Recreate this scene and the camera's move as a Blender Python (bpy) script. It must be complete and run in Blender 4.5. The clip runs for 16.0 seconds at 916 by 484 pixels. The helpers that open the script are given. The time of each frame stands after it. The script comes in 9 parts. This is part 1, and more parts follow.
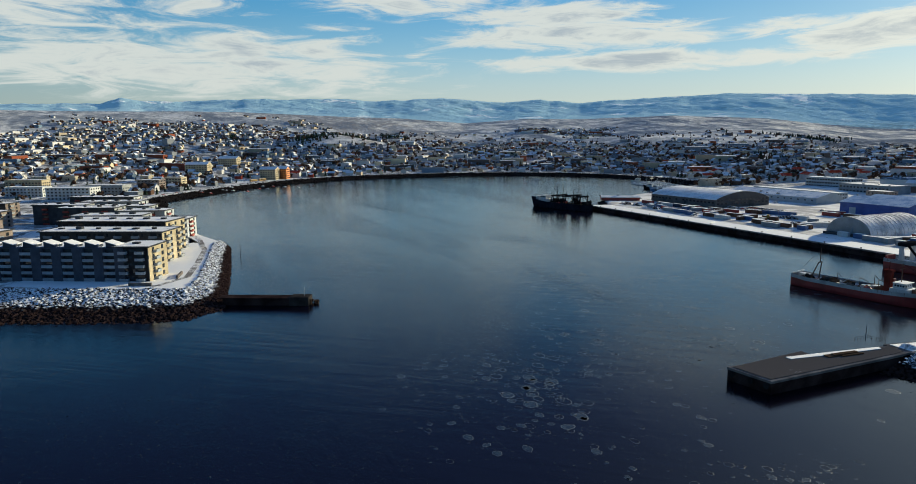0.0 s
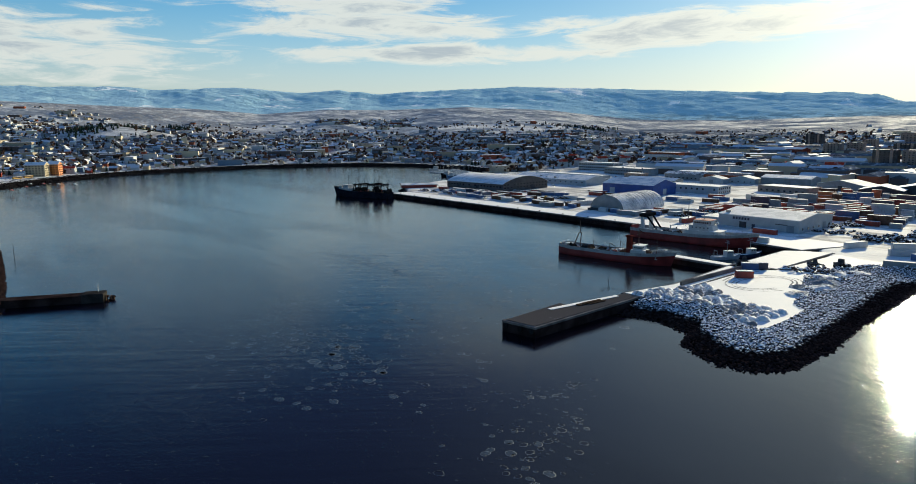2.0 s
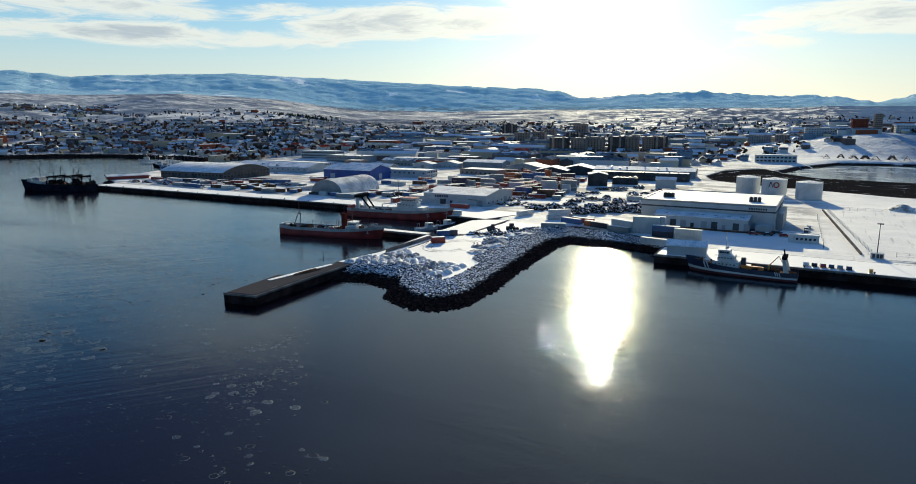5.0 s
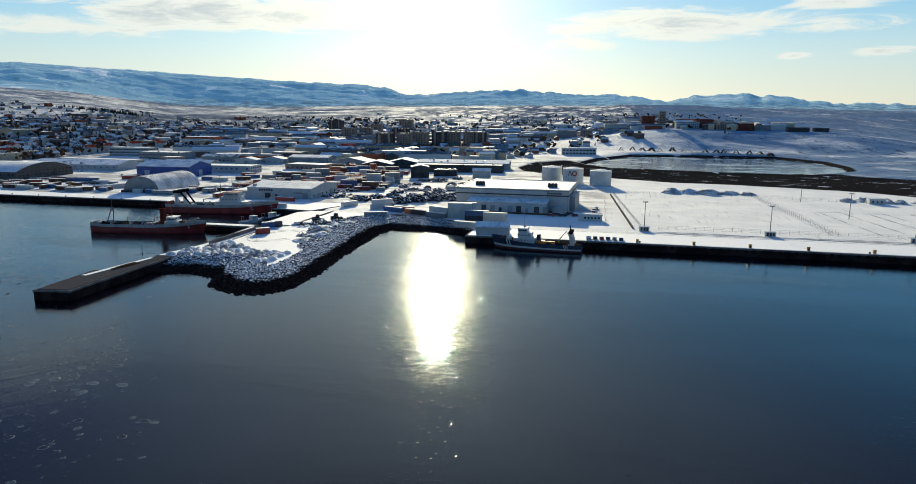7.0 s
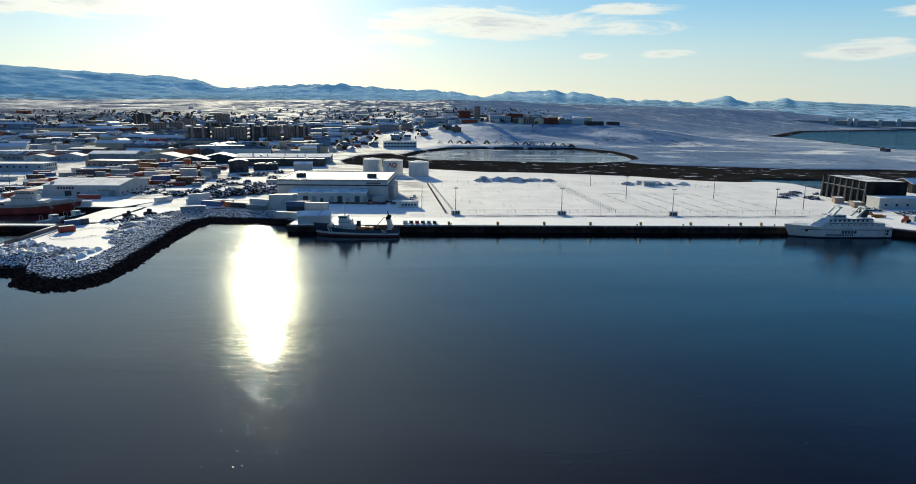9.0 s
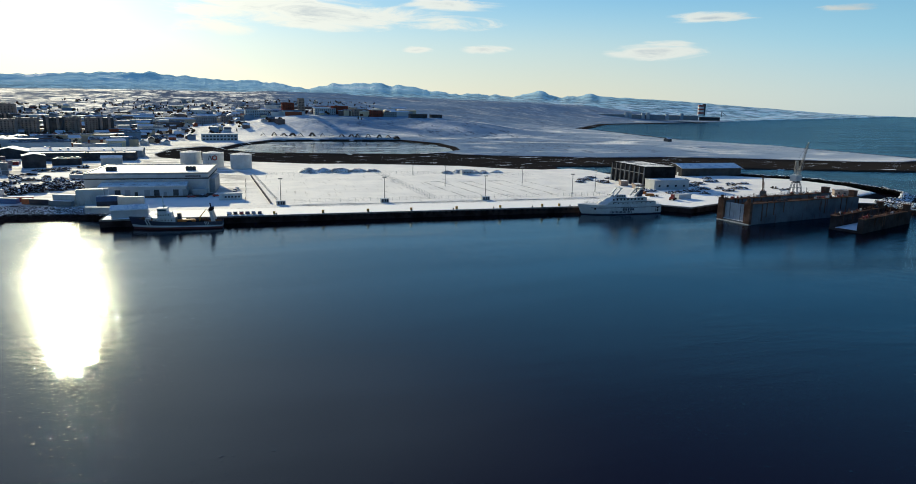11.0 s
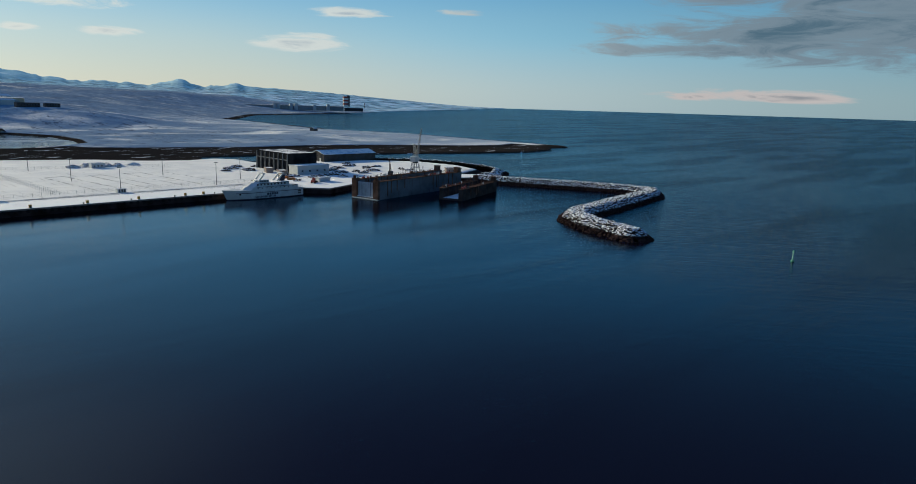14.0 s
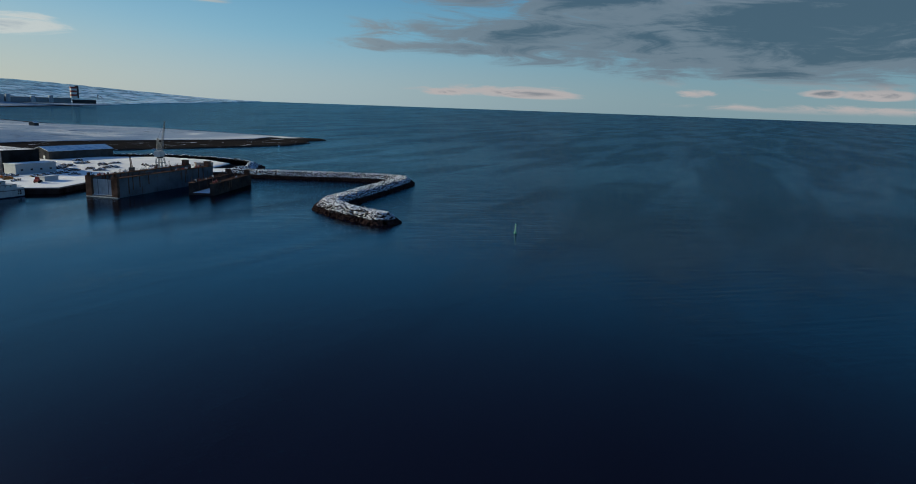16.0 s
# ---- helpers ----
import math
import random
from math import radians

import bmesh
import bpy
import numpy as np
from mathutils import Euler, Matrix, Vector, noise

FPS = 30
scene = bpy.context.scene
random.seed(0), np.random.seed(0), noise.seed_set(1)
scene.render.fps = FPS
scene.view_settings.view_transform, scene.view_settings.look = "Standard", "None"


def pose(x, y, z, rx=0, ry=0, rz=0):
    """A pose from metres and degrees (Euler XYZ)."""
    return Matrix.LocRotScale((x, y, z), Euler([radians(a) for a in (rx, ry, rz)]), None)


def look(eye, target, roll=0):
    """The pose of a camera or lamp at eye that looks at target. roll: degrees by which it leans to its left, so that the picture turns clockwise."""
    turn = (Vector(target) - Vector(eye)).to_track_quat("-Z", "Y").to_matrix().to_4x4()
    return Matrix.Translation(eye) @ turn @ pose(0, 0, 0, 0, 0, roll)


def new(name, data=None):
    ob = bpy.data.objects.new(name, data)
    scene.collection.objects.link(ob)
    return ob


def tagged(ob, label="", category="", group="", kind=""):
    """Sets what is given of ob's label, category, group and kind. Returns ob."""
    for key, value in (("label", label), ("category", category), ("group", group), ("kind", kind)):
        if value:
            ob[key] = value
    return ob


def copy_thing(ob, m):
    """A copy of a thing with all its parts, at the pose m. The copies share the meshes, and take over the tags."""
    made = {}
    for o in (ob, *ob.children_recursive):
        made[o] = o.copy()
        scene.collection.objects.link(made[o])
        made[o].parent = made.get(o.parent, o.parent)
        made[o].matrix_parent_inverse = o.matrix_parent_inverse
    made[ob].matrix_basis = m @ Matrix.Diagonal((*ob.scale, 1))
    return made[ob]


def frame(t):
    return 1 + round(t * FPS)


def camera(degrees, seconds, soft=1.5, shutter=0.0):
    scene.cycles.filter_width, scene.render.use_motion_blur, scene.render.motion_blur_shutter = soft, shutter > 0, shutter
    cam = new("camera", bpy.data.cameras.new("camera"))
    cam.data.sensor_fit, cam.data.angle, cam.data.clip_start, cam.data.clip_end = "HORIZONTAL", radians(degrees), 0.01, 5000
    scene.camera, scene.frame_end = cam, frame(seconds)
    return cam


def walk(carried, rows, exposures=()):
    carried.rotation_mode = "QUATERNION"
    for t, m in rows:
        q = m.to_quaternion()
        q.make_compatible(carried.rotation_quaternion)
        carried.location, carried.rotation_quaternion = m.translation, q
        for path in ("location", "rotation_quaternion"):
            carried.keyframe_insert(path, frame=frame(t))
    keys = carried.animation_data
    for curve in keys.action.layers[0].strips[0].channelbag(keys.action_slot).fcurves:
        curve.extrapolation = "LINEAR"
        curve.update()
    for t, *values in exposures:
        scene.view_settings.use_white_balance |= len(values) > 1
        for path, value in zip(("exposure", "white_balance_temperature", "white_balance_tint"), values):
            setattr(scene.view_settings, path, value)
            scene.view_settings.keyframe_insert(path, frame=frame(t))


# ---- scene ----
cam = camera(69.8, 16.0, soft=0.9)
PATH = [
    (0, (-0.00, 0.00, 59.09), (-91.72, 36.76, 43.70), -0.32),
    (0.5, (4.26, -1.54, 58.85), (-84.68, 41.37, 43.11), -0.41),
    (1, (8.94, -3.36, 58.81), (-76.31, 46.38, 42.74), -0.44),
    (1.5, (13.39, -5.05, 58.79), (-67.98, 50.71, 42.31), -0.52),
    (2, (17.86, -6.94, 58.67), (-59.07, 54.67, 41.75), -0.56),
    (2.5, (21.84, -9.51, 58.32), (-50.14, 57.73, 41.11), -0.53),
    (3, (26.16, -11.98, 58.03), (-40.97, 60.03, 40.49), -0.39),
    (3.5, (30.06, -14.77, 58.31), (-32.28, 61.33, 40.35), -0.37),
    (4, (33.45, -17.20, 57.94), (-23.57, 62.92, 39.77), -0.29),
    (6.5, (49.02, -35.25, 57.22), (20.18, 58.59, 38.22), 0.32),
    (7, (51.81, -39.86, 56.67), (29.23, 55.68, 37.63), 0.30),
    (7.5, (53.68, -44.06, 56.47), (37.72, 52.77, 37.25), 0.41),
    (8, (55.06, -48.44, 56.23), (45.40, 49.20, 36.91), 0.46),
    (8.5, (56.77, -53.25, 55.87), (53.38, 44.80, 36.49), 0.45),
    (9, (57.93, -58.01, 55.94), (60.97, 40.00, 36.32), 0.51),
    (11.5, (58.88, -81.26, 55.88), (93.81, 10.20, 35.49), 1.12),
    (12, (57.92, -86.20, 55.65), (100.28, 2.07, 35.29), 1.22),
    (12.5, (57.32, -90.04, 55.40), (107.01, -5.68, 35.03), 1.34),
    (13, (56.03, -94.02, 55.30), (112.74, -14.21, 34.93), 1.45),
    (13.5, (54.39, -98.24, 55.37), (117.97, -23.81, 34.91), 1.55),
    (14, (52.66, -102.36, 55.50), (123.08, -34.39, 34.97), 1.63),
    (14.5, (50.48, -106.44, 55.40), (126.63, -44.92, 34.97), 1.84),
    (15, (48.45, -110.19, 55.22), (129.98, -55.97, 34.91), 1.96),
    (15.5, (46.03, -113.55, 55.05), (132.05, -66.71, 34.85), 2.04),
    (16, (43.59, -116.93, 55.25), (133.25, -77.60, 34.90), 2.02),
]
EXPOSURES = [(0, 0.65, 5350, 6), (4, 0.85, 5350, 6), (9, 0.85, 5350, 6), (12.5, 0.75, 5300, 6), (16, 0.36, 5120, 6)]
walk(cam, [(t, look(eye, target, roll)) for t, eye, target, roll in PATH], EXPOSURES)

# ---- sky and sun ----
SUN_AZ, SUN_EL = 15.1, 14.9  # degrees to the left of +y, above the horizon
SUN_DIR = Vector((-math.sin(radians(SUN_AZ)) * math.cos(radians(SUN_EL)), math.cos(radians(SUN_AZ)) * math.cos(radians(SUN_EL)), math.sin(radians(SUN_EL))))

world = bpy.data.worlds.new("sky")
scene.world = world
world.use_nodes = True
wn, wl = world.node_tree.nodes, world.node_tree.links
wn.clear()


def wnode(kind, **values):
    n = wn.new(kind)
    for key, value in values.items():
        n.inputs[key].default_value = value
    return n


def wmath(op, a, b=None, clamp=False):
    n = wn.new("ShaderNodeMath")
    n.operation, n.use_clamp = op, clamp
    for socket, v in zip(n.inputs, (a, b)):
        if v is None:
            continue
        if isinstance(v, (int, float)):
            socket.default_value = v
        else:
            wl.new(v, socket)
    return n.outputs[0]


def wmix(fac, a, b, blend="MIX"):
    n = wn.new("ShaderNodeMix")
    n.data_type, n.blend_type = "RGBA", blend
    for socket, v in zip((n.inputs["Factor"], n.inputs[6], n.inputs[7]), (fac, a, b)):
        if isinstance(v, (int, float)):
            socket.default_value = v
        elif isinstance(v, tuple):
            socket.default_value = (*v, 1)
        else:
            wl.new(v, socket)
    return n.outputs[2]


def wrange(v, a, b, c=0.0, d=1.0):
    n = wn.new("ShaderNodeMapRange")
    n.interpolation_type = "SMOOTHSTEP"
    n.inputs["From Min"].default_value, n.inputs["From Max"].default_value = a, b
    n.inputs["To Min"].default_value, n.inputs["To Max"].default_value = c, d
    wl.new(v, n.inputs["Value"])
    return n.outputs[0]


sky = wn.new("ShaderNodeTexSky")
sky.sky_type, sky.sun_disc = "NISHITA", False
sky.sun_elevation, sky.sun_rotation = radians(SUN_EL), radians(-SUN_AZ)
sky.altitude, sky.air_density, sky.dust_density, sky.ozone_density = 0, 1.0, 0.3, 1.6
coords = wn.new("ShaderNodeTexCoord")
split = wn.new("ShaderNodeSeparateXYZ")
wl.new(coords.outputs["Generated"], split.inputs[0])
dx, dy, dz = split.outputs
# the sun's halo in thin high cloud
dot = wn.new("ShaderNodeVectorMath")
dot.operation = "DOT_PRODUCT"
wl.new(coords.outputs["Generated"], dot.inputs[0])
dot.inputs[1].default_value = SUN_DIR
near_sun = dot.outputs["Value"]
around = wmath("MAXIMUM", near_sun, 0.0)
halo = wmath("ADD", wmath("MULTIPLY", wmath("POWER", around, 130.0), 6.0), wmath("ADD", wmath("MULTIPLY", wmath("POWER", around, 30.0), 3.8), wmath("MULTIPLY", wmath("POWER", around, 5.0), 1.7)))
halo = wmath("ADD", halo, wmath("MULTIPLY", wmath("POWER", around, 1600.0), 430.0))  # the bright aureole close to the sun
# clouds: low banks and streaks, each by azimuth to the left of +y, elevation, half width, half height (degrees) and body
CLOUDS_WEST = [(90, 6.2, 22, 2.6, 0.74), (107, 8.0, 14, 3.5, 0.75), (88.4, 10.3, 5, 0.8, 0.70), (71.5, 12.0, 12, 1.9, 0.95), (78.2, 9.1, 3.4, 0.45, 0.65), (60.9, 10.1, 8, 0.9, 0.95), (57.6, 8.3, 11, 1.15, 1.0),
               (51.4, 6.3, 14, 0.85, 1.0), (42.6, 8.4, 5.0, 0.6, 0.85), (36.5, 7.4, 6, 1.0, 0.95), (47.2, 16.8, 9, 2.2, 0.90), (84, 4.6, 12, 0.5, 0.45)]
CLOUDS_SUN = [(31, 7.8, 12, 1.3, 1.0), (18, 9.8, 9, 1.2, 0.90), (3.9, 5.8, 4, 0.7, 0.60), (-4.2, 7.1, 9.5, 1.2, 0.95), (-16, 8.1, 5.2, 0.45, 0.85), (-15.4, 6.6, 4.2, 0.6, 0.80), (-18.7, 4.6, 2.0, 0.35, 0.80),
              (-13, 4.5, 1.2, 0.28, 0.70)]
VEIL = [(13, 28.0, 29, 6.5, 0.86), (30, 19.5, 12, 4.0, 0.62), (33, 15.5, 9, 1.8, 0.7)]  # thin even sheet high under the sun
CLOUDS_EAST = [(-32.7, 4.5, 3.4, 0.55, 0.90), (-33.5, 5.1, 2.0, 0.3, 0.70), (-36.7, 7.0, 3.0, 0.4, 0.80), (-45.7, 7.4, 1.9, 0.28, 0.65), (-96, 6.6, 25, 3.4, 1.45), (-73, 6.0, 13, 1.5, 0.95), (-66, 4.7, 10, 0.6, 0.85), (-80, 9.4, 15, 2.4, 1.15), (-92, 3.4, 12, 0.7, 0.8)]
CLOUDS_LOW = [(-70.5, 1.35, 7.5, 0.42, 0.75), (-65.2, 1.15, 2.0, 0.35, 0.95), (-73.1, 1.25, 3.6, 0.42, 0.95), (-85.7, 1.6, 1.6, 0.32, 0.85), (-94.4, 1.8, 1.5, 0.3, 0.85), (-98, 1.75, 2.4, 0.34, 0.90), (-95, 0.55, 11, 0.4, 0.60)]
az = wmath("MULTIPLY", wmath("ARCTAN2", wmath("MULTIPLY", dx, -1.0), dy), 57.2958)
el = wmath("MULTIPLY", wmath("ARCSINE", dz), 57.2958)
plane = wn.new("ShaderNodeCombineXYZ")
wl.new(az, plane.inputs[0]), wl.new(el, plane.inputs[1])


def wnoise(scale, stretch, detail, rough, distort=0.0):
    mp = wn.new("ShaderNodeMapping")
    wl.new(plane.outputs[0], mp.inputs[0])
    mp.inputs["Scale"].default_value = stretch
    n = wnode("ShaderNodeTexNoise", Scale=scale, Detail=detail, Roughness=rough, Distortion=distort)
    wl.new(mp.outputs[0], n.inputs["Vector"])
    return n.outputs["Fac"]


def cloud_field(group):
    """The greatest of the group's soft ellipses at each place of the sky."""
    total = None
    for a, e, wa, we, body in group:
        mp = wn.new("ShaderNodeMapping")
        wl.new(plane.outputs[0], mp.inputs[0])
        mp.inputs["Scale"].default_value = (1 / wa, 1 / we, 0)
        mp.inputs["Location"].default_value = (-a / wa, -e / we, 0)
        ln = wn.new("ShaderNodeVectorMath")
        ln.operation = "LENGTH"
        wl.new(mp.outputs[0], ln.inputs[0])
        v = wrange(ln.outputs["Value"], 1.75, 0.1, 0.0, body)
        total = v if total is None else wmath("MAXIMUM", total, v)
    return total


billow, shred = wnoise(0.50, (0.30, 1.7, 1), 9.0, 0.66, 0.9), wnoise(0.13, (0.5, 1.6, 1), 5.0, 0.6, 0.5)
ragged = wmath("ADD", wmath("MULTIPLY", wmath("SUBTRACT", billow, 0.5), 2.2), wmath("MULTIPLY", wmath("SUBTRACT", shred, 0.5), 1.1))
field = wmath("MAXIMUM", wmath("MAXIMUM", cloud_field(CLOUDS_WEST), cloud_field(CLOUDS_SUN)), wmath("MAXIMUM", cloud_field(CLOUDS_EAST), cloud_field(CLOUDS_LOW)))
density = wmath("ADD", field, wmath("MULTIPLY", ragged, wmath("ADD", wmath("MULTIPLY", wrange(field, 0.0, 0.35), 0.75), 0.25)))
cloud = wmath("MULTIPLY", wrange(density, 0.20, 0.74), wrange(dz, 0.002, 0.012))
veil = wmath("MULTIPLY", cloud_field(VEIL), wrange(shred, 0.25, 0.75, 0.75, 1.1))
cloud = wmath("MAXIMUM", cloud, veil)
thick = wmath("MULTIPLY", wrange(wmath("ADD", density, wmath("MULTIPLY", wmath("SUBTRACT", shred, 0.5), 1.2)), 0.78, 1.40), 0.95)
grey = wmix(wrange(dx, 0.55, 0.90), (4.8, 4.8, 4.5), (0.95, 1.4, 1.6))
cream = wmix(wrange(dx, 0.55, 0.95), (8.6, 7.8, 6.1), (2.5, 2.75, 2.7))
cream = wmix(wmath("MULTIPLY", wrange(dz, 0.05, 0.03), wrange(dx, 0.6, 0.8)), cream, (7.2, 5.6, 4.4))
cream = wmix(wrange(dz, 0.28, 0.40), cream, (7.0, 8.0, 8.6))
lit = wmix(thick, cream, grey)
halo_scaled = wn.new("ShaderNodeVectorMath")
halo_scaled.operation = "SCALE"
halo_scaled.inputs[0].default_value = (1.0, 0.74, 0.36)
wl.new(halo, halo_scaled.inputs["Scale"])
clear = wmix(wrange(dz, 0.0, 0.15), (7.6, 6.7, 4.8), (4.6, 6.4, 6.2))
clear = wmix(wmath("MULTIPLY", wrange(dx, 0.40, 0.85), wrange(dz, 0.16, 0.08)), clear, wmix(wrange(dz, 0.01, 0.12), (6.6, 6.9, 6.0), (3.7, 6.3, 6.8)))
clear = wmix(wrange(dz, 0.07, 0.22), clear, (1.15, 3.9, 6.0))
clear = wmix(wrange(dz, 0.23, 0.50), clear, (0.42, 0.72, 2.0))
clear = wmix(wmath("MULTIPLY", wrange(dz, 0.22, 0.38), wrange(dx, -0.15, -0.8)), clear, (0.54, 0.95, 2.5))
clear = wmix(wmath("MULTIPLY", wrange(dz, 0.16, 0.40), wrange(dx, 0.35, 0.85, 0.0, 0.6)), clear, (0.56, 0.76, 1.55))
clear = wmix(wrange(dz, 0.60, 0.85), clear, (1.2, 2.5, 5.2))
clear = wmix(0.82, sky.outputs[0], clear)
clear = wmix(1.0, clear, wmix(wrange(near_sun, -0.30, 0.68), (0.58, 0.68, 0.72), (1.0, 1.0, 1.0)), "MULTIPLY")
sky_glow = wmix(1.0, clear, halo_scaled.outputs[0], "ADD")
lit_glow = wmix(1.0, lit, halo_scaled.outputs[0], "ADD")
final = wmix(wmath("MULTIPLY", cloud, 0.92), sky_glow, lit_glow)
back = wnode("ShaderNodeBackground", Strength=0.057)
wl.new(final, back.inputs["Color"])
wl.new(back.outputs[0], wn.new("ShaderNodeOutputWorld").inputs["Surface"])

sun = new("sun", bpy.data.lights.new("sun", "SUN"))
sun.data.energy, sun.data.angle, sun.data.color = 4.4, radians(0.55), (1.0, 0.78, 0.43)
sun.matrix_world = look((0, 0, 300), Vector((0, 0, 300)) - SUN_DIR)

# ---- materials ----
class Mat:
    """A small builder for procedural materials."""

    def __init__(self, name):
        self.m = bpy.data.materials.new(name)
        self.m.use_nodes = True
        self.n, self.l = self.m.node_tree.nodes, self.m.node_tree.links
        self.b = self.n["Principled BSDF"]
        self.geo = self.n.new("ShaderNodeNewGeometry")
        self.tc = self.n.new("ShaderNodeTexCoord")

    def put(self, v, socket):
        if isinstance(v, (int, float)):
            socket.default_value = v
        elif isinstance(v, tuple):
            socket.default_value = (*v, 1) if len(socket.default_value) == 4 and len(v) == 3 else v
        else:
            self.l.new(v, socket)

    def math(self, op, a, b=0.0, clamp=False):
        n = self.n.new("ShaderNodeMath")
        n.operation, n.use_clamp = op, clamp
        self.put(a, n.inputs[0]), self.put(b, n.inputs[1])
        return n.outputs[0]

    def noise(self, scale, detail=4.0, rough=0.55, stretch=(1, 1, 1), world=True, distort=0.0, turn=0.0):
        mp = self.n.new("ShaderNodeMapping")
        self.l.new(self.geo.outputs["Position"] if world else self.tc.outputs["Object"], mp.inputs[0])
        mp.inputs["Scale"].default_value = stretch
        mp.inputs["Rotation"].default_value = (0, 0, turn)
        n = self.n.new("ShaderNodeTexNoise")
        self.l.new(mp.outputs[0], n.inputs["Vector"])
        n.inputs["Scale"].default_value, n.inputs["Detail"].default_value = scale, detail
        n.inputs["Roughness"].default_value, n.inputs["Distortion"].default_value = rough, distort
        return n.outputs["Fac"]

    def ramp(self, v, a, b, c=0.0, d=1.0):
        n = self.n.new("ShaderNodeMapRange")
        n.interpolation_type = "SMOOTHSTEP"
        for key, x in (("From Min", a), ("From Max", b), ("To Min", c), ("To Max", d), ("Value", v)):
            self.put(x, n.inputs[key])
        return n.outputs[0]

    def mix(self, fac, a, b, blend="MIX"):
        n = self.n.new("ShaderNodeMix")
        n.data_type, n.blend_type = "RGBA", blend
        self.put(fac, n.inputs["Factor"]), self.put(a, n.inputs[6]), self.put(b, n.inputs[7])
        return n.outputs[2]

    def sep(self, v):
        n = self.n.new("ShaderNodeSeparateXYZ")
        self.l.new(v, n.inputs[0])
        return n.outputs

    def random(self):
        return self.n.new("ShaderNodeObjectInfo").outputs["Random"]

    def island(self):
        return self.geo.outputs["Random Per Island"]

    def bump(self, height, strength=0.4, distance=0.1):
        n = self.n.new("ShaderNodeBump")
        n.inputs["Strength"].default_value, n.inputs["Distance"].default_value = strength, distance
        self.l.new(height, n.inputs["Height"])
        self.l.new(n.outputs[0], self.b.inputs["Normal"])
        return self

    def done(self, color, rough=0.7, metal=0.0):
        self.put(color, self.b.inputs["Base Color"])
        self.put(rough, self.b.inputs["Roughness"])
        self.put(metal, self.b.inputs["Metallic"])
        if isinstance(rough, float) and rough >= 0.65:
            self.matt(color)
        return self.m

    def matt(self, color):
        """Stone, earth and bark are wholly diffuse; snow keeps a soft sheen against the low sun."""
        d = self.n.new("ShaderNodeBsdfDiffuse")
        d.inputs["Roughness"].default_value = 0.5
        self.put(color, d.inputs["Color"])
        for link in self.b.inputs["Normal"].links:
            self.l.new(link.from_socket, d.inputs["Normal"])
        light = self.n.new("ShaderNodeRGBToBW")
        self.put(color, light.inputs[0])
        both = self.n.new("ShaderNodeMixShader")
        self.put(self.ramp(light.outputs[0], 0.30, 0.60), both.inputs["Fac"])
        self.l.new(d.outputs[0], both.inputs[1]), self.l.new(self.b.outputs[0], both.inputs[2])
        self.put(0.4, self.b.inputs["Specular IOR Level"])
        self.l.new(both.outputs[0], self.n["Material Output"].inputs["Surface"])


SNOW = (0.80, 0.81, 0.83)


def paint(name, color, rough=0.6, metal=0.0, wear=0.25, scale=0.6, rust=None, snow=0.0, panels=None):
    """Painted or plain surfaces: broad stains, fine grain, streaks of rust and snow that has settled on upper faces."""
    m = Mat(name)
    broad, fine = m.noise(scale * 0.35, 3), m.noise(scale * 7, 4, 0.65)
    dark = tuple(c * (1 - wear) for c in color)
    pale = tuple(min(0.9, c * (1 + wear * 0.5) + 0.01) for c in color)
    col = m.mix(m.ramp(broad, 0.3, 0.7), dark, pale)
    col = m.mix(m.math("MULTIPLY", m.ramp(fine, 0.45, 0.75), 0.35), col, tuple(c * 0.6 for c in color))
    if rust:
        streak = m.noise(scale * 2.2, 5, 0.6, (1, 1, 0.12))
        col = m.mix(m.ramp(streak, 0.56, 0.72, 0.0, rust), col, (0.11, 0.045, 0.02))
    height = fine
    if panels:
        w = m.n.new("ShaderNodeTexWave")
        w.inputs["Scale"].default_value = panels
        m.l.new(m.tc.outputs["Object"], w.inputs["Vector"])
        height = m.math("ADD", m.math("MULTIPLY", fine, 0.3), w.outputs["Fac"])
    if snow:
        up = m.sep(m.geo.outputs["Normal"])[2]
        patch = m.math("ADD", m.noise(0.5, 4, 0.6), m.math("MULTIPLY", m.ramp(up, 0.3, 0.85), snow))
        mask = m.math("MULTIPLY", m.ramp(patch, 0.75, 0.95), m.ramp(up, 0.25, 0.6))
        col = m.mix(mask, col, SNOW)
    return m.bump(height, 0.25, 0.05).done(col, rough, metal)


# open water: long low ripples in bands, fine ruffles, glassy patches and wind lanes
w = Mat("water")
wx, wy = w.sep(w.geo.outputs["Position"])[:2]
sea_x = w.ramp(wx, 110.0, 470.0)
ruffled = w.ramp(w.math("ADD", w.math("POWER", w.math("DIVIDE", w.math("ADD", wx, 4.0), 42.0), 2.0), w.math("POWER", w.math("DIVIDE", w.math("SUBTRACT", wy, 108.0), 52.0), 2.0)), 1.3, 0.2)
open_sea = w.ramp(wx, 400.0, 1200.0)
calm = w.ramp(w.noise(0.007, 4, 0.55, (1, 1.9, 1), distort=0.8), 0.38, 0.62, 0.12, 1.0)
lanes = w.ramp(w.noise(0.011, 4, 0.55, (0.28, 1.6, 1), distort=0.6, turn=0.5), 0.42, 0.60, 0.35, 1.0)
ripple = w.noise(1.3, 4, 0.62, (0.8, 1.35, 1), turn=0.35)
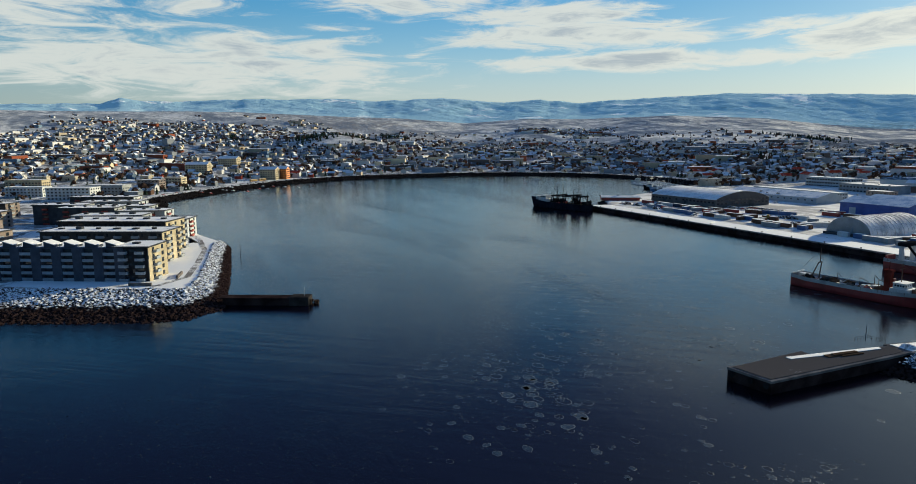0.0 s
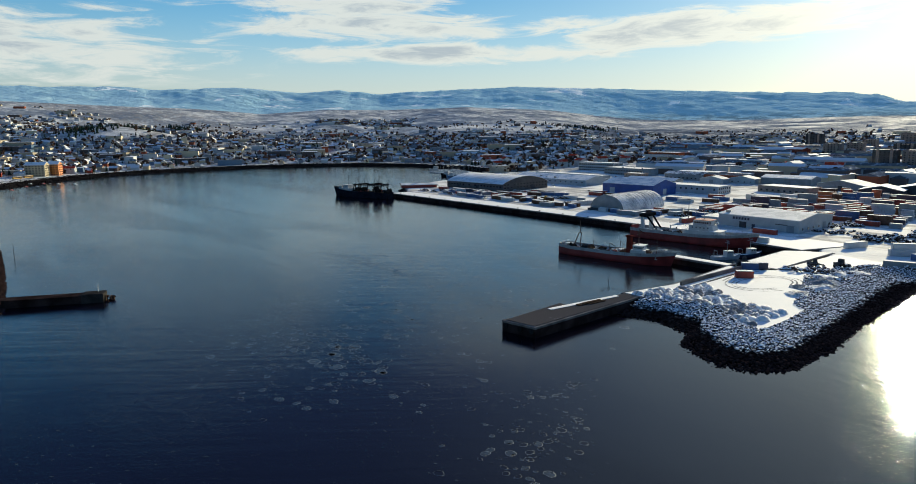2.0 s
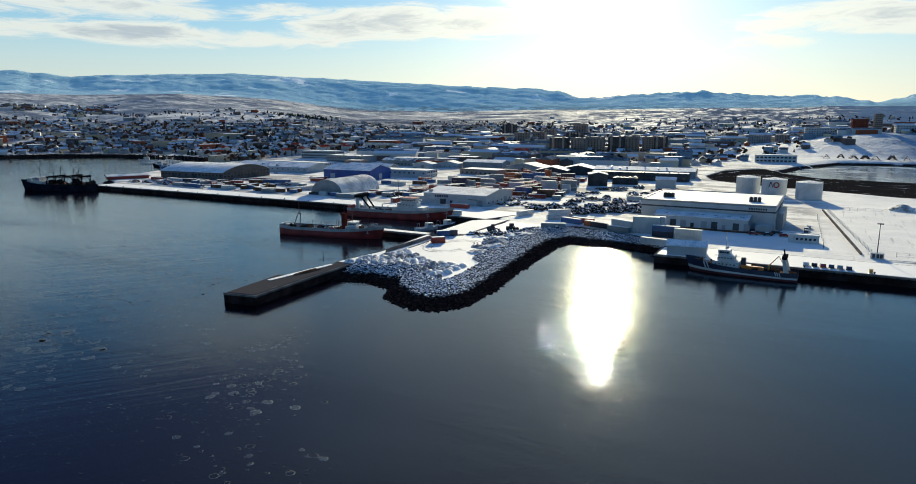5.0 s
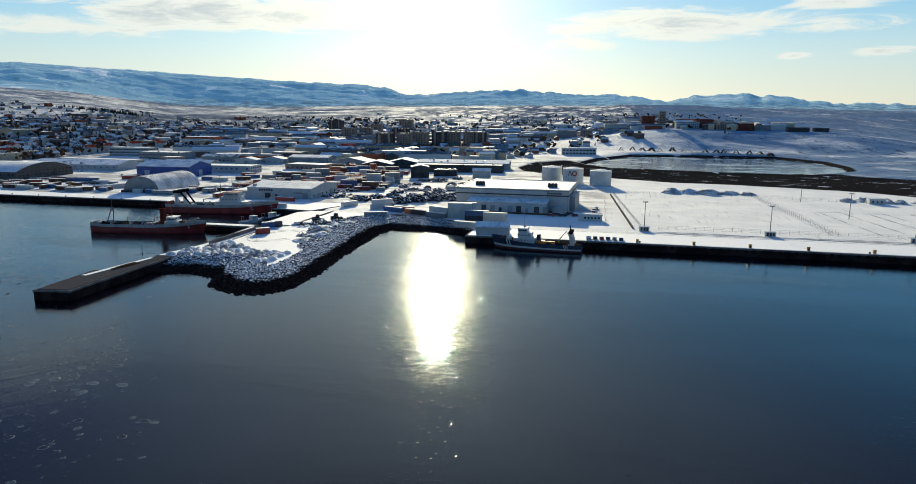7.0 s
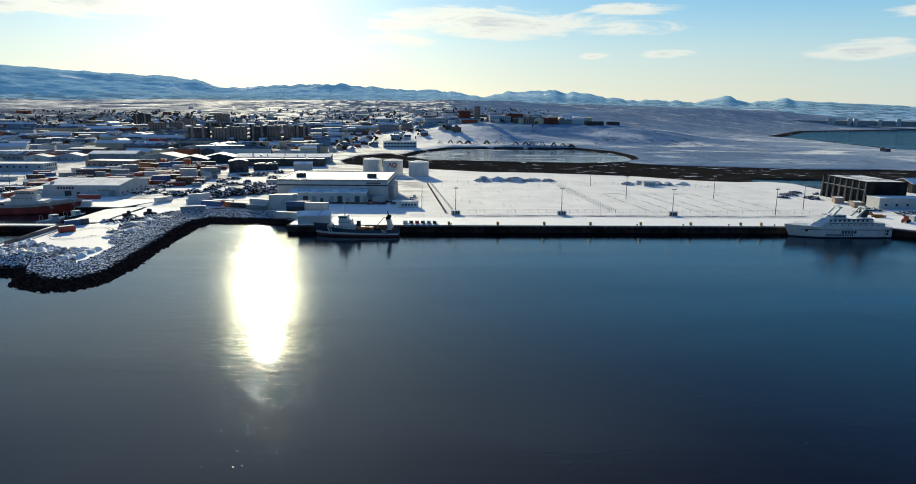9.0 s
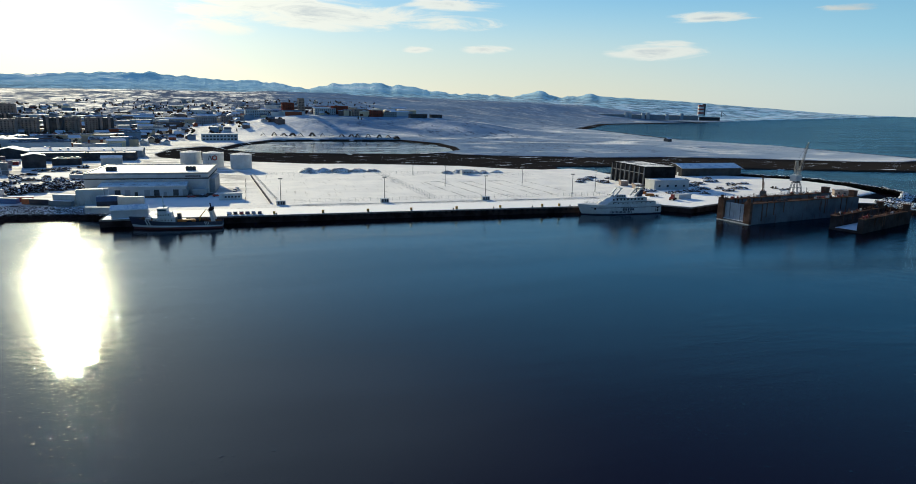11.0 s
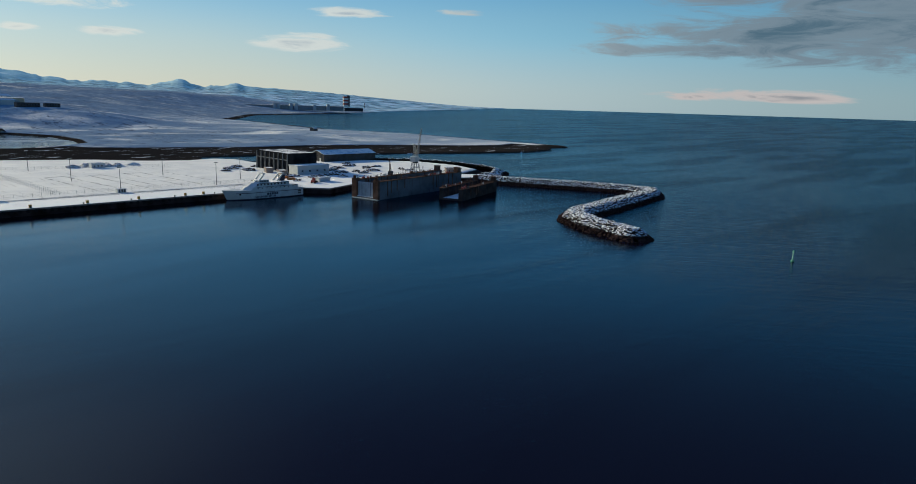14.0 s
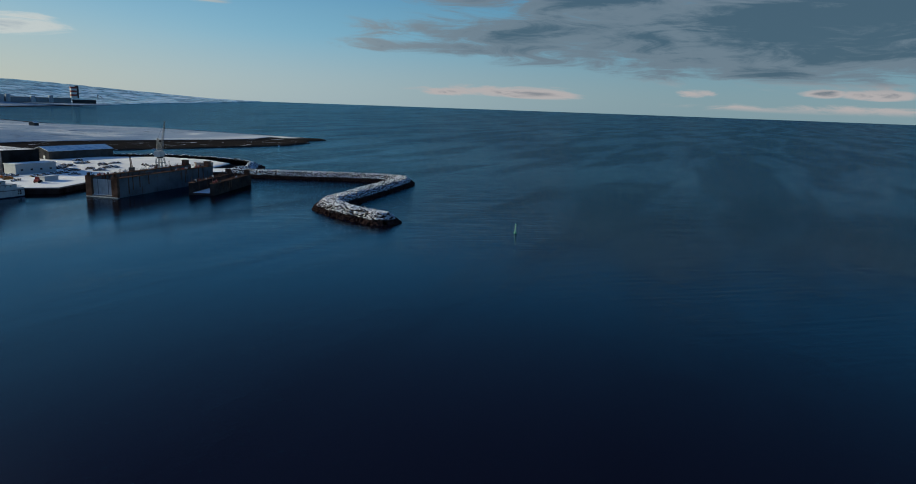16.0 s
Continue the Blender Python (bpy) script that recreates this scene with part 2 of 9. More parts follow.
chop = w.noise(0.22, 4, 0.6, (0.5, 1.6, 1), distort=0.5, turn=0.35)
swell = w.noise(0.03, 3, 0.5, (0.4, 1.9, 1), distort=0.8, turn=0.2)


def ripple_bands(across, along, heading):
    """Long-crested ripples; the crests lie square to the heading, in radians from +x."""
    mp = w.n.new("ShaderNodeMapping")
    mp.vector_type = "TEXTURE"
    w.l.new(w.geo.outputs["Position"], mp.inputs[0])
    mp.inputs["Rotation"].default_value, mp.inputs["Scale"].default_value = (0, 0, heading), (across, along, 1)
    n = w.n.new("ShaderNodeTexNoise")
    w.l.new(mp.outputs[0], n.inputs["Vector"])
    n.inputs["Scale"].default_value, n.inputs["Detail"].default_value, n.inputs["Distortion"].default_value = 1.0, 2.5, 0.5
    return n.outputs["Fac"]


bands = w.math("ADD", w.math("MULTIPLY", ripple_bands(3.6, 34.0, 2.5), w.math("MULTIPLY", w.ramp(w.noise(0.012, 3, 0.5, (1, 1, 1)), 0.40, 0.60, 0.15, 1.0), w.ramp(wx, -110.0, -40.0, 1.0, 0.30))), w.math("MULTIPLY", ripple_bands(2.4, 26.0, 0.65), w.math("MULTIPLY", sea_x, 1.6)))
wave = w.math("ADD", w.math("MULTIPLY", w.math("ADD", w.math("MULTIPLY", ripple, 0.20), w.math("MULTIPLY", chop, 0.36)), w.math("ADD", w.math("MULTIPLY", calm, lanes), w.math("MULTIPLY", ruffled, 0.2))), w.math("MULTIPLY", swell, 0.22))
wave = w.math("ADD", wave, w.math("MULTIPLY", bands, 0.34))
# sparse wavelets that catch the sun, and a fine grain of capillary ripples
wavelets = w.math("MULTIPLY", w.ramp(w.noise(1.0, 2, 0.5), 0.63, 0.85), w.ramp(sea_x, 0.0, 0.4, 0.30, 0.0))
grain = w.math("MULTIPLY", w.noise(3.2, 2, 0.6), w.ramp(sea_x, 0.0, 0.6, 0.075, 0.05))
wave = w.math("ADD", wave, w.math("ADD", wavelets, grain))
# open sea: blue of the higher sky its waves reflect, put into the body
murk_sky_tint = w.mix(open_sea, w.mix(w.ramp(w.noise(0.004, 3), 0.35, 0.7), (0.0034, 0.0030, 0.0075), (0.0040, 0.0040, 0.0100)), (0.004, 0.013, 0.034))
w.bump(wave, 0.25, 1.0)
w.put(w.math("MAXIMUM", w.ramp(wx, -130.0, -40.0, 0.27, 0.17), w.ramp(sea_x, 0.0, 1.0, 0.17, 0.72)), w.b.inputs["Normal"].links[0].from_node.inputs["Strength"])
body, gloss, fres, both = (w.n.new("ShaderNodeBsdf" + "Diffuse"), w.n.new("ShaderNodeBsdfGlossy"), w.n.new("ShaderNodeFresnel"), w.n.new("ShaderNodeMixShader"))
fres.inputs["IOR"].default_value = 1.333
normal = w.b.inputs["Normal"].links[0].from_socket
for node in (body, gloss, fres):
    w.l.new(normal, node.inputs["Normal"])
w.put(murk_sky_tint, body.inputs["Color"])
# mirroring tinted bluer and weakened eastwards in place of steeper wave facets
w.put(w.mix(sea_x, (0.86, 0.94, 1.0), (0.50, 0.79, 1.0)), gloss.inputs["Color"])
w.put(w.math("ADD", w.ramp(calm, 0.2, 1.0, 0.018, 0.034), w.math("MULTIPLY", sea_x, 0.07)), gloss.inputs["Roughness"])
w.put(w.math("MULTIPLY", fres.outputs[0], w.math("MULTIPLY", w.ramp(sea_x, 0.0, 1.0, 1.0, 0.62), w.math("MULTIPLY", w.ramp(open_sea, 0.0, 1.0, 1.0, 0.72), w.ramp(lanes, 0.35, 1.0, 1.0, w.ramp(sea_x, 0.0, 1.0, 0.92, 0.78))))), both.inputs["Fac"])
w.l.new(body.outputs[0], both.inputs[1]), w.l.new(gloss.outputs[0], both.inputs[2])
w.l.new(both.outputs[0], w.n["Material Output"].inputs["Surface"])
w.n.remove(w.b)
WATER = w.m

# sea ice
m = Mat("pancake_ice")
WICE = m.bump(m.noise(1.2, 4), 0.3, 0.05).done(m.mix(m.ramp(m.noise(0.7, 4), 0.35, 0.65), (0.008, 0.014, 0.024), (0.022, 0.035, 0.05)), 0.25)
m = Mat("ice_rim")
WRIM = m.bump(m.noise(2, 4), 0.4, 0.05).done(m.mix(m.ramp(m.noise(1.5, 4), 0.35, 0.65), (0.035, 0.055, 0.075), (0.11, 0.14, 0.165)), 0.6)

# snow-covered ground: tracks and bare earth nearby, heath and scrub further up, dark wet stones along the tide line
m = Mat("snowy_ground")
px, py, pz = m.sep(m.geo.outputs["Position"])
slope = m.sep(m.geo.outputs["Normal"])[2]
drift, grit, wide = m.noise(0.05, 6, 0.6), m.noise(0.8, 5, 0.65), m.noise(0.008, 5, 0.6, distort=0.4)
heath = m.noise(0.045, 8, 0.72, (1, 1, 1))
snow = m.mix(m.ramp(drift, 0.3, 0.7), (0.74, 0.725, 0.70), (0.86, 0.835, 0.79))
snow = m.mix(m.ramp(grit, 0.60, 0.78, 0.0, 0.22), snow, (0.46, 0.44, 0.42))
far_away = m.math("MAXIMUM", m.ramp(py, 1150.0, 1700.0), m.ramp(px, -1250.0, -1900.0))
scrub = m.math("MULTIPLY", m.ramp(m.math("ADD", m.math("MULTIPLY", heath, 0.7), m.math("ADD", m.math("MULTIPLY", wide, 0.45), m.math("ADD", m.math("MULTIPLY", m.ramp(px, -500.0, -900.0), 0.03), m.math("MULTIPLY", m.math("MULTIPLY", m.ramp(px, -420.0, -200.0), m.ramp(py, 1050.0, 1500.0)), 0.035)))), 0.545, 0.64), m.math("MAXIMUM", m.ramp(pz, 12.0, 26.0), m.ramp(py, 1250.0, 1900.0)))
col = m.mix(m.math("MULTIPLY", scrub, 0.48), snow, m.mix(grit, (0.022, 0.030, 0.042), (0.065, 0.078, 0.10)))
# blue-grey flecks painted into the snow to dim it as shade does
shade_flecks = m.math("MULTIPLY", m.ramp(m.noise(0.4, 5, 0.75, (1, 0.5, 1)), 0.43, 0.6), m.math("MAXIMUM", m.ramp(py, 560.0, 620.0), m.ramp(px, -640.0, -760.0)))
lava_plain = m.ramp(m.math("ADD", m.math("MULTIPLY", m.noise(0.03, 6, 0.75, (1.3, 0.32, 1)), 0.6), m.math("MULTIPLY", m.noise(0.006, 5, 0.65, (1.0, 0.8, 1), distort=0.5), 0.4)), 0.45, 0.53)
lava_west = m.ramp(m.math("ADD", m.math("MULTIPLY", m.noise(0.03, 6, 0.75, (0.4, 1.1, 1)), 0.55), m.math("MULTIPLY", m.noise(0.005, 5, 0.65, distort=0.5), 0.45)), 0.46, 0.54)
hazy_lava = m.math("MULTIPLY", m.math("ADD", m.math("MULTIPLY", lava_plain, m.ramp(px, -900.0, -500.0)), m.math("MULTIPLY", lava_west, m.ramp(px, -500.0, -900.0))), far_away)
# dark lava in patches, its colour tinted blue for the haze of distance
col = m.mix(m.math("MULTIPLY", hazy_lava, m.math("MULTIPLY", m.ramp(px, -700.0, 0.0, 0.62, 0.85), m.ramp(px, 500.0, 1000.0, 1.0, 0.75))), col, m.mix(grit, (0.06, 0.08, 0.12), (0.15, 0.185, 0.245)))
col = m.mix(m.math("MULTIPLY", shade_flecks, m.ramp(m.math("MULTIPLY", m.ramp(px, 60.0, 200.0), m.ramp(m.noise(0.02, 5, 0.65, (0.4, 1, 1)), 0.35, 0.55)), 0.0, 1.0, 0.30, 0.45)), col, (0.33, 0.40, 0.48))
steep = m.ramp(slope, 0.985, 0.93)
col = m.mix(m.math("MULTIPLY", m.math("MULTIPLY", steep, m.ramp(heath, 0.42, 0.6)), m.ramp(pz, 9.0, 30.0)), col, (0.06, 0.062, 0.068))
yard = m.math("MULTIPLY", m.math("MULTIPLY", m.ramp(py, 318.0, 335.0), m.ramp(py, 860.0, 760.0)), m.ramp(px, 60.0, 40.0))
churn = m.math("MULTIPLY", m.ramp(m.noise(0.035, 5, 0.6, (0.6, 1.5, 1), distort=1.2), 0.45, 0.56), yard)
col = m.mix(m.math("MULTIPLY", churn, 0.7), col, m.mix(grit, (0.24, 0.21, 0.19), (0.50, 0.47, 0.44)))
lines = m.noise(0.9, 2, 0.5, (0.02, 1.0, 1), distort=0.4)
col = m.mix(m.math("MULTIPLY", m.ramp(lines, 0.58, 0.66), m.math("MULTIPLY", m.ramp(py, 300.0, 280.0), 0.45)), col, (0.42, 0.40, 0.38))
lot = m.math("MULTIPLY", m.math("MULTIPLY", m.ramp(px, 40.0, 60.0), m.ramp(px, 300.0, 280.0)), m.math("MULTIPLY", m.ramp(py, 268.0, 276.0), m.ramp(py, 440.0, 425.0)))
scuffs = m.math("MAXIMUM", m.ramp(m.noise(0.5, 6, 0.7, (0.10, 1.0, 1), distort=0.5, turn=0.1), 0.60, 0.72), m.math("MULTIPLY", m.ramp(m.noise(0.6, 3, 0.6, (1.0, 0.06, 1), distort=0.6, turn=0.25), 0.60, 0.68), 0.8))
col = m.mix(m.math("MULTIPLY", scuffs, m.math("MULTIPLY", lot, 0.55)), col, (0.33, 0.30, 0.27))
town = m.math("MULTIPLY", m.math("MAXIMUM", m.ramp(px, -500.0, -640.0), m.math("MAXIMUM", m.math("MULTIPLY", m.ramp(px, -289.0, -296.0), m.ramp(py, -8.0, -20.0)), m.math("MULTIPLY", m.ramp(py, 740.0, 860.0), m.math("MULTIPLY", m.ramp(py, 1600.0, 1350.0), m.ramp(px, 0.0, -90.0))))), m.ramp(pz, 60.0, 40.0))
gardens = m.math("MULTIPLY", m.ramp(m.noise(0.06, 6, 0.7, distort=0.8), 0.46, 0.53), town)
col = m.mix(m.math("MULTIPLY", gardens, 0.75), col, m.mix(grit, (0.03, 0.03, 0.034), (0.11, 0.105, 0.105)))
tide = m.ramp(m.math("ADD", pz, m.math("MULTIPLY", m.math("SUBTRACT", grit, 0.5), 1.4)), 2.9, 2.2)
flats = m.mix(m.ramp(m.noise(0.09, 7, 0.7, (0.35, 1, 1), distort=0.6), 0.60, 0.63), m.mix(grit, (0.018, 0.016, 0.015), (0.05, 0.042, 0.035)), (0.55, 0.58, 0.62))
# blue shade of the backlit fields, painted over the snow colour
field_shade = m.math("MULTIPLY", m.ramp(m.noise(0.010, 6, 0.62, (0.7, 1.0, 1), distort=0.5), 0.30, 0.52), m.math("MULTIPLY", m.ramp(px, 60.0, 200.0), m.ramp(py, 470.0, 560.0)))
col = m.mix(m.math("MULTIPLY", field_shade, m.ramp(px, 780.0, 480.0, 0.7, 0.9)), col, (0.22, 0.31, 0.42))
peat = m.math("MULTIPLY", m.ramp(m.noise(0.06, 7, 0.75, (1.1, 0.45, 1)), 0.55, 0.62), m.math("MULTIPLY", m.ramp(px, 60.0, 200.0), m.ramp(py, 560.0, 680.0)))
col = m.mix(m.math("MULTIPLY", peat, 0.6), col, m.mix(grit, (0.05, 0.065, 0.085), (0.14, 0.16, 0.19)))
col = m.mix(tide, col, flats)
hummocks = m.math("MULTIPLY", m.math("ADD", m.math("MULTIPLY", m.noise(0.11, 6, 0.62), 3.2), m.math("MULTIPLY", m.noise(0.03, 4, 0.6), 6.0)), m.ramp(py, 470.0, 640.0))
GROUND = m.bump(m.math("ADD", hummocks, m.math("ADD", m.math("MULTIPLY", drift, 2.0), m.math("MULTIPLY", grit, 0.35))), 0.7, 0.6).done(col, 0.85)
m.put(0.08, m.b.inputs["Specular IOR Level"])

# distant mountains: pale blue air haze painted into base colour and emission
m = Mat("hazy_mountain_snow")
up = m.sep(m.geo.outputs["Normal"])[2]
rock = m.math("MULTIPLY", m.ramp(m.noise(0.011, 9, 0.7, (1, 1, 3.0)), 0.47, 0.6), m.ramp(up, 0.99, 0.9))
# sunlit snow faces painted as pale patches
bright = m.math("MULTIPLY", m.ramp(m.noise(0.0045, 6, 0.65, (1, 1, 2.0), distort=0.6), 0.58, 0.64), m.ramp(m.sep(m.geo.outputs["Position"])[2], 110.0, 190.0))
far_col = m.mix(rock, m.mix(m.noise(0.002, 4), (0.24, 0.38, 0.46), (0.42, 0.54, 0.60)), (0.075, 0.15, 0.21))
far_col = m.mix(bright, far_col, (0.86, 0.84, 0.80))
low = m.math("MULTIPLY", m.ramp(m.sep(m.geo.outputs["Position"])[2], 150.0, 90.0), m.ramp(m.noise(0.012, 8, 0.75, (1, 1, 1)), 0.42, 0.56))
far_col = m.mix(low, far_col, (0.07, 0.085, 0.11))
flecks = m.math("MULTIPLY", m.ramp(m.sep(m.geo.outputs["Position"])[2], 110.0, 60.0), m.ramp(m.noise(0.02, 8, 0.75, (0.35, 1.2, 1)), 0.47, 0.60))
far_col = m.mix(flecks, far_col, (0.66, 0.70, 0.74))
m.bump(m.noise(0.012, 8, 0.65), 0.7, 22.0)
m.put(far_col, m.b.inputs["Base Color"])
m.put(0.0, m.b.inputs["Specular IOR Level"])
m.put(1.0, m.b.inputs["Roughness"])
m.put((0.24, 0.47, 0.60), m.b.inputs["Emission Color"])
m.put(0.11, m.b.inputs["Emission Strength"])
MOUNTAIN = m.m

# boulders: bare and wet below the tide line, snow on their tops above it
def stone_mat(name, lo, hi, tide):
    m = Mat(name)
    pz = m.sep(m.geo.outputs["Position"])[2]
    up = m.sep(m.geo.outputs["Normal"])[2]
    stone = m.mix(m.island(), (0.020, 0.018, 0.018), (0.070, 0.060, 0.054))
    stone = m.mix(m.ramp(m.noise(1.4, 5, 0.65), 0.4, 0.7, 0.0, 0.6), stone, (0.03, 0.028, 0.027))
    wet = m.ramp(m.math("ADD", pz, m.math("MULTIPLY", m.math("SUBTRACT", m.island(), 0.5), 0.6)), tide, tide - 0.4)
    stone = m.mix(wet, stone, m.mix(m.island(), (0.020, 0.013, 0.012), (0.052, 0.033, 0.030)))
    cap = m.math("MULTIPLY", m.ramp(m.math("ADD", up, m.math("MULTIPLY", m.math("SUBTRACT", m.noise(0.9, 3), 0.5), 0.9)), lo, hi), m.ramp(m.math("ADD", pz, m.math("MULTIPLY", m.island(), 0.4)), tide, tide + 0.5))
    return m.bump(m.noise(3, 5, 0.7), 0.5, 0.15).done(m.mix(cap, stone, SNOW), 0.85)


STONE = stone_mat("armour_stone", 0.41, 0.74, 1.9)
SPRAYED = stone_mat("wave_washed_stone", 0.44, 0.74, 2.2)

# snow laid on roofs and decks, thin in places
def snow_cover(name, under, bare=0.5):
    m = Mat(name)
    thin = m.math("ADD", m.math("MULTIPLY", m.noise(0.12, 5, 0.6), 0.6), m.math("MULTIPLY", m.noise(1.6, 4, 0.6), 0.4))
    col = m.mix(m.ramp(thin, bare - 0.07, bare + 0.08), under, m.mix(m.noise(0.3, 3), (0.77, 0.77, 0.77), (0.88, 0.86, 0.83)))
    return m.bump(thin, 0.35, 0.2).done(col, 0.8)


SNOWY = snow_cover("settled_snow", (0.55, 0.56, 0.58), 0.34)
ROOF_SNOW = snow_cover("snowy_roof", (0.12, 0.13, 0.15), 0.36)
ROOF_BLUE = snow_cover("blue_sheet_roof", (0.38, 0.47, 0.58), 0.47)
ROOF_DARK = snow_cover("dark_roof", (0.07, 0.07, 0.08), 0.47)
ROOF_RED = snow_cover("red_roof", (0.42, 0.06, 0.03), 0.60)
ROOF_PALE = snow_cover("pale_roof", (0.55, 0.56, 0.56), 0.47)

CONCRETE = paint("quay_concrete", (0.20, 0.18, 0.165), 0.85, wear=0.4, scale=0.5)
WETWALL = paint("tidal_quay_wall", (0.036, 0.023, 0.021), 0.7, wear=0.5, scale=0.5)
WHITE = paint("white_paint", (0.52, 0.54, 0.55), 0.45, wear=0.12, rust=0.35)
CLAD = paint("white_cladding", (0.40, 0.43, 0.46), 0.5, wear=0.1, panels=1.4)
GREY = paint("grey_cladding", (0.24, 0.26, 0.28), 0.55, wear=0.2, panels=1.2)
DKGREY = paint("dark_grey_render", (0.075, 0.078, 0.085), 0.7, wear=0.3)
BLACK = paint("black_steel", (0.012, 0.012, 0.013), 0.8, wear=0.4)
BLUEW = paint("blue_cladding", (0.035, 0.075, 0.30), 0.5, wear=0.2, panels=1.2)
NAVY = paint("navy_hull_paint", (0.012, 0.022, 0.06), 0.4, wear=0.3, rust=0.3)
REDHULL = paint("red_hull_paint", (0.21, 0.018, 0.016), 0.45, wear=0.35, rust=0.4)
REDP = paint("red_paint", (0.30, 0.035, 0.02), 0.5, wear=0.3, rust=0.4)
ORANGE = paint("orange_paint", (0.62, 0.20, 0.03), 0.5, wear=0.2)
YELLOW = paint("yellow_render", (0.52, 0.44, 0.29), 0.75, wear=0.15)
YELPAINT = paint("yellow_paint", (0.45, 0.26, 0.03), 0.5, wear=0.25)
RUST = paint("rusty_steel", (0.14, 0.085, 0.06), 0.8, wear=0.5, rust=0.9)
DOCKSTEEL = paint("dock_steel", (0.155, 0.17, 0.19), 0.7, wear=0.3, scale=0.3, rust=0.95)
WOOD = paint("brown_timber", (0.13, 0.08, 0.045), 0.8, wear=0.35)
TAN = paint("tan_render", (0.33, 0.27, 0.235), 0.8, wear=0.2)
BRICK = paint("brick_red_render", (0.20, 0.055, 0.035), 0.8, wear=0.3)
GLASS = Mat("dark_window_glass").done((0.025, 0.03, 0.038), 0.08)
TYRE = paint("black_rubber", (0.018, 0.018, 0.018), 0.85, wear=0.3)
STEEL = paint("galvanised_steel", (0.33, 0.34, 0.35), 0.45, 0.6, wear=0.3)
ASPHALT = snow_cover("packed_snow_road", (0.22, 0.205, 0.19), 0.50)
m = Mat("bare_twigs")
TWIG = m.done(m.mix(m.island(), (0.048, 0.032, 0.026), (0.12, 0.075, 0.05)), 0.9)
m = Mat("spruce_needles")
SPRUCE = m.done(m.mix(m.island(), (0.020, 0.034, 0.026), (0.052, 0.072, 0.048)), 0.85)

# ---- mesh helpers ----
rng = random.Random(7)


class Mesh:
    """Collects faces of simple solids into one mesh."""

    def __init__(self):
        self.v, self.f = [], []

    def add(self, verts, faces):
        k = len(self.v)
        self.v += [tuple(p) for p in verts]
        self.f += [tuple(k + i for i in face) for face in faces]
        return self

    def box(self, x0, x1, y0, y1, z0, z1, m=None):
        pts = [Vector((x, y, z)) for z in (z0, z1) for y in (y0, y1) for x in (x0, x1)]
        if m is not None:
            pts = [m @ p for p in pts]
        return self.add(pts, [(0, 2, 3, 1), (4, 5, 7, 6), (0, 1, 5, 4), (2, 6, 7, 3), (0, 4, 6, 2), (1, 3, 7, 5)])

    def prism(self, outline, z0, z1, bottom=True):
        """An upright prism over a counter-clockwise outline."""
        n = len(outline)
        pts = [(x, y, z0) for x, y in outline] + [(x, y, z1) for x, y in outline]
        faces = [(i, (i + 1) % n, n + (i + 1) % n, n + i) for i in range(n)] + [tuple(range(n, 2 * n))]
        return self.add(pts, faces + ([tuple(reversed(range(n)))] if bottom else []))

    def along(self, profile, y0, y1, m=None):
        """A solid with a counter-clockwise profile in x and z, drawn out along y."""
        n = len(profile)
        pts = [Vector((x, y, z)) for y in (y0, y1) for x, z in profile]
        if m is not None:
            pts = [m @ p for p in pts]
        return self.add(pts, [(i, n + i, n + (i + 1) % n, (i + 1) % n)[::-1] for i in range(n)] + [tuple(range(n))[::1], tuple(range(2 * n - 1, n - 1, -1))])

    def tube(self, a, b, ra, rb=None, n=8):
        a, b, rb = Vector(a), Vector(b), ra if rb is None else rb
        q = (b - a).to_track_quat("Z", "Y")
        ring = [q @ Vector((math.cos(2 * math.pi * i / n), math.sin(2 * math.pi * i / n), 0)) for i in range(n)]
        pts = [a + p * ra for p in ring] + [b + p * rb for p in ring]
        return self.add(pts, [(i, (i + 1) % n, n + (i + 1) % n, n + i) for i in range(n)] + [tuple(range(n))[::-1], tuple(range(n, 2 * n))])

    def rock(self, x, y, z, sx, sy, sz, r, sides=6):
        """A rough boulder of three uneven rings."""
        k = len(self.v)
        for ring, (h, s) in enumerate(((-0.6, 0.7), (0.1, 1.0), (0.75, 0.55))):
            turn = r.random() * 6.28
            for i in range(sides):
                a, w = turn * 0 + i * 6.2832 / sides + r.uniform(-0.3, 0.3), s * r.uniform(0.72, 1.2)
                self.v.append((x + math.cos(a) * sx * w, y + math.sin(a) * sy * w, z + (h + r.uniform(-0.18, 0.18)) * sz))
        for ring in (0, 1):
            for i in range(sides):
                a, b = k + ring * sides + i, k + ring * sides + (i + 1) % sides
                self.f.append((a, b, b + sides, a + sides))
        self.f.append(tuple(range(k + 2 * sides, k + 3 * sides)))
        return self

    def data(self, name, mat, smooth=False):
        me = bpy.data.meshes.new(name)
        me.from_pydata(self.v, [], self.f)
        if mat is not None:
            me.materials.append(mat)
        if smooth:
            me.polygons.foreach_set("use_smooth", [True] * len(me.polygons))
        me.update()
        return me


def part(name, mesh, mat, parent, label="", m=None, smooth=False, kind=""):
    """Links a Mesh, or mesh data that is shared, as one object under a thing or a part."""
    data = mesh.data(name, mat, smooth) if isinstance(mesh, Mesh) else mesh
    ob = new(name, data)
    ob.parent = parent
    if m is not None:
        ob.matrix_local = m
    return tagged(ob, label, kind=kind)


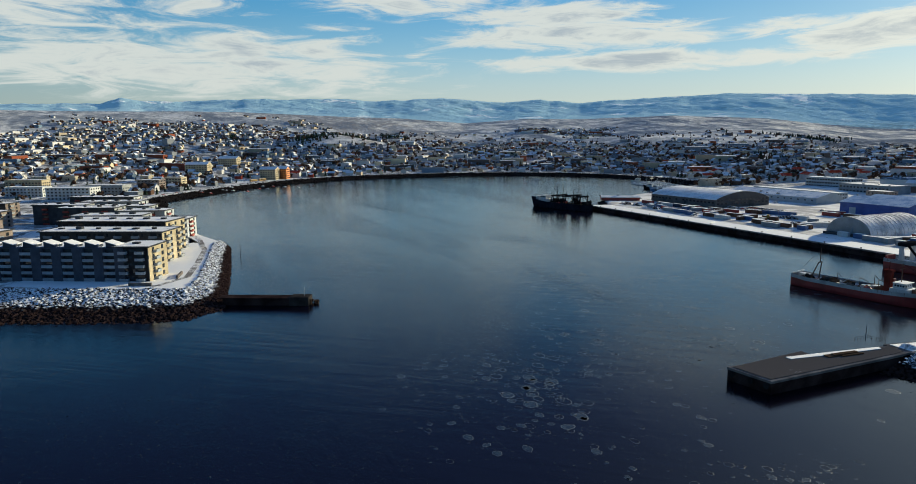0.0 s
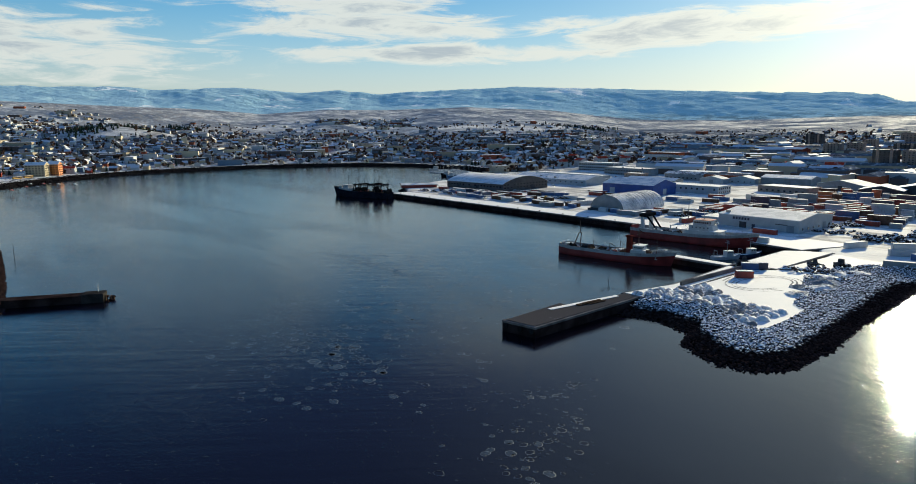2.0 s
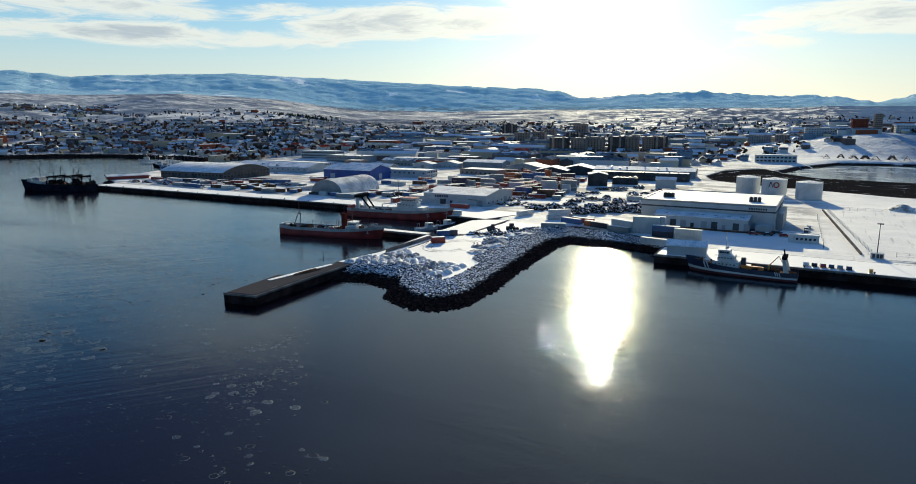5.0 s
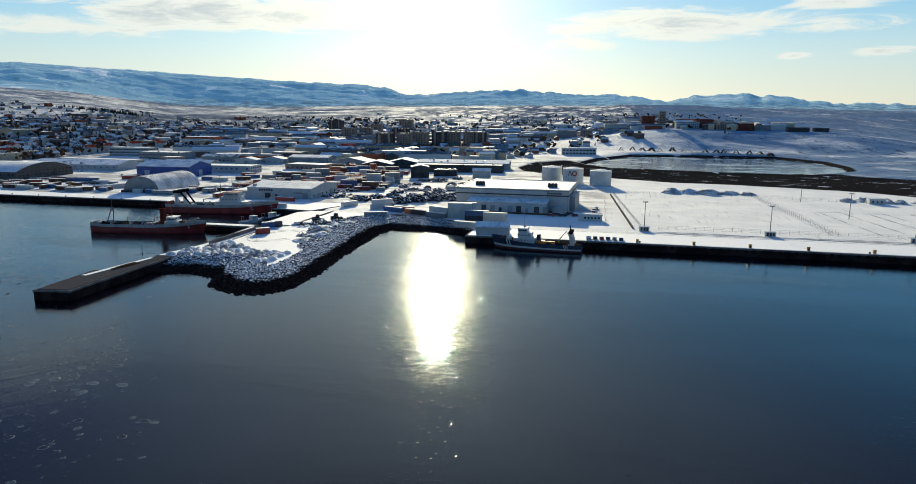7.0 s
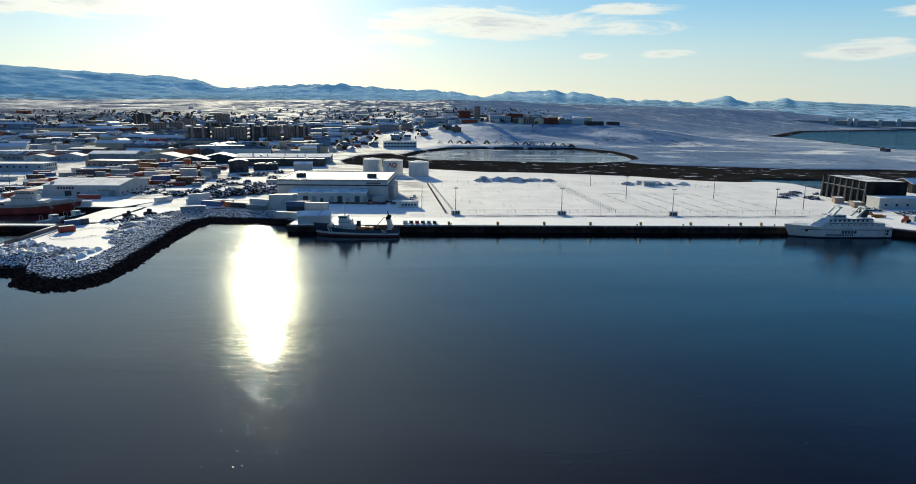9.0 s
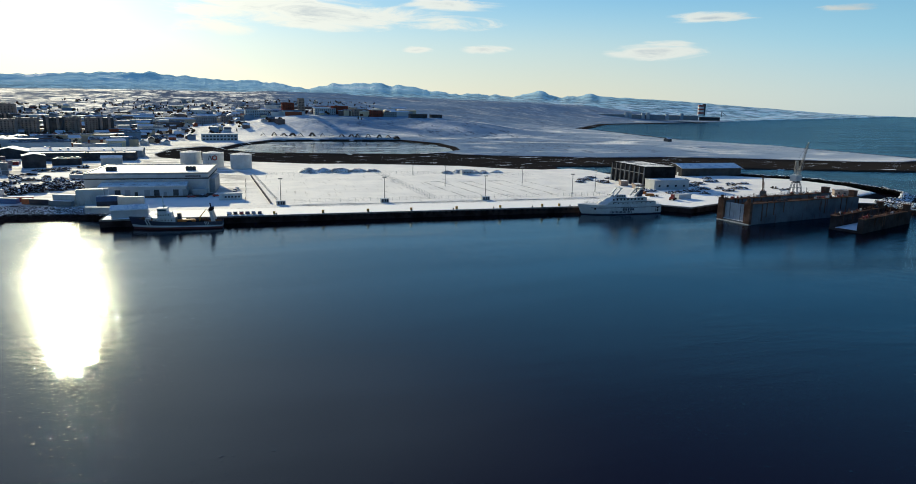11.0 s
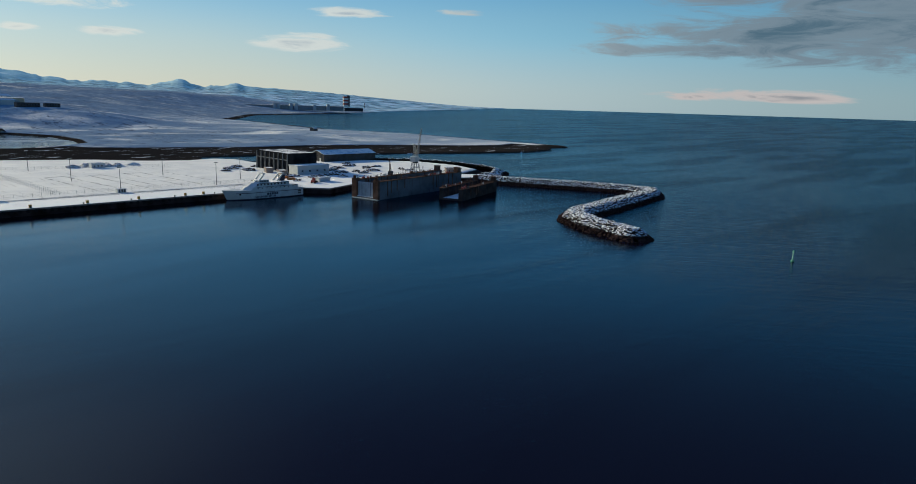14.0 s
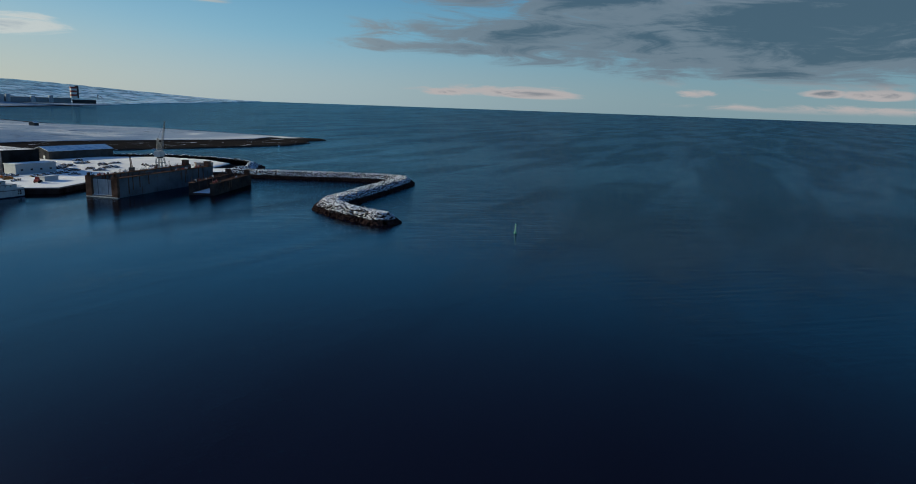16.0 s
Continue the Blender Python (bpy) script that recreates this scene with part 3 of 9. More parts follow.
def thing(name, m, label, category, group="", kind=""):
    ob = new(name)
    ob.empty_display_size = 1.0
    ob.matrix_basis = m
    return tagged(ob, label, category, group, kind)


def single(name, mesh, mat, label, category="", group="", kind="", smooth=False, m=None):
    """A thing or a piece of the setting that is one mesh."""
    ob = new(name, mesh.data(name, mat, smooth))
    if m is not None:
        ob.matrix_basis = m
    return tagged(ob, label, category, group, kind)


def smoothstep(a, b, x):
    t = np.clip((np.asarray(x, float) - a) / (b - a), 0, 1)
    return t * t * (3 - 2 * t)


def sdf(poly, x, y):
    """Distance to the outline, positive inside, for arrays of places."""
    x, y = np.asarray(x, float), np.asarray(y, float)
    best, inside = np.full(x.shape, 1e18), np.zeros(x.shape, bool)
    for (ax, ay), (bx, by) in zip(poly, poly[1:] + poly[:1]):
        ex, ey = bx - ax, by - ay
        t = np.clip(((x - ax) * ex + (y - ay) * ey) / (ex * ex + ey * ey), 0, 1)
        best = np.minimum(best, (x - ax - t * ex) ** 2 + (y - ay - t * ey) ** 2)
        cross = ((ay > y) != (by > y)) & (x < ex * (y - ay) / (ey if ey else 1e-9) + ax)
        inside ^= cross
    return np.where(inside, 1, -1) * np.sqrt(best)


def lattice(x, y, seed):
    """Smooth random values from 0 to 1 over the plan."""
    xi, yi = np.floor(x), np.floor(y)
    u, v = x - xi, y - yi
    u, v = u * u * (3 - 2 * u), v * v * (3 - 2 * v)

    def h(a, b):
        s = np.sin(a * 127.1 + b * 311.7 + seed * 74.7) * 43758.5453
        return s - np.floor(s)

    return (h(xi, yi) * (1 - u) + h(xi + 1, yi) * u) * (1 - v) + (h(xi, yi + 1) * (1 - u) + h(xi + 1, yi + 1) * u) * v


def fractal(x, y, size, seed, octaves=5, gain=0.5):
    total, amp, norm = 0.0, 1.0, 0.0
    for k in range(octaves):
        total, norm = total + amp * lattice(x / size * 2**k + 17 * k, y / size * 2**k - 9 * k, seed + k), norm + amp
        amp *= gain
    return total / norm


# ---- the lie of the land ----
QUAY = 3.3
WEST_SHORE = [(-520, -1600), (-310, -300), (-284, -75), (-264, -14), (-272, -8), (-364, -1), (-421, 0), (-480, -16), (-600, -37), (-700, -44), (-752, -18), (-840, 36), (-896, 78), (-945, 120),
         (-990, 172), (-1012, 222), (-1030, 285), (-1032, 390), (-1008, 495), (-950, 572), (-860, 612), (-747, 627), (-668, 610), (-590, 470), (-522, 352), (-470, 322), (-126, 322), (-104, 290),
         (-104, 240), (-102, 200), (-100, 182), (-84, 186), (-77, 178), (-70, 172), (-68, 176), (-70, 195), (-75, 240), (-79, 284), (-62, 297), (-30, 284), (-4, 276), (-2, 256)]
EAST_SHORE = [(270, 256), (320, 262), (412, 244), (462, 266), (474, 305), (467, 350), (425, 388), (399, 402), (362, 426), (325, 452), (318, 482), (340, 540), (400, 548),
         (505, 528), (592, 478), (700, 438), (780, 438), (828, 436), (850, 458), (852, 600), (862, 786), (805, 964), (840, 1200), (874, 1409), (862, 1486), (1200, 1973),
         (1980, 2450), (2600, 2824), (3285, 2990), (4900, 3300), (4900, 4900), (-5000, 4900), (-5000, -1600)]
COAST = WEST_SHORE + EAST_SHORE
FLATS = [(-48, 650), (-40, 610), (-9, 576), (51, 548), (96, 524), (148, 518), (227, 490), (258, 462), (290, 448), (322, 455), (322, 482), (345, 540), (410, 550), (440, 561), (355, 601), (305, 615), (272, 634), (262, 660), (212, 645), (137, 655), (50, 682), (16, 735), (-2, 781), (-40, 730)]
SPIT = [(354, 595), (424, 574), (503, 578), (570, 557), (631, 528), (690, 500), (742, 489), (789, 504), (789, 467), (780, 426), (759, 408), (696, 395), (658, 405), (604, 419), (549, 441), (493, 459), (434, 474), (377, 489), (318, 498)]
POND = [(10, 740), (50, 684), (137, 658), (212, 648), (258, 668), (290, 700), (303, 760), (303, 845), (268, 935), (181, 940), (73, 930), (30, 830)]
EYE = (40.0, -50.0)
RIDGE_AZ = [-180, -60, -45, -34, -22, -15, 3, 20, 29, 36, 43, 50, 57, 62, 67, 72, 79, 86, 103, 180]
RIDGE_EL = [-1.4, -1.3, -0.9, -0.15, 0.35, 0.5, 0.75, 0.6, 0.36, 0.5, 1.45, 1.85, 1.65, 1.7, 1.35, 1.8, 2.1, 2.35, 2.3, 2.2]
PEAK_AZ = [-60, -48.5, -42.6, -35.9, -30.9, -27.7, -25.4, -24.6, -23.6, -22.6, -21, -18.4, -16.4, -15, -11.8, -11.1, -10.6, -9.9, -8, -6.2, -5, -4.3, -2, 0, 2.7, 5.6, 9.6, 12.6,
           16, 17.6, 19.4, 21.5, 24, 31, 38.4, 46.4, 50.4, 54.6, 57.4, 60.9, 63.8, 69.3, 75, 77.2, 86.6, 92.7, 94.1, 95.5, 102.5, 120]
PEAK_EL = [-0.25, -0.06, 0.08, 0.3, 0.58, 0.82, 0.55, 0.8, 1.19, 0.75, 0.58, 0.85, 0.7, 0.8, 1.47, 1.3, 1.36, 1.57, 1.55, 1.4, 1.25, 1.07, 1.26, 1.6, 1.5, 1.79, 1.88, 1.72,
           1.45, 1.41, 1.95, 2.19, 2.21, 2.56, 2.92, 3.2, 3.05, 2.92, 2.7, 3.03, 2.83, 3.2, 2.95, 3.2, 3.0, 2.78, 3.11, 2.56, 2.46, 2.5]


def swell_up(r):
    """The far rim of land and sea is lifted a little, so that it meets the sky where the true horizon lies."""
    return 34.0 * np.clip((np.asarray(r, float) - 2700) / 2250, 0, 1) ** 2


def height(x, y):
    """The ground's height over the water for arrays of places."""
    x, y = np.asarray(x, float), np.asarray(y, float)
    ox, oy = x - EYE[0], y - EYE[1]
    r, az = np.hypot(ox, oy), np.degrees(np.arctan2(-ox, oy))
    coast = sdf(COAST, x, y)
    coast = coast + (fractal(x, y, 60, 3) - 0.5) * 10 * smoothstep(420, 700, np.hypot(x, y - 150) + 0 * x)
    z = np.where(coast > 0, 0.9 + 2.3 * smoothstep(0, 1, coast / np.where((x > 330) & (y > 400), 46.0, 7.0)), np.maximum(-6, coast * 0.55 + 0.9))
    inland = smoothstep(0, 1, coast / np.interp(r, [1500, 2600], [220, 700]))
    start = np.interp(az, [-60, -20, 15, 40, 60, 105], [1500, 1000, 760, 760, 1010, 860])
    s = np.clip((r - start) / (3100 - start), 0, 1)
    top = EYE_Z + 3100 * np.tan(np.radians(np.interp(az, RIDGE_AZ, RIDGE_EL)))
    rise = np.maximum(top - 3.2, 0) * s**1.35
    rough = (fractal(x, y, 420, 5) - 0.5) * 46 * smoothstep(0, 0.35, s) * (1 - 0.75 * smoothstep(0.75, 1.0, s)) * smoothstep(-20, 40, az)
    z = z + inland * (rise + rough * smoothstep(20, 55, az + 0 * r))
    z = z + inland * 26 * np.exp(-(((x + 1500) / 150) ** 2 + ((y - 300) / 110) ** 2))
    z = z + inland * np.maximum(fractal(x, y, 130, 8) - 0.45, -0.06) * 7 * smoothstep(500, 760, y) * smoothstep(-60, 160, x) * (1 - smoothstep(1500, 2600, r))
    # the snowy rise with blocks of flats behind the pond
    z = z + 23 * smoothstep(975, 1170, y) * (1 - 0.55 * smoothstep(1350, 1800, y)) * smoothstep(-60, 130, x) * (1 - smoothstep(360, 620, x))
    peak = EYE_Z + 4480 * np.tan(np.radians(np.interp(az, PEAK_AZ, PEAK_EL) + (fractal(az, 0 * az, 1.0, 31, 4, 0.62) - 0.5) * np.interp(az, [-32, -26, 10, 30], [0.12, 0.5, 0.5, 0.14])))
    hill = smoothstep(0, 800, coast) * smoothstep(3250, 4480, r) * (1 - 0.5 * smoothstep(4480, 4900, r))
    crag = (fractal(x, y, 400, 11, 6, 0.58) - 0.5) * 70 * smoothstep(0.02, 0.35, hill) * (1 - smoothstep(0.8, 1.0, hill)) * np.clip((peak - 60) / 150, 0, 1)
    z = np.where((r > 3100) & (coast > 0), np.maximum(z, (1 - hill) * z + hill * np.maximum(peak, 0) + crag * 0.8), z)
    z = np.where(coast > -5, z + swell_up(r), z)
    low = smoothstep(-4, 12, sdf(FLATS, x, y))
    z = z * (1 - low) + low * (0.95 + (fractal(x, y, 26, 21) - 0.5) * 2.6)
    low = smoothstep(-5, 6, sdf(SPIT, x, y))
    z = z * (1 - low) + low * (1.1 + (fractal(x, y, 26, 23) - 0.5) * 1.8)
    pond = smoothstep(-8, 14, sdf(POND, x, y))
    return z * (1 - pond) + pond * -1.5


EYE_Z = 55.8


GRID_X, GRID_Y = np.arange(-3500, 2700, 10.0), np.arange(-500, 3200, 10.0)
GRID_XX, GRID_YY = np.meshgrid(GRID_X, GRID_Y, indexing="ij")
HEIGHTS, SHORE, POND_IN = height(GRID_XX, GRID_YY), sdf(COAST, GRID_XX, GRID_YY), sdf(POND, GRID_XX, GRID_YY)
PATCH = fractal(GRID_XX, GRID_YY, 230, 40, 3)


def lookup(table, x, y):
    """A value of a table over the plan, between its grid points."""
    u, v = (x - GRID_X[0]) / 10, (y - GRID_Y[0]) / 10
    i, j = min(max(int(u), 0), len(GRID_X) - 2), min(max(int(v), 0), len(GRID_Y) - 2)
    u, v = u - i, v - j
    return float((table[i, j] * (1 - u) + table[i + 1, j] * u) * (1 - v) + (table[i, j + 1] * (1 - u) + table[i + 1, j + 1] * u) * v)


def ground_at(x, y):
    return lookup(HEIGHTS, x, y)


def polar_sheet(name, az0, az1, nr, na, r0, r1, mat):
    az = np.radians(np.linspace(az0, az1, na))
    r = r0 * (r1 / r0) ** np.linspace(0, 1, nr)
    rr, aa = np.meshgrid(r, az, indexing="ij")
    x, y = EYE[0] - rr * np.sin(aa), EYE[1] + rr * np.cos(aa)
    z = height(x, y)
    verts = np.stack([x, y, z], -1).reshape(-1, 3)
    i = np.arange(nr - 1)[:, None] * na + np.arange(na - 1)[None]
    quads = np.stack([i, i + na, i + na + 1, i + 1], -1).reshape(-1, 4)
    me = bpy.data.meshes.new(name)
    me.vertices.add(len(verts))
    me.vertices.foreach_set("co", verts.ravel())
    me.loops.add(quads.size)
    me.loops.foreach_set("vertex_index", quads.ravel())
    me.polygons.add(len(quads))
    me.polygons.foreach_set("loop_start", np.arange(len(quads)) * 4)
    me.polygons.foreach_set("use_smooth", np.ones(len(quads), bool))
    me.materials.append(mat)
    me.update(calc_edges=True)
    me.validate()
    return new(name, me)


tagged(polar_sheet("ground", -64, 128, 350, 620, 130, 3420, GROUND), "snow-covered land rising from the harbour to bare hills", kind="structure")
tagged(polar_sheet("backdrop", -64, 128, 90, 900, 3400, 4930, MOUNTAIN), "distant snow mountains along the horizon, tinted hazy blue", kind="structure")
sea, radii = Mesh(), [0, 900, 2700, 3100, 3500, 3900, 4300, 4600, 4950]
for k in range(96):
    c, s0 = math.cos(k * math.pi / 48), math.sin(k * math.pi / 48)
    for q in radii[1:]:
        sea.v.append((c * q + EYE[0], s0 * q + EYE[1], float(swell_up(q))))
n_ring = len(radii) - 1
for k in range(96):
    a, b = k * n_ring, (k + 1) % 96 * n_ring
    for j in range(n_ring - 1):
        sea.f.append((a + j, a + j + 1, b + j + 1, b + j))
sea.f.append(tuple(k * n_ring for k in range(96)))
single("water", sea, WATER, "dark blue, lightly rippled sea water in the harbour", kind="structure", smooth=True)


# thin grey sheet on the tidal pond, coloured for mirrored sky, dark in places
m = Mat("pond_ice")
pond_patches = m.math("ADD", m.math("MULTIPLY", m.noise(0.012, 6, 0.6, (1, 2.2, 1), distort=0.8), 0.65), m.math("MULTIPLY", m.noise(0.12, 5, 0.65, (0.5, 1.6, 1)), 0.35))
POND_GREY = m.bump(m.noise(0.4, 4), 0.15, 0.1).done(m.mix(m.ramp(pond_patches, 0.50, 0.60), (0.02, 0.03, 0.045), m.mix(m.noise(0.3, 4), (0.12, 0.15, 0.19), (0.27, 0.31, 0.36))), m.ramp(pond_patches, 0.50, 0.60, 0.12, 0.5))
pcx, pcy = sum(p[0] for p in POND) / len(POND), sum(p[1] for p in POND) / len(POND)
single("pond_ice", Mesh().prism([(pcx + (x - pcx) * 0.99, pcy + (y - pcy) * 0.99) for x, y in POND], -0.4, 0.07), POND_GREY, "grey sheet with dark patches on the pond, coloured for mirrored sky", kind="structure")


def quay(name, outline, top=QUAY, snow=None):
    """A quay block with a dark tidal wall, a pale coping and a snowy deck."""
    base = thing(name, Matrix.Identity(4), "concrete quay with a dark tidal wall and snowy deck", "", kind="structure")
    part("wall", Mesh().prism(outline, -4, top - 0.6), WETWALL, base)
    cx, cy = sum(p[0] for p in outline) / len(outline), sum(p[1] for p in outline) / len(outline)
    grow = [(x + math.copysign(0.15, x - cx), y + math.copysign(0.15, y - cy)) for x, y in outline]
    part("coping", Mesh().prism(grow, top - 0.6, top), CONCRETE, base)
    inset = [(x - math.copysign(0.9, x - cx), y - math.copysign(0.9, y - cy)) for x, y in outline]
    part("deck_snow", Mesh().prism(inset, top - 0.02, top + 0.12), snow or SNOWY, base)
    return base


def rocks(name, lines, spacing, size, label, seed, top=None):
    """Armour stone along sloping banks. lines: crest and foot polylines with heights, rocks between them."""
    r, mesh = random.Random(seed), Mesh()
    for crest, foot, zc, zf in lines:
        for (c0, c1), (f0, f1) in zip(zip(crest, crest[1:]), zip(foot, foot[1:])):
            length = max(math.dist(c0, c1), math.dist(f0, f1))
            width = max(math.dist(c0, f0), math.dist(c1, f1), abs(zc - zf))
            for i in range(int(length / spacing) + 1):
                for j in range(int(width / spacing) + 1):
                    s, t = (i + r.random()) * spacing / length, (j + r.random() - 0.3) * spacing / width
                    if s > 1 or t > 1.04:
                        continue
                    x = (c0[0] * (1 - s) + c1[0] * s) * (1 - t) + (f0[0] * (1 - s) + f1[0] * s) * t
                    y = (c0[1] * (1 - s) + c1[1] * s) * (1 - t) + (f0[1] * (1 - s) + f1[1] * s) * t
                    k = size * r.uniform(0.6, 1.35)
                    mesh.rock(x, y, zc * (1 - t) + zf * t + r.uniform(-0.2, 0.3), k * r.uniform(0.8, 1.2), k * r.uniform(0.8, 1.2), k * 0.75, r, 5)
    return single(name, mesh, STONE, label, "rocks", kind="stuff")


def bank(name, crest, foot, zc, zf, label):
    """The smooth core under the stones."""
    n, mesh = len(crest), Mesh()
    mesh.add([(x, y, zc) for x, y in crest] + [(x, y, zf) for x, y in foot], [(i, n + i, n + i + 1, i + 1) for i in range(n - 1)])
    return single(name, mesh, STONE, label, kind="structure")

# ---- quays ----
PIER_DECK = snow_cover("bare_pier_deck", (0.12, 0.105, 0.095), 0.66)
quay("quay_north", [(-474, 311), (-150, 311), (-150, 301), (-112, 296), (-100, 330), (-474, 330)])
quay("quay_long", [(-12, 244), (268, 244), (268, 268), (-2, 268), (-12, 262)])
quay("quay_platform", [(268.2, 244.2), (283, 229), (311, 240), (330, 262), (330, 280), (268.2, 280)])
quay("quay_basin", [(-117, 247.7), (-100, 247.7), (-100, 300), (-111.8, 295.6), (-118, 290)])
quay("quay_finger", [(-165, 241.3), (-117.2, 241.3), (-117.2, 247.5), (-165, 247.5)], 2.9)
quay("quay_causeway", [(-117, 172), (-109, 172), (-106, 196), (-107, 240), (-117, 241), (-113, 195)])
quay("quay_pier", [(-119.5, 119.5), (-108, 121.5), (-109.5, 168), (-110, 171.8), (-115.5, 171.8), (-116.5, 165)], snow=PIER_DECK)
quay("quay_yard", [(311.3, 240.2), (380, 236), (408, 222), (424, 236), (400, 262), (330, 270)])

# ---- rock banks ----
HEAD_CREST = [(-108, 172), (-97, 176), (-86, 179), (-78, 172), (-70, 166), (-66, 165), (-64, 170), (-65, 184), (-69, 216), (-74, 250), (-75, 270), (-64, 288), (-45, 286), (-29, 279), (-13, 272)]
HEAD_FOOT = [(-108, 157.5), (-95, 161), (-82, 156), (-78.5, 146), (-63, 138.5), (-54, 141.5), (-49, 150), (-49, 172), (-52, 198), (-54.5, 236), (-55.5, 254), (-54, 265), (-43, 263), (-27, 266), (-12, 261)]
INNER = [(-72, 200), (-79, 222), (-88, 244), (-87, 264), (-76, 290)]
APT_CREST = [(-325, -260), (-294, -72), (-271, -20), (-265, -6), (-280, -1), (-320, 3), (-379, 8), (-387, 12)]
APT_FOOT = [(-283, -260), (-250.5, -64), (-234.5, -22), (-230, -6), (-242, 7), (-285, 11), (-340, 14.5), (-384, 16.5)]
EAST_CREST = [(424, 234), (434, 232), (466, 256), (476, 280), (476, 310), (469, 353), (425, 392)]
EAST_FOOT = [(430, 222), (438, 224), (478, 250), (488, 276), (488, 312), (480, 358), (432, 402)]
for who, crest, foot, zc in (("headland", HEAD_CREST, HEAD_FOOT, 3.6), ("promenade", APT_CREST, APT_FOOT, 3.4), ("yard", EAST_CREST, EAST_FOOT, 4.2)):
    bank(who + "_bank", crest, foot, zc, -1.5, "sloping bank under dark armour stone")
rocks("rough_stones", [(INNER, [(-66.5, 196), (-69, 216), (-74, 250), (-75, 270), (-66, 289)], 3.45, 3.6)], 1.5, 0.5, "snow-covered stones strewn behind the bank", 9)
rocks("armour_stones", [(HEAD_CREST, HEAD_FOOT, 3.7, -0.5)], 0.85, 0.52, "dark armour stones with snow on their tops", 1)
rocks("armour_stones", [(APT_CREST, APT_FOOT, 3.5, -0.5)], 1.25, 0.85, "rough armour stones below the promenade, snow on their tops", 2)
rocks("armour_stones", [(EAST_CREST, EAST_FOOT, 4.4, -0.5)], 1.4, 0.95, "armour stones round the boatyard", 3)
single("headland_lot", Mesh().prism([(-107, 173), (-97, 177), (-86, 180), (-78, 173), (-70, 167), (-66, 167), (-66, 184), (-70, 216), (-75, 250), (-76, 270), (-66, 289), (-98, 297), (-100, 246), (-106.5, 240), (-106, 196)], 0.5, 3.34), SNOWY, "level snowy lot on the headland", kind="structure")
TOWN_CREST = [(-388, 3), (-421, 0), (-480, -14), (-600, -34), (-700, -42), (-752, -16), (-840, 38), (-896, 80), (-945, 122), (-990, 174), (-1010, 222), (-1027, 285), (-1028, 390), (-1004, 493), (-947, 568),
              (-860, 607), (-747, 623), (-672, 606)]
TOWN_TOE = [(-388, 12), (-420, 9), (-478, -5), (-599, -25), (-700, -32), (-745, -7), (-834, 46), (-888, 88), (-937, 129), (-980, 179), (-999, 225), (-1015, 286), (-1016, 388), (-993, 487), (-940, 557),
             (-857, 596), (-747, 612), (-677, 597)]
TOWN_FOOT = [(c[0] + (f[0] - c[0]) * 1.7, c[1] + (f[1] - c[1]) * 1.7) for c, f in zip(TOWN_CREST, TOWN_TOE)]
SEAWALL = paint("dark_wet_sea_wall", (0.022, 0.018, 0.017), 0.9, wear=0.5, scale=0.3)
bank("town_bank", TOWN_CREST[2:], TOWN_FOOT[2:], 4.3, -0.9, "dark sea wall along the town shore").data.materials[0] = SEAWALL
rocks("shore_stones", [(TOWN_CREST[2:], TOWN_FOOT[2:], 4.2, -0.5)], 2.5, 1.0, "dark stones of the sea wall along the town", 4).data.materials[0] = SEAWALL
# the road and footway along the town shore
way, wide_way = Mesh(), []
for i in range(len(TOWN_CREST)):
    a, b = Vector(TOWN_CREST[max(i - 1, 0)]), Vector(TOWN_CREST[min(i + 1, len(TOWN_CREST) - 1)])
    d = (b - a).normalized()
    wide_way.append((Vector(TOWN_CREST[i]), Vector((-d.y, d.x)) * (1 if TOWN_TOE[i][0] * -d.y < 1e9 and (Vector(TOWN_CREST[i]) - Vector(TOWN_TOE[i])).dot(Vector((-d.y, d.x))) > 0 else -1)))
for (p, n), (q, k) in zip(wide_way[2:], wide_way[3:]):
    for near_side, far_side, z in ((0.0, 3.2, 4.35), (7.0, 17.0, 3.95)):
        way.add([(*(p + n * near_side), z), (*(q + k * near_side), z), (*(q + k * far_side), z), (*(p + n * far_side), z), (*(p + n * near_side), 2.4), (*(q + k * near_side), 2.4), (*(q + k * far_side), 2.4), (*(p + n * far_side), 2.4)],
                [(0, 1, 2, 3), (1, 0, 4, 5), (3, 2, 6, 7)])
single("shore_road", way, ASPHALT, "packed snowy shore road with a raised footway", kind="structure")


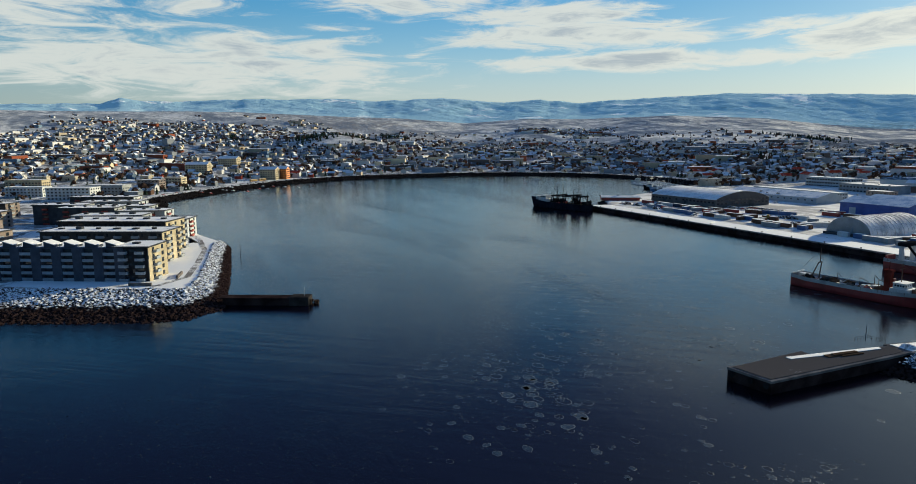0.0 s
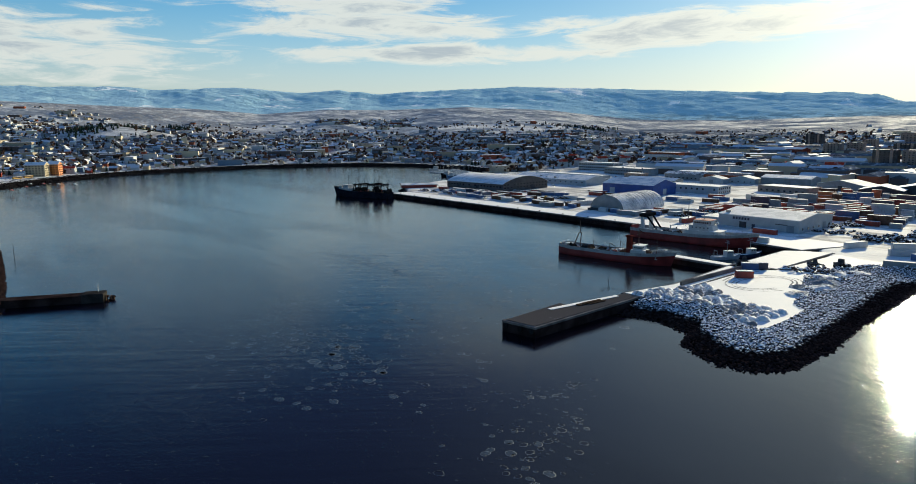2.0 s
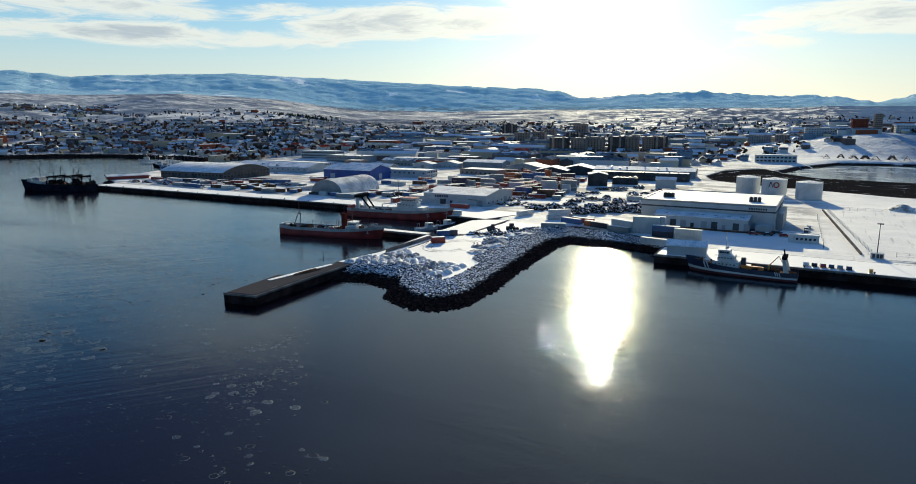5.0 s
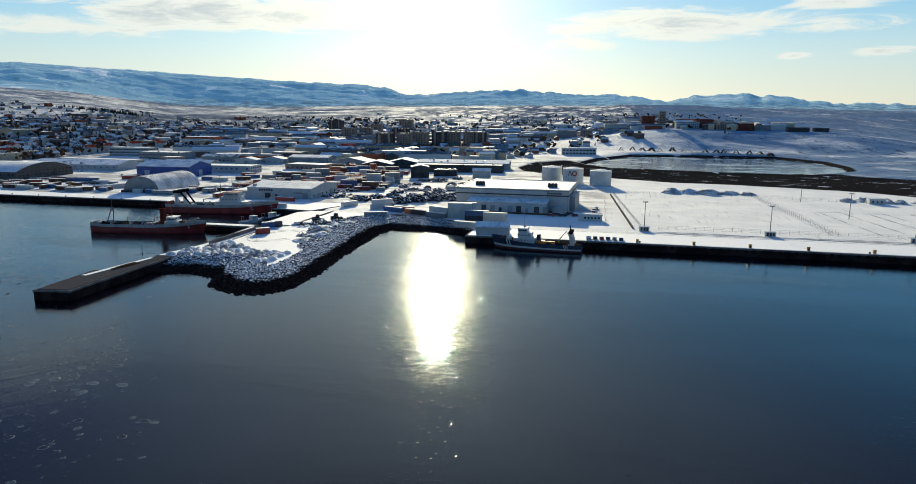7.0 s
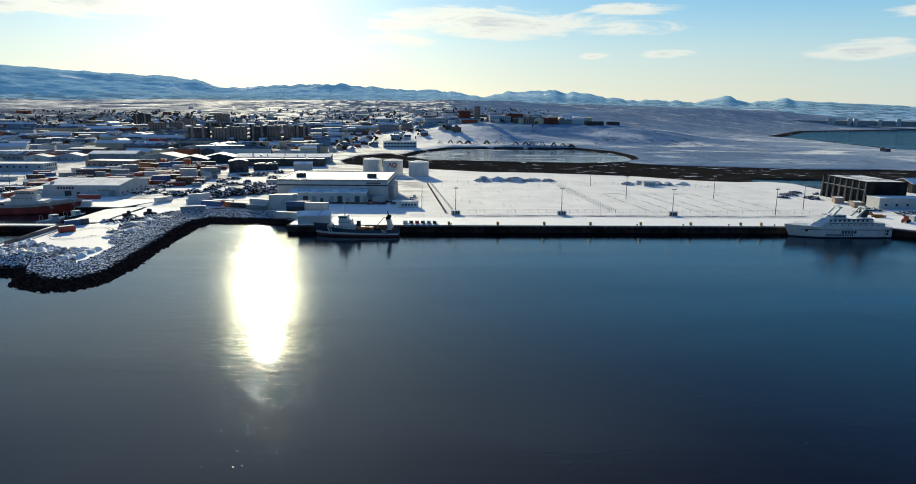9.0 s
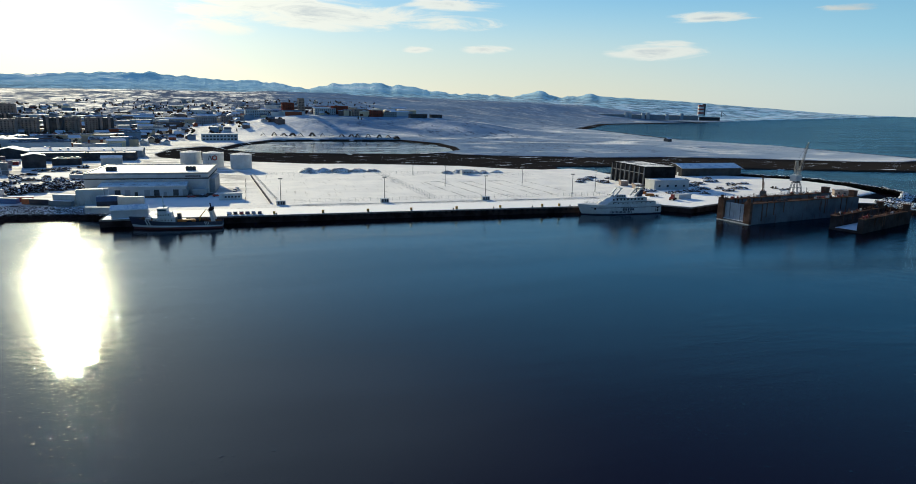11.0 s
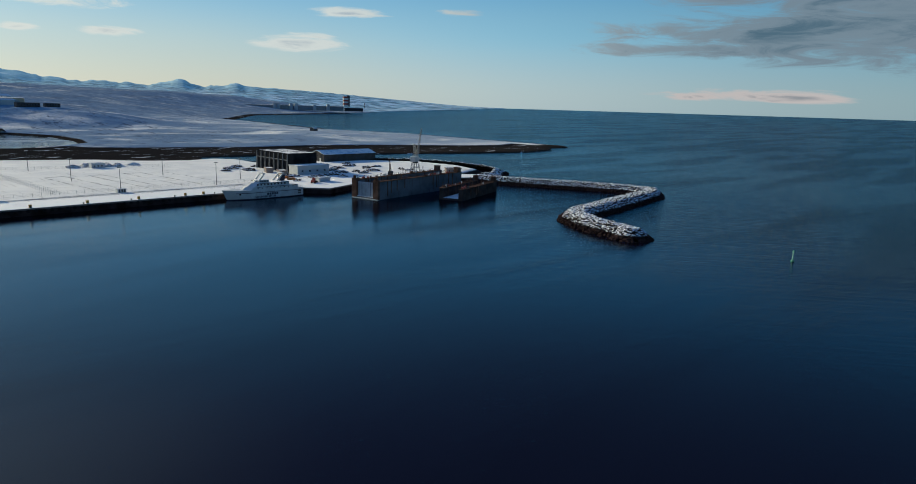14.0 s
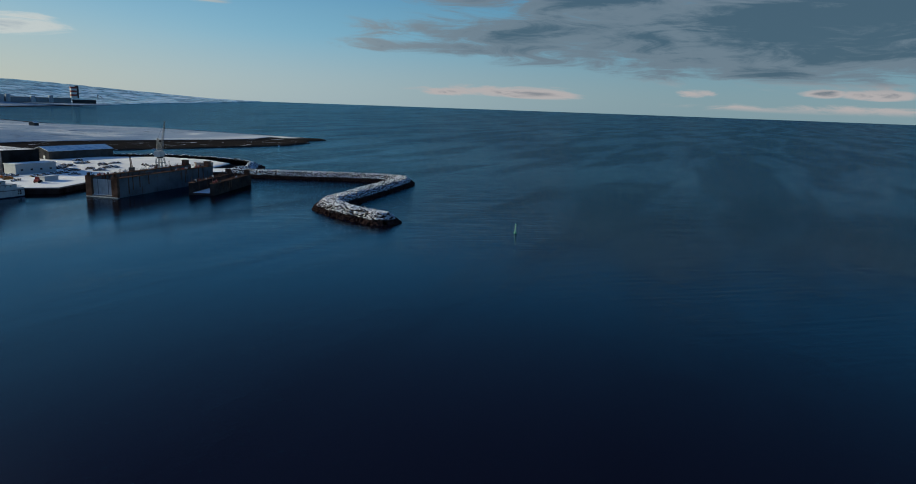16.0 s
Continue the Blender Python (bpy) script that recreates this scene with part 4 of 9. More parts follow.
def breakwater(name, centre, half, zc, seed, cap):
    """A rubble mound with a core and stones on both flanks and round its end."""
    base = thing(name, Matrix.Identity(4), "rubble breakwater of snow-capped boulders", "breakwater")
    left, right, out_l, out_r = [], [], [], []
    for i, p in enumerate(centre):
        a, b = Vector(centre[max(i - 1, 0)]), Vector(centre[min(i + 1, len(centre) - 1)])
        d = (b - a).normalized()
        n = Vector((-d.y, d.x))
        for dest, w in ((left, half * 0.34), (right, -half * 0.34), (out_l, half), (out_r, -half)):
            q = Vector(p) + n * w
            dest.append((q.x, q.y))
    k, core = len(centre), Mesh()
    core.add([(x, y, -1.5) for x, y in out_l] + [(x, y, zc - 0.55) for x, y in left] + [(x, y, zc - 0.55) for x, y in right] + [(x, y, -1.5) for x, y in out_r],
             [(j * k + i, j * k + i + 1, (j + 1) * k + i + 1, (j + 1) * k + i) for j in range(3) for i in range(k - 1)])
    part("core", core, SPRAYED, base)
    stones, r = Mesh(), random.Random(seed)
    for crest, foot, z0, z1 in ((left, out_l, zc + 0.2, -0.6), (right, out_r, zc + 0.2, -0.6), (left, right, zc + 0.2, zc + 0.2)):
        for (c0, c1), (f0, f1) in zip(zip(crest, crest[1:]), zip(foot, foot[1:])):
            length, width = max(math.dist(c0, c1), math.dist(f0, f1)), max(math.dist(c0, f0), math.dist(c1, f1)) * 1.1
            for i in range(int(length / 1.3) + 1):
                for j in range(int(width / 1.3) + 1):
                    s, t = (i + r.random()) * 1.3 / length, (j + r.random()) * 1.3 / width
                    if s > 1 or t > 1.03:
                        continue
                    x = (c0[0] * (1 - s) + c1[0] * s) * (1 - t) + (f0[0] * (1 - s) + f1[0] * s) * t
                    y = (c0[1] * (1 - s) + c1[1] * s) * (1 - t) + (f0[1] * (1 - s) + f1[1] * s) * t
                    q = r.uniform(0.6, 1.15)
                    stones.rock(x, y, z0 * (1 - t) + z1 * t + r.uniform(-0.2, 0.3), q, q, q * 0.75, r, 5)
    if cap:
        e = centre[-1]
        for i in range(700):
            a, w = r.random() * 6.28, half * math.sqrt(r.random())
            q = r.uniform(0.6, 1.15)
            stones.rock(e[0] + math.cos(a) * w, e[1] + math.sin(a) * w, zc + 0.2 - max(0, w / half - 0.34) / 0.66 * (zc + 0.8), q, q, q * 0.75, r, 5)
    part("rubble", stones, SPRAYED, base, kind="stuff")
    return base


breakwater("breakwater", [(414, 228), (416, 210), (428, 182), (443, 150), (453, 122), (453, 108), (440, 102), (400, 96), (360, 90), (338, 87), (326, 80), (316, 64), (309, 40)], 10.0, 4.2, 5, True)

# ---- ships ----
def hull_part(length, beam, low, high, rake=0.35, full=2.4, stern=0.8, rows=3, n=30, deck=False, tumble=0.0):
    """One strake band of a hull between two heights, which are functions of s from stern (0) to bow (1). The bow lies at +x."""
    mesh, ring = Mesh(), rows + 1
    for i in range(n + 1):
        s = 1 - (1 - i / n) ** 1.25
        for side in (1, -1):
            for j in range(ring):
                z = low(s) + (high(s) - low(s)) * j / rows
                u = max(0.0, (s - 0.6) / 0.4)
                b = beam / 2 * (1 - u ** (full + 0.22 * max(z, 0))) * (stern + (1 - stern) * min(1, s / 0.16)) * (1 - tumble * max(0, z - 4) * 0.03)
                b *= 0.8 + 0.2 * min(1, max(0, (z + 2) / 2.6))
                mesh.v.append((-length / 2 + s * length + rake * max(z, -1.5) * s**7, side * max(b, 0.03), z))
    k = 2 * ring
    for i in range(n):
        for j in range(rows):
            a, b = i * k + j, (i + 1) * k + j
            mesh.f += [(a, a + 1, b + 1, b), (a + ring, b + ring, b + ring + 1, a + ring + 1)]
        if deck:
            a, b = i * k + rows, (i + 1) * k + rows
            mesh.f.append((a, a + ring, b + ring, b))
    for j in range(rows):
        mesh.f.append((j, j + ring, j + 1 + ring, j + 1))
    return mesh


def deck_sheet(length, beam, top, drop, **kw):
    """A deck that lies inside the bulwarks."""
    m = hull_part(length - 0.7, beam - 0.5, lambda s: top(s) - drop - 0.1, lambda s: top(s) - drop, rows=1, deck=True, **kw)
    return m


def house_block(mesh, x0, x1, b, z0, z1, chamfer=0.6, slope=0.0):
    """A deckhouse with cut corners at its fore end and a leaning front."""
    out = [(x0, -b / 2), (x1 - chamfer, -b / 2), (x1, -b / 2 + chamfer), (x1, b / 2 - chamfer), (x1 - chamfer, b / 2), (x0, b / 2)]
    n = len(out)
    mesh.add([(x, y, z0) for x, y in out] + [(x - (slope if x > x0 else 0), y * 0.97, z1) for x, y in out],
             [(i, (i + 1) % n, n + (i + 1) % n, n + i) for i in range(n)] + [tuple(range(n, 2 * n))])
    return mesh


def panes(parent, x0, x1, b, z, count, size=0.8, front=None):
    """A row of dark windows along both sides of a deckhouse, and across its front."""
    data = Mesh().box(-size / 2, size / 2, -0.05, 0.05, -size / 2, size / 2).data("window", GLASS)
    for i in range(count):
        x = x0 + (x1 - x0) * (i + 0.5) / count
        for y in (-b / 2, b / 2):
            part("window", data, None, parent, m=pose(x, y, z))
    if front is not None:
        k = max(3, int(b / 1.4))
        for i in range(k):
            part("window", data, None, parent, m=pose(front, -b / 2 + b * (i + 0.5) / k, z, 0, 0, 90))


def railing(mesh, pts, h=1.05, gap=2.2):
    for a, b in zip(pts, pts[1:]):
        a, b = Vector(a), Vector(b)
        k = max(1, int((b - a).length / gap))
        for i in range(k + 1):
            p = a.lerp(b, i / k)
            mesh.tube(p, p + Vector((0, 0, h)), 0.04, n=4)
        for f in (0.5, 1.0):
            mesh.tube(a + Vector((0, 0, h * f)), b + Vector((0, 0, h * f)), 0.035, n=4)
    return mesh


def deck_gear(parent, spots, r):
    """Winches, hatches and net bundles on a working deck."""
    for kind, x, y, z in spots:
        m = Mesh()
        if kind == "winch":
            m.tube((x, y - 1.1, z + 0.8), (x, y + 1.1, z + 0.8), 0.7, n=10)
            for q in (-1.2, 1.2):
                m.tube((x, y + q - 0.1, z + 0.8), (x, y + q + 0.1, z + 0.8), 1.0, n=12)
            m.box(x - 0.8, x + 0.8, y - 1.0, y + 1.0, z, z + 0.35)
            part("winch", m, RUST, parent)
        elif kind == "hatch":
            m.box(x - 1.6, x + 1.6, y - 1.3, y + 1.3, z, z + 0.9)
            m.box(x - 1.75, x + 1.75, y - 1.45, y + 1.45, z + 0.9, z + 1.05)
            part("hatch", m, WHITE, parent)
        else:
            for i in range(9):
                m.rock(x + r.uniform(-1.6, 1.6), y + r.uniform(-1.4, 1.4), z + r.uniform(0.2, 0.8), r.uniform(0.6, 1.2), r.uniform(0.5, 1.0), r.uniform(0.4, 0.8), r)
            part("folded_net", m, r.choice([WOOD, TYRE, REDP, DKGREY]), parent)


def mast(mesh, x, y, z0, z1, r=0.22, arms=((0.7, 2.0), (0.88, 1.3))):
    mesh.tube((x, y, z0), (x, y, z1), r, r * 0.45, 8)
    for f, w in arms:
        z = z0 + (z1 - z0) * f
        mesh.tube((x, y - w, z), (x, y + w, z), 0.09, n=5)
        mesh.tube((x, y - w, z), (x, y, z0 + (z1 - z0) * min(1, f + 0.12)), 0.03, n=3)
        mesh.tube((x, y + w, z), (x, y, z0 + (z1 - z0) * min(1, f + 0.12)), 0.03, n=3)
    return mesh


def fenders(parent, length, beam, z, count):
    data = Mesh().tube((0, 0, -0.7), (0, 0, 0.7), 0.45, n=8).data("fender", TYRE)
    for i in range(count):
        part("fender", data, None, parent, m=pose(-length * 0.32 + length * 0.6 * i / max(1, count - 1), -beam / 2 - 0.35, z))


r = random.Random(31)
PALEHULL = paint("weathered_grey_strake", (0.34, 0.36, 0.37), 0.6, wear=0.3, rust=0.7)


def red_trawler_low(m):
    L, B = 56.0, 11.0
    ship = thing("fishing_ship", m, "red-hulled fishing ship with pale bulwarks and a rusty deck", "ship")
    top = lambda s: 4.5 + 2.1 * max(0, s - 0.45) ** 2 * 3.0 + 0.7 * max(0, 0.12 - s) * 6
    band = lambda s: top(s) - 1.5
    part("hull", hull_part(L, B, lambda s: -1.6, band, rows=5), REDHULL, ship, "rust-streaked red hull")
    part("bulwark", hull_part(L, B, band, top, rows=2), PALEHULL, ship, "pale grey bulwark strake")
    part("deck", deck_sheet(L, B, top, 1.15), snow_cover("worn_deck", (0.20, 0.12, 0.08), 0.55), ship)
    wh = Mesh()
    house_block(wh, 10.0, 16.5, 7.6, 3.6, 5.9, 1.2)
    house_block(wh, 10.8, 15.2, 6.0, 5.9, 7.9, 1.0, 0.3)
    house = part("wheelhouse", wh, WHITE, ship, "white wheelhouse with rust streaks")
    panes(house, 11.2, 14.8, 5.9, 7.0, 4, 0.65, 15.0)
    roof = Mesh().box(10.6, 15.3, -3.1, 3.1, 7.9, 8.02).box(15.4, 16.4, -2.6, 2.6, 5.9, 5.98)
    part("snow_cover", roof, SNOWY, ship)
    f = Mesh()
    f.along([(7.6, 3.5), (9.8, 3.5), (9.4, 8.6), (8.0, 8.6)], 0.2, 2.2)
    funnel = part("funnel", f, REDHULL, ship, "red funnel")
    part("exhaust", Mesh().tube((8.7, 0.8, 8.5), (8.7, 0.8, 9.5), 0.26).tube((8.7, 1.6, 8.5), (8.7, 1.6, 9.3), 0.26), BLACK, funnel)
    g = Mesh()
    for y in (-3.2, 3.2):
        g.tube((-20.5, y, 3.4), (-18.6, y * 0.35, 10.6), 0.26, 0.2)
    g.tube((-18.6, -1.3, 10.6), (-18.6, 1.3, 10.6), 0.25)
    mast(g, -18.6, 0, 10.4, 16.4, 0.2, ((0.25, 1.4), (0.55, 0.9)))
    part("gallows", g, RUST, ship, "rusty stern gallows with a mast")
    part("mast", mast(Mesh(), 12.2, 0, 7.9, 15.0), RUST, ship)
    part("foremast", mast(Mesh(), 21.0, 0, 4.6, 11.4, 0.18, ((0.8, 1.0),)), RUST, ship)
    tower = Mesh().box(7.4, 9.6, -2.6, -0.6, 3.6, 12.0).box(7.0, 10.0, -3.0, -0.2, 11.4, 12.2).tube((8.5, -1.6, 12), (8.5, -1.6, 15.4), 0.2, 0.1, 6)
    part("exhaust_casing", tower, paint("rust_red_casing", (0.15, 0.03, 0.022), 0.7, wear=0.4, rust=0.6), ship, "rust-red exhaust casing")
    for x0, z0, x1, z1 in ((-18.6, 16.2, 8.5, 15.2), (12.2, 14.8, 26.4, 7.4), (12.2, 14.8, 21, 11.2), (-18.6, 16.2, -27.6, 5.2)):
        part("stay_wire", Mesh().tube((x0, 0, z0), (x1, 0, z1), 0.05, n=3), BLACK, ship)
    for x, y, h in ((-1.5, -2.0, 7.5), (1.8, 2.2, 8.4), (5.6, -2.4, 8.0), (-12.5, 2.4, 7.2)):
        part("deck_post", Mesh().tube((x, y, 3.4), (x, y, h), 0.16, 0.12, 6).tube((x, y, h), (x + 2.6, y * 0.4, h - 1.4), 0.11, n=5), RUST, ship, "rusty deck derrick")
    for k in range(16):
        gx, gy, gs = r.uniform(-24, 10), r.uniform(-3.4, 3.4), r.uniform(0.4, 1.0)
        part("deck_gear", Mesh().rock(gx, gy, 4.0, gs, gs * 0.8, gs, r), r.choice([RUST, WOOD, DKGREY, ORANGE, TYRE]), ship)
    bm = Mesh().tube((-9, -1.5, 3.8), (-5, 0.5, 7.2), 0.2, 0.12).tube((-9, -1.5, 3.4), (-9, -1.5, 5.0), 0.35)
    part("deck_crane", bm, WHITE, ship)
    deck_gear(ship, [("winch", 5, 0, 3.4), ("hatch", 0, 1, 3.4), ("net", -4, -2.5, 3.4), ("net", -8, 2.6, 3.4), ("net", -11, -1, 3.6), ("net", -2, 2.8, 3.6), ("hatch", 3, 2, 3.6), ("net", -17, 2, 3.6), ("winch", 17, 0, 4.4), ("net", -22, -2, 4.0), ("winch", -13, 0.5, 3.4), ("net", -15, -2, 3.5), ("hatch", -24.5, 0, 4.0), ("net", 2, -3, 3.4)], r)
    rails = railing(Mesh(), [(-27.5, -4.0, 4.6), (-27.5, 4.0, 4.6)])
    part("railing", rails, WHITE, ship)
    rails = railing(Mesh(), [(20, -3.9, 6.0), (25.5, -1.2, 6.4), (25.5, 1.2, 6.4), (20, 3.9, 6.0)])
    part("railing", rails, WHITE, ship)
    part("mooring_rope", Mesh().tube((26.5, 1.5, 5.8), (36, 11, 3.2), 0.05, n=4), WOOD, ship)
    part("mooring_rope", Mesh().tube((-27, 4, 4.4), (-30, 14, 3.0), 0.05, n=4), WOOD, ship)
    part("anchor", Mesh().tube((22.5, -3.9, 3.2), (22.4, -4.1, 4.2), 0.12).box(22.0, 23.0, -4.2, -3.9, 2.9, 3.2), WHITE, ship)
    return ship


def red_trawler_tall(m):
    L, B = 64.0, 12.5
    ship = thing("stern_trawler", m, "red stern trawler with white superstructure and black gantry", "ship")
    top = lambda s: 5.2 + 3.4 * max(0, s - 0.5) ** 2 * 3.0
    band = lambda s: top(s) - 1.6
    part("hull", hull_part(L, B, lambda s: -1.6, band, rows=5), REDHULL, ship, "red hull")
    part("bulwark", hull_part(L, B, band, top, rows=2), PALEHULL, ship, "pale bulwark strake")
    part("deck", deck_sheet(L, B, top, 1.2), snow_cover("trawl_deck", (0.16, 0.17, 0.18), 0.5), ship)
    wh = Mesh()
    house_block(wh, 6, 25, 10.4, 4.2, 7.0, 2.2)
    house_block(wh, 9, 21, 9.2, 7.0, 9.6, 1.6, 0.4)
    house_block(wh, 11, 19.5, 8.2, 9.6, 12.0, 1.4, -0.3)
    house = part("superstructure", wh, WHITE, ship, "white stepped superstructure")
    panes(house, 11.5, 19, 8.1, 11.1, 7, 0.8, 19.6)
    panes(house, 10, 20, 9.1, 8.5, 5, 0.6)
    part("snow_cover", Mesh().box(11, 19.6, -4.1, 4.1, 12.0, 12.15), SNOWY, ship)
    part("snow_cover", Mesh().box(19.5, 25.2, -4.2, 4.2, 7.0, 7.1), SNOWY, ship)
    part("red_trim", Mesh().box(10.9, 19.9, -4.15, 4.15, 12.15, 12.35), REDP, ship)
    part("mast", mast(Mesh(), 15, 0, 12.2, 20.0), WHITE, ship)
    part("aerial_mast", mast(Mesh(), 10.5, 0, 9.6, 17.0, 0.15, ((0.8, 1.1),)), WHITE, ship)
    part("radome", Mesh().rock(20.5, 2.5, 10.5, 0.9, 0.9, 0.9, random.Random(3), 9), WHITE, ship, smooth=True)
    for y in (-4.6, 4.6):
        part("gantry_leg", Mesh().along([(-25.5, 4.0), (-23.6, 4.0), (-24.4, 11.5), (-25.6, 11.5)], y - 0.8, y + 0.8), WHITE, ship, "white gantry leg")
    cap = Mesh().box(-26.2, -22.6, -5.8, 5.8, 11.5, 13.0)
    for y in (-3.2, 3.2):
        cap.tube((-23.4, y, 12.2), (-17.6, y * 0.8, 5.0), 0.55, 0.45)
    part("gantry", cap, BLACK, ship, "black gantry beam with raked stays")
    part("stern_ramp_gate", Mesh().box(-32.2, -31.4, -3.6, 3.6, 2.5, 6.2), REDHULL, ship)
    bm = Mesh().tube((-12, 2, 4), (-12, 2, 7.5), 0.35).tube((-12, 2, 7.3), (-4, 1, 8.6), 0.25, 0.15).tube((-4, 1, 8.6), (-1, 0.5, 6.4), 0.15)
    part("deck_crane", bm, WHITE, ship)
    deck_gear(ship, [("winch", 2, 2.6, 4.1), ("winch", 2, -2.6, 4.1), ("net", -6, 0, 4.0), ("net", -14, 1.2, 4.0), ("hatch", -18, -1, 4.0), ("net", -9, -3, 4.0)], r)
    for line in ([(25, -4.5, 7.4), (30, -1.5, 8.3), (30, 1.5, 8.3), (25, 4.5, 7.4)], [(-1, -6.0, 5.6), (-22, -6.0, 5.4)]):
        part("railing", railing(Mesh(), line), WHITE, ship)
    return ship


def dark_trawler(m):
    L, B = 56.0, 11.5
    ship = thing("old_trawler", m, "dark navy trawler with a thicket of gantries over its working deck", "ship")
    top = lambda s: 4.6 + 3.6 * max(0, s - 0.5) ** 2 * 3.2
    part("hull", hull_part(L, B, lambda s: -1.5, top, rows=6), paint("faded_navy_hull", (0.010, 0.013, 0.024), 0.8, wear=0.4, rust=0.3), ship)
    part("deck", deck_sheet(L, B, top, 1.2), DKGREY, ship)
    wh = Mesh()
    house_block(wh, 9, 20, 8.8, 3.8, 6.6, 1.6)
    house_block(wh, 11.5, 18, 7.6, 6.6, 9.2, 1.4, 0.4)
    house = part("wheelhouse", wh, paint("grubby_white", (0.48, 0.50, 0.50), 0.6, wear=0.3, rust=0.5), ship, "grubby white wheelhouse")
    panes(house, 12, 17.5, 7.5, 8.2, 5, 0.7, 17.8)
    for x, h in ((6, 9.6), (-1, 10.4), (-8, 10.2), (-15, 11.0), (-22, 10.4)):
        g = Mesh()
        for y in (-4.6, 4.6):
            g.tube((x, y, 3.4), (x - 1.4, y * 0.8, h), 0.42, 0.34, 6)
        g.box(x - 2.0, x - 0.8, -4.4, 4.4, h - 0.5, h + 0.5)
        g.tube((x - 1.4, 0, h), (x - 6.5, 0, 4.2), 0.24, n=5)
        part("gantry", g, BLACK, ship, "black gantry frame")
    for x, y, z1 in ((9.5, -2.2, 15.0), (-3, 2.4, 17.5), (-10, -2.6, 15.5), (-17, 2.0, 16.4), (-24, -1.5, 14.2)):
        part("derrick", Mesh().tube((x, y, 4), (x - 2.2, y * 0.6, z1), 0.3, 0.14, 6).tube((x - 2.2, y * 0.6, z1), (x - 7.5, y, 7.5), 0.12, n=4).tube((x - 1.8, y * 0.6, z1 - 2), (x + 4, y, 8), 0.1, n=4), BLACK, ship, "black raked derrick with stays")
    part("forestay", Mesh().tube((14, 0, 16.3), (26.5, 0, 8.2), 0.07, n=4).tube((14, 0, 16.3), (3, 0, 16.2), 0.06, n=4).tube((3, 0, 16.2), (-3, 2, 17.2), 0.06, n=4), BLACK, ship)
    part("bow_house", house_block(Mesh(), 19, 23.5, 5.6, 5.6, 8.4, 1.2), paint("pale_bow_house", (0.5, 0.52, 0.52), 0.6, wear=0.3, rust=0.6), ship, "pale deckhouse near the bow")
    top_rail = Mesh().box(-23, 6, -3.9, -3.4, 9.4, 9.9).box(-23, 6, 3.4, 3.9, 9.4, 9.9)
    part("side_beam", top_rail, BLACK, ship)
    part("mast", mast(Mesh(), 14, 0, 9.2, 16.5), BLACK, ship)
    part("aft_mast", mast(Mesh(), 3, 0, 4, 16.5, 0.25), BLACK, ship)
    deck_gear(ship, [("net", 2, 0, 3.6), ("net", -4, 2, 3.6), ("net", -5, -2, 3.6), ("winch", -11, 0, 3.6), ("net", -13, 2.5, 3.6), ("net", -18, -1, 3.6), ("net", -20, 2, 3.6), ("net", -25, 0, 3.6), ("net", -24, 3, 3.8), ("net", -2, -3, 4.6), ("net", -8, 3, 5.0), ("net", -16, -3, 4.8), ("net", 5, 3, 4.4), ("net", -10, -3.4, 5.2), ("net", -21, -3, 5.0)], r)
    for x, y, h in ((8, -3, 8.0), (-5, 3.5, 9.0), (-12, -3.5, 9.4), (-19, 3.5, 8.6), (-26, -2, 8.2), (-27, 2.5, 7.4)):
        part("net_drum", Mesh().tube((x, y - 1.6, h - 2.4), (x, y + 1.6, h - 2.4), 1.5, n=12).tube((x, y, 3.4), (x - 1.5, y, h), 0.3, 0.2, 6), BLACK, ship, "dark net drum on a raked post")
    return ship


